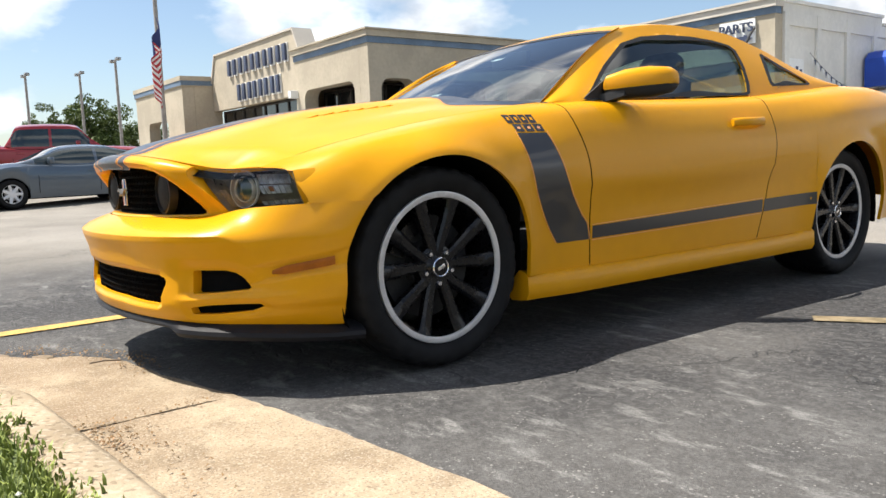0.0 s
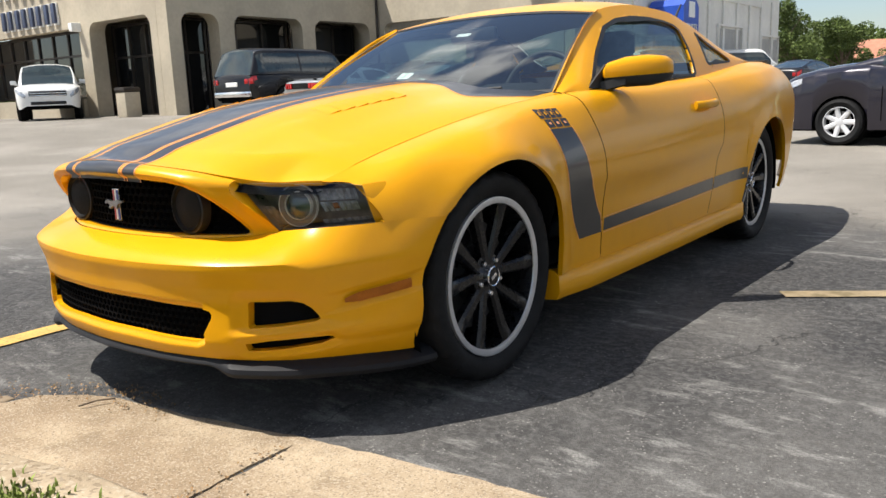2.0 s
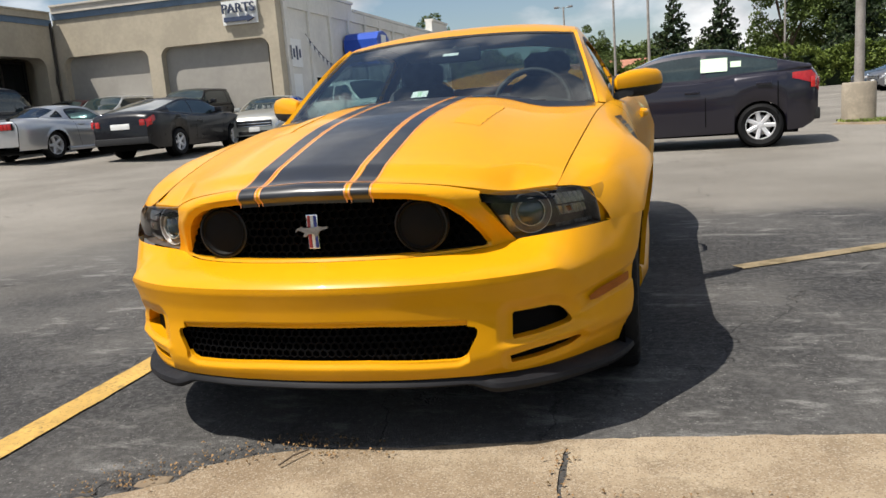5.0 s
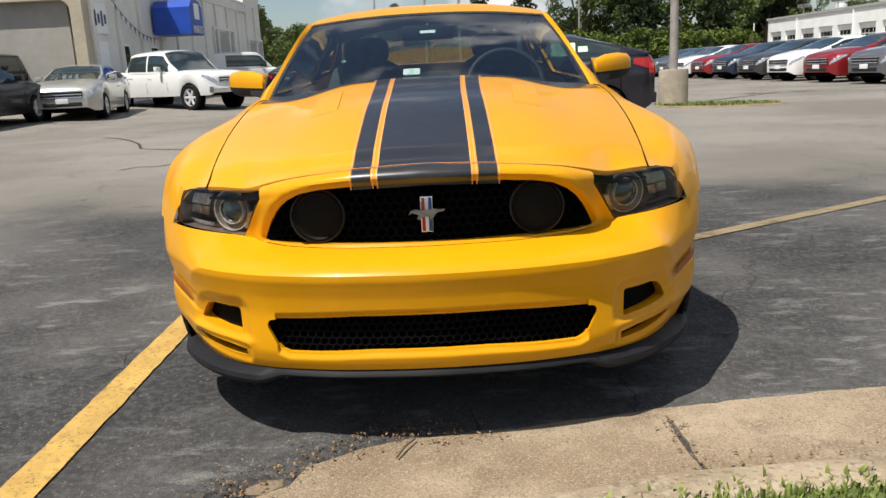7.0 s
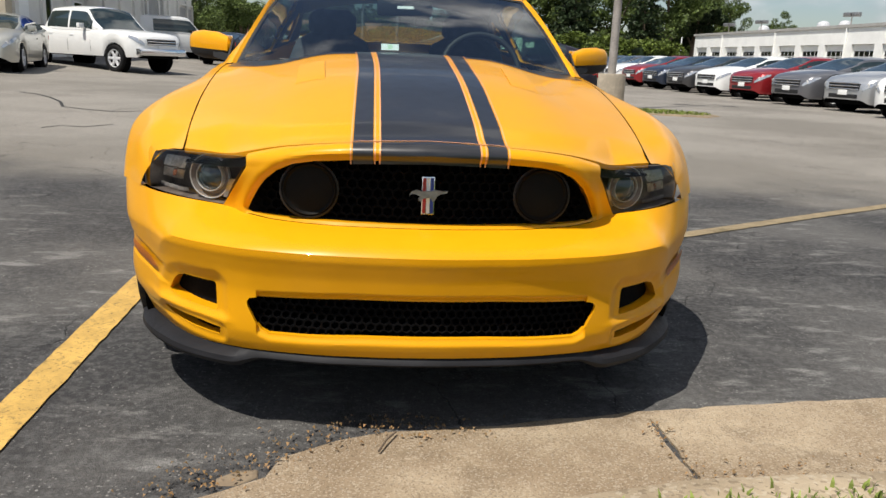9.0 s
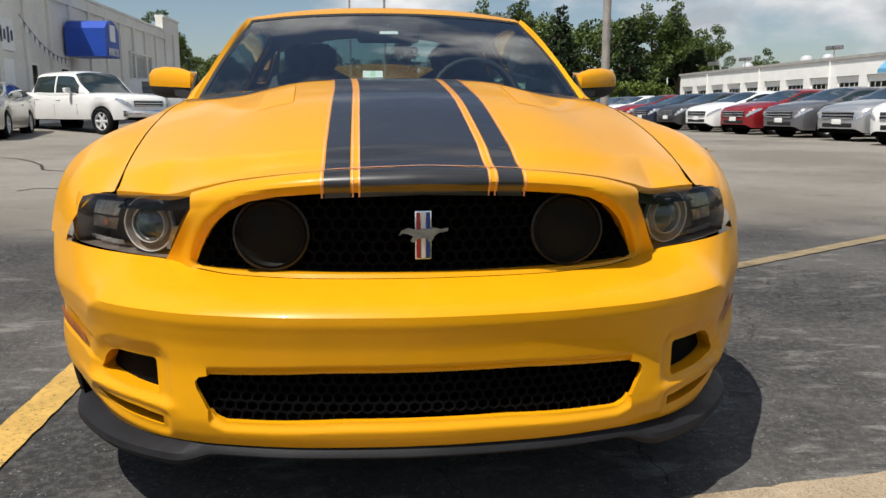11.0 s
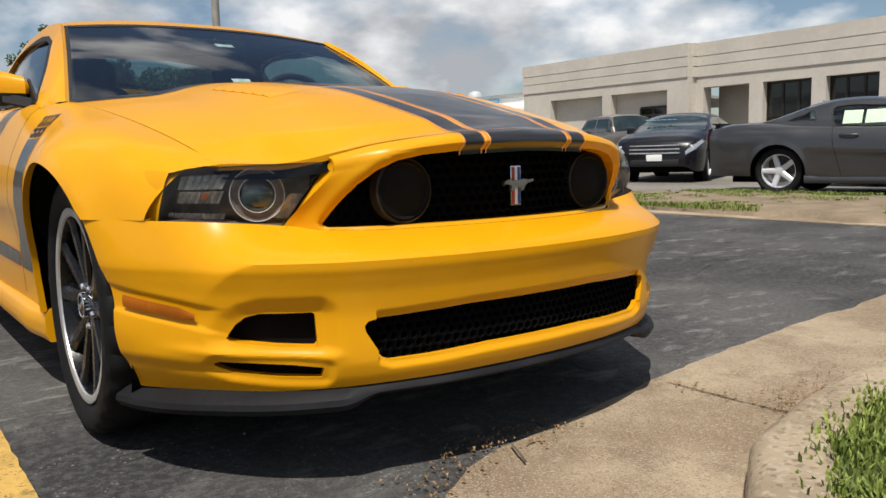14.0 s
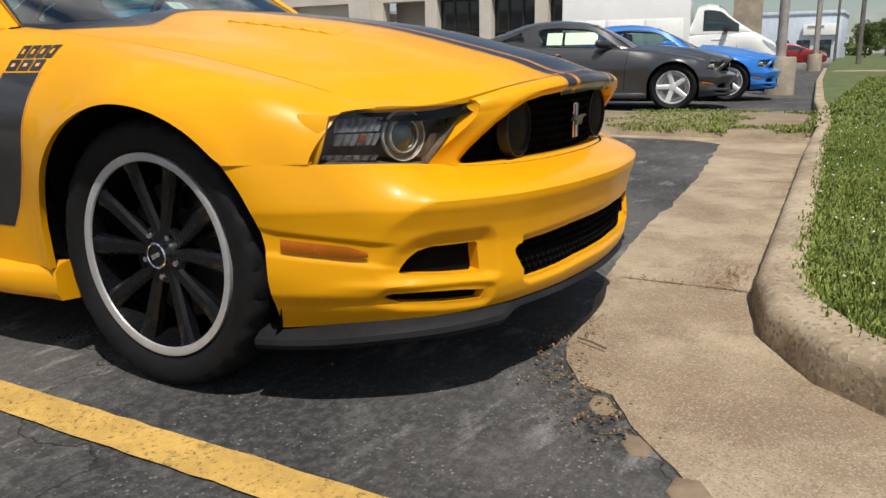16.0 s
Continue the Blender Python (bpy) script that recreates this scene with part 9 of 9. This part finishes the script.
# row of sedans facing the lane
for k, (m_, lab) in enumerate(((SILVER, "silver"), (GREY, "grey"), (RED, "red"), (WHITE, "white"), (CHARCOAL, "charcoal"), (NAVY, "navy"), (RED, "red"), (WHITE, "white"), (GREY, "grey"), (SLATE, "blue-grey"))):
    vehicle("sedan", lab + " sedan in a row facing the lane", "sedan", "sedans in the far row", m_, SEDAN, 5, at=park(12.8 - 0.05 * k, 17.0 + 2.75 * k, -78), grille_bars=3)
vehicle("sedan", "white sedan parked by the weedy island", "sedan", "", WHITE, SEDAN, 5, at=park(12.4, 14.3, -63), grille_bars=3)
vehicle("pickup_truck", "taupe crew-cab pickup by the pale building", "pickup truck", "", TAUPE, TRUCK, 6, at=park(22.17, 19.69, 165))
marked = vehicle("sedan", "black sedan with blue writing on the windscreen", "sedan", "", BLACK, SEDAN, 5, at=park(12.3, 8.3, -66), grille_bars=3)
for k in range(6):
    bm = bmesh.new()
    box(bm, -0.045, 0.045, -0.02, 0.02, -0.003, 0.003, m=pose(-0.55 + 0.115 * k, 0.70 - 0.02 * (k % 2), 1.285, -30, 0, 0))
    part("windscreen_mark", bm, GLASS_PAINT, marked, "pale blue painted bar", None)
charcoal = coupe_copy("coupe", "charcoal two-door coupe with silver five-spoke wheels", "coupes across the median", CHARCOAL, park(10.65, 1.5, 10.8))
door_sheets(charcoal, -1)
coupe_copy("coupe", "bright blue two-door coupe behind the charcoal one", "coupes across the median", BLUE, park(13.3, 1.2, 10.8))
truck = vehicle("service_truck", "white utility truck with a tall service body", "truck", "", WHITE, dict(TRUCK, fo=0.78, nose=1.05, cowl=1.38, belt=1.35, y_cowl=-0.05, y_wst=0.72, y_rst=1.25, y_rb=1.42, post=0.80, panel=True, doors=1, roof=2.15, ht=0.84), 5, at=park(21.13, 2.2, 10))
bm = bmesh.new()
box(bm, -1.03, 1.03, 1.42, 4.85, 0.75, 2.42, 0.05)
body_box = part("service_body", bm, WHITE, truck, "tall white service body", 30)
for k in range(3):
    bm = bmesh.new()
    box(bm, -1.05, -1.028, 1.60 + k * 1.03, 2.55 + k * 1.03, 0.95, 1.75, 0.01)
    part("locker_door", bm, WHITE_METAL, body_box)
for y in (1.95, 4.7):
    bm = bmesh.new()
    box(bm, -1.0, 1.0, y - 0.04, y + 0.04, 2.52, 2.58, 0.01)
    for x in (-0.95, 0.95):
        box(bm, x - 0.05, x + 0.05, y - 0.06, y + 0.06, 2.40, 2.66, 0.02)
    part("ladder_rack", bm, WHITE_METAL, body_box, "white ladder rack bar", 30)
vehicle("hatchback", "dark red hatchback by the road", "hatchback", "", RED, HATCH, 5, at=park(57, 3.7, 10))
vehicle("van", "silver van by the road", "van", "", SILVER, VAN, 5, at=park(48, 5.2, 10))


# ---- trees ----
def leaf_cloud(centres, count, size, seed, droop=0.0):
    """Many small leaves scattered on clumps; centres are (point, radius)."""
    r = np.random.RandomState(seed)
    cs = np.array([list(c[0]) + [c[1]] for c in centres])
    w = cs[:, 3] ** 2
    idx = r.choice(len(cs), count, p=w / w.sum())
    d = r.normal(size=(count, 3))
    d /= np.linalg.norm(d, axis=1)[:, None]
    rad = cs[idx, 3] * (0.55 + 0.5 * r.rand(count))
    p = cs[idx, :3] + d * rad[:, None] * np.array([1, 1, 0.8])
    a = r.normal(size=(count, 3))
    a /= np.linalg.norm(a, axis=1)[:, None]
    b = np.cross(a, r.normal(size=(count, 3)))
    b /= np.linalg.norm(b, axis=1)[:, None]
    s = size * (0.6 + 0.8 * r.rand(count))[:, None]
    v = np.stack([p - a * s, p - b * s * 0.55, p + a * s, p + b * s * 0.55], 1).reshape(-1, 3)
    return v.tolist(), np.arange(count * 4).reshape(-1, 4).tolist()


def broadleaf(name, label, h, spread, seed, leaves=11000, size=0.17, material=LEAF_OAK):
    r = random.Random(seed)
    t = thing(name, label, "tree", "far trees")
    bm = bmesh.new()
    tube(bm, [(0, 0, -0.2), (r.uniform(-0.1, 0.1), r.uniform(-0.1, 0.1), h * 0.25), (r.uniform(-0.3, 0.3), r.uniform(-0.3, 0.3), h * 0.55)], h * 0.03, 8, h * 0.014)
    clumps = []
    for k in range(9):
        a, e = k * 2.4 + r.uniform(-0.4, 0.4), r.uniform(0.35, 0.95)
        q = Vector((math.cos(a) * spread * r.uniform(0.35, 0.8), math.sin(a) * spread * r.uniform(0.35, 0.8), h * e))
        tube(bm, [(0, 0, h * r.uniform(0.2, 0.45)), q * 0.6 + Vector((0, 0, h * 0.15)), q], h * 0.011, 6, h * 0.003)
        for j in range(5):
            clumps.append((q + Vector((r.gauss(0, 1), r.gauss(0, 1), r.gauss(0, 0.7))) * spread * 0.28, spread * r.uniform(0.14, 0.30)))
    for k in range(8):
        clumps.append((Vector((r.gauss(0, 0.3) * spread, r.gauss(0, 0.3) * spread, h * r.uniform(0.5, 0.97))), spread * r.uniform(0.18, 0.32)))
    part("trunk", bm, BARK, t)
    v, f = leaf_cloud(clumps, leaves, size, seed)
    me = bpy.data.meshes.new("crown")
    me.from_pydata(v, [], f)
    me.materials.append(material)
    c = new("crown", me)
    c.parent = t
    return t


def conifer(name, label, h, spread, seed, leaves=5200):
    r = random.Random(seed)
    t = thing(name, label, "tree", "far conifers")
    bm = bmesh.new()
    tube(bm, [(0, 0, -0.2), (0, 0, h * 0.5), (0.1, 0, h * 0.97)], h * 0.02, 8, h * 0.004)
    clumps = []
    for k in range(44):
        e = 0.12 + 0.86 * k / 44
        rad = spread * (1.05 - e) ** 0.8 * r.uniform(0.5, 1.0)
        a = k * 2.4
        q = Vector((math.cos(a) * rad, math.sin(a) * rad, h * e))
        tube(bm, [(0, 0, h * e), q], h * 0.004, 4, h * 0.0015)
        clumps.append((q, spread * 0.22 * (1.3 - e)))
        clumps.append((q * 0.6 + Vector((0, 0, h * e * 0.4)), spread * 0.22 * (1.3 - e)))
    part("trunk", bm, BARK, t)
    v, f = leaf_cloud(clumps, leaves, 0.24, seed)
    me = bpy.data.meshes.new("crown")
    me.from_pydata(v, [], f)
    me.materials.append(LEAF_DARK)
    c = new("crown", me)
    c.parent = t
    return t


rt = random.Random(5)
kinds = [broadleaf("oak_tree", "broad leafy green tree on the far side of the lot", 11, 4.6, 31), broadleaf("oak_tree", "spreading green tree behind the lot", 9.5, 5.0, 57), broadleaf("maple_tree", "tall rounded green tree", 13, 4.8, 83, 12000)]
spots = [(-14, 78, 0.55), (-9, 92, 0.68), (-4, 96, 0.58), (3, 104, 0.70), (10, 100, 0.72), (17, 96, 1.0), (23, 98, 1.15), (29, 94, 1.15), (35, 92, 0.95), (-20, 88, 0.7), (-27, 92, 0.7), (48, 108, 0.8), (-2, 76, 0.40), (-11, 66, 0.52), (-15, 62, 0.55), (-72, 17, 0.72), (-76, 22, 0.6), (-70, 12, 0.45), (112, 2.6, 0.42), (118, -1.0, 0.50), (124, -5.5, 0.5), (150, 1.0, 0.55), (165, -8, 0.65), (51, 98, 0.55)]
for k, (x, y, s) in enumerate(spots):
    base = kinds[k % 3]
    if k < 3:
        base.matrix_world = pose(x, y, 0, 0, 0, rt.uniform(0, 360)) @ Matrix.Scale(s, 4)
    else:
        m_ = pose(x, y, 0, 0, 0, rt.uniform(0, 360))
        c = copy_thing(base, m_)
        c.scale = (s, s, s)
pine = conifer("pine_tree", "dark conifer behind the lot", 13, 4.2, 12)
pine.matrix_world = pose(4.2, 82, 0) @ Matrix.Scale(0.78, 4)
for x, y, s in ((9.0, 84, 0.8), (22, 86, 0.95), (30, 86, 0.85)):
    c = copy_thing(pine, pose(x, y, 0, 0, 0, x * 40))
    c.scale = (s, s, s)


cedar = broadleaf("cedar_tree", "dense dark green tree behind the low service building", 11.0, 3.4, 47, 34000, 0.2, LEAF_DARK)
cedar.matrix_world = pose(41.5, 100, 0)


def hedge():
    """A tall clipped hedge along the back of the lot."""
    r = random.Random(77)
    clumps = []
    for k in range(420):
        t = k / 420
        x, y = -9 + 40 * t, 77 + 0.5 * math.sin(t * 9)
        clumps.append((Vector((x + r.uniform(-0.3, 0.3), y + r.uniform(-0.9, 0.9), r.uniform(0.3, 3.6 + 0.35 * noise.noise(Vector((x * 0.4, 0, 0)))))), r.uniform(0.45, 0.8)))
    v, f = leaf_cloud(clumps, 60000, 0.15, 3)
    me = bpy.data.meshes.new("hedge")
    me.from_pydata(v, [], f)
    me.materials.append(LEAF_HEDGE)
    tagged(new("hedge", me), "tall dense green hedge at the back of the lot", "hedge", kind="stuff")
    bm = bmesh.new()
    box(bm, -8.6, 30.6, 76.8, 77.5, 0, 2.9, 0.3)
    part("hedge_core", bm, LEAF_DARK, bpy.data.objects["hedge"])


hedge()


def tree_belt():
    """A dense belt of mixed trees closing the back of the lot."""
    r = random.Random(19)
    clumps = []
    for k in range(620):
        t = k / 620
        x, y = -46 + 118 * t, 108 + 6 * r.random()
        top = 5.6 + 2.6 * noise.noise(Vector((x * 0.09, 1.7, 0))) + 1.4 * noise.noise(Vector((x * 0.33, 4.1, 0)))
        clumps.append((Vector((x + r.uniform(-0.8, 0.8), y, top - r.uniform(0.2, 1.6))), r.uniform(0.9, 1.7)))
        clumps.append((Vector((x + r.uniform(-0.8, 0.8), y, r.uniform(0.4, max(1.0, top - 1.2)))), r.uniform(1.2, 2.0)))
    v, f = leaf_cloud(clumps, 60000, 0.36, 14)
    me = bpy.data.meshes.new("tree_belt")
    me.from_pydata(v, [], f)
    me.materials.append(LEAF_OAK)
    tagged(new("tree_belt", me), "dense belt of mixed green trees behind the lot", "trees", kind="stuff")


tree_belt()


def far_woods():
    r = random.Random(91)
    clumps = []
    for k in range(420):
        a = k / 420 * 2 * math.pi
        d = 170 + 25 * r.random()
        hh = 5.0 + 3.0 * noise.noise(Vector((math.cos(a) * 6, math.sin(a) * 6, 0)))
        for j in range(2):
            clumps.append((Vector((d * math.cos(a) + r.uniform(-2, 2), d * math.sin(a) + 20 + r.uniform(-2, 2), r.uniform(0.5, hh))), r.uniform(1.8, 3.2)))
    v, f = leaf_cloud(clumps, 42000, 0.75, 8)
    me = bpy.data.meshes.new("far_woods")
    me.from_pydata(v, [], f)
    me.materials.append(LEAF_OAK)
    tagged(new("far_woods", me), "low belt of far green woods on the horizon", "woods", kind="stuff")


far_woods()
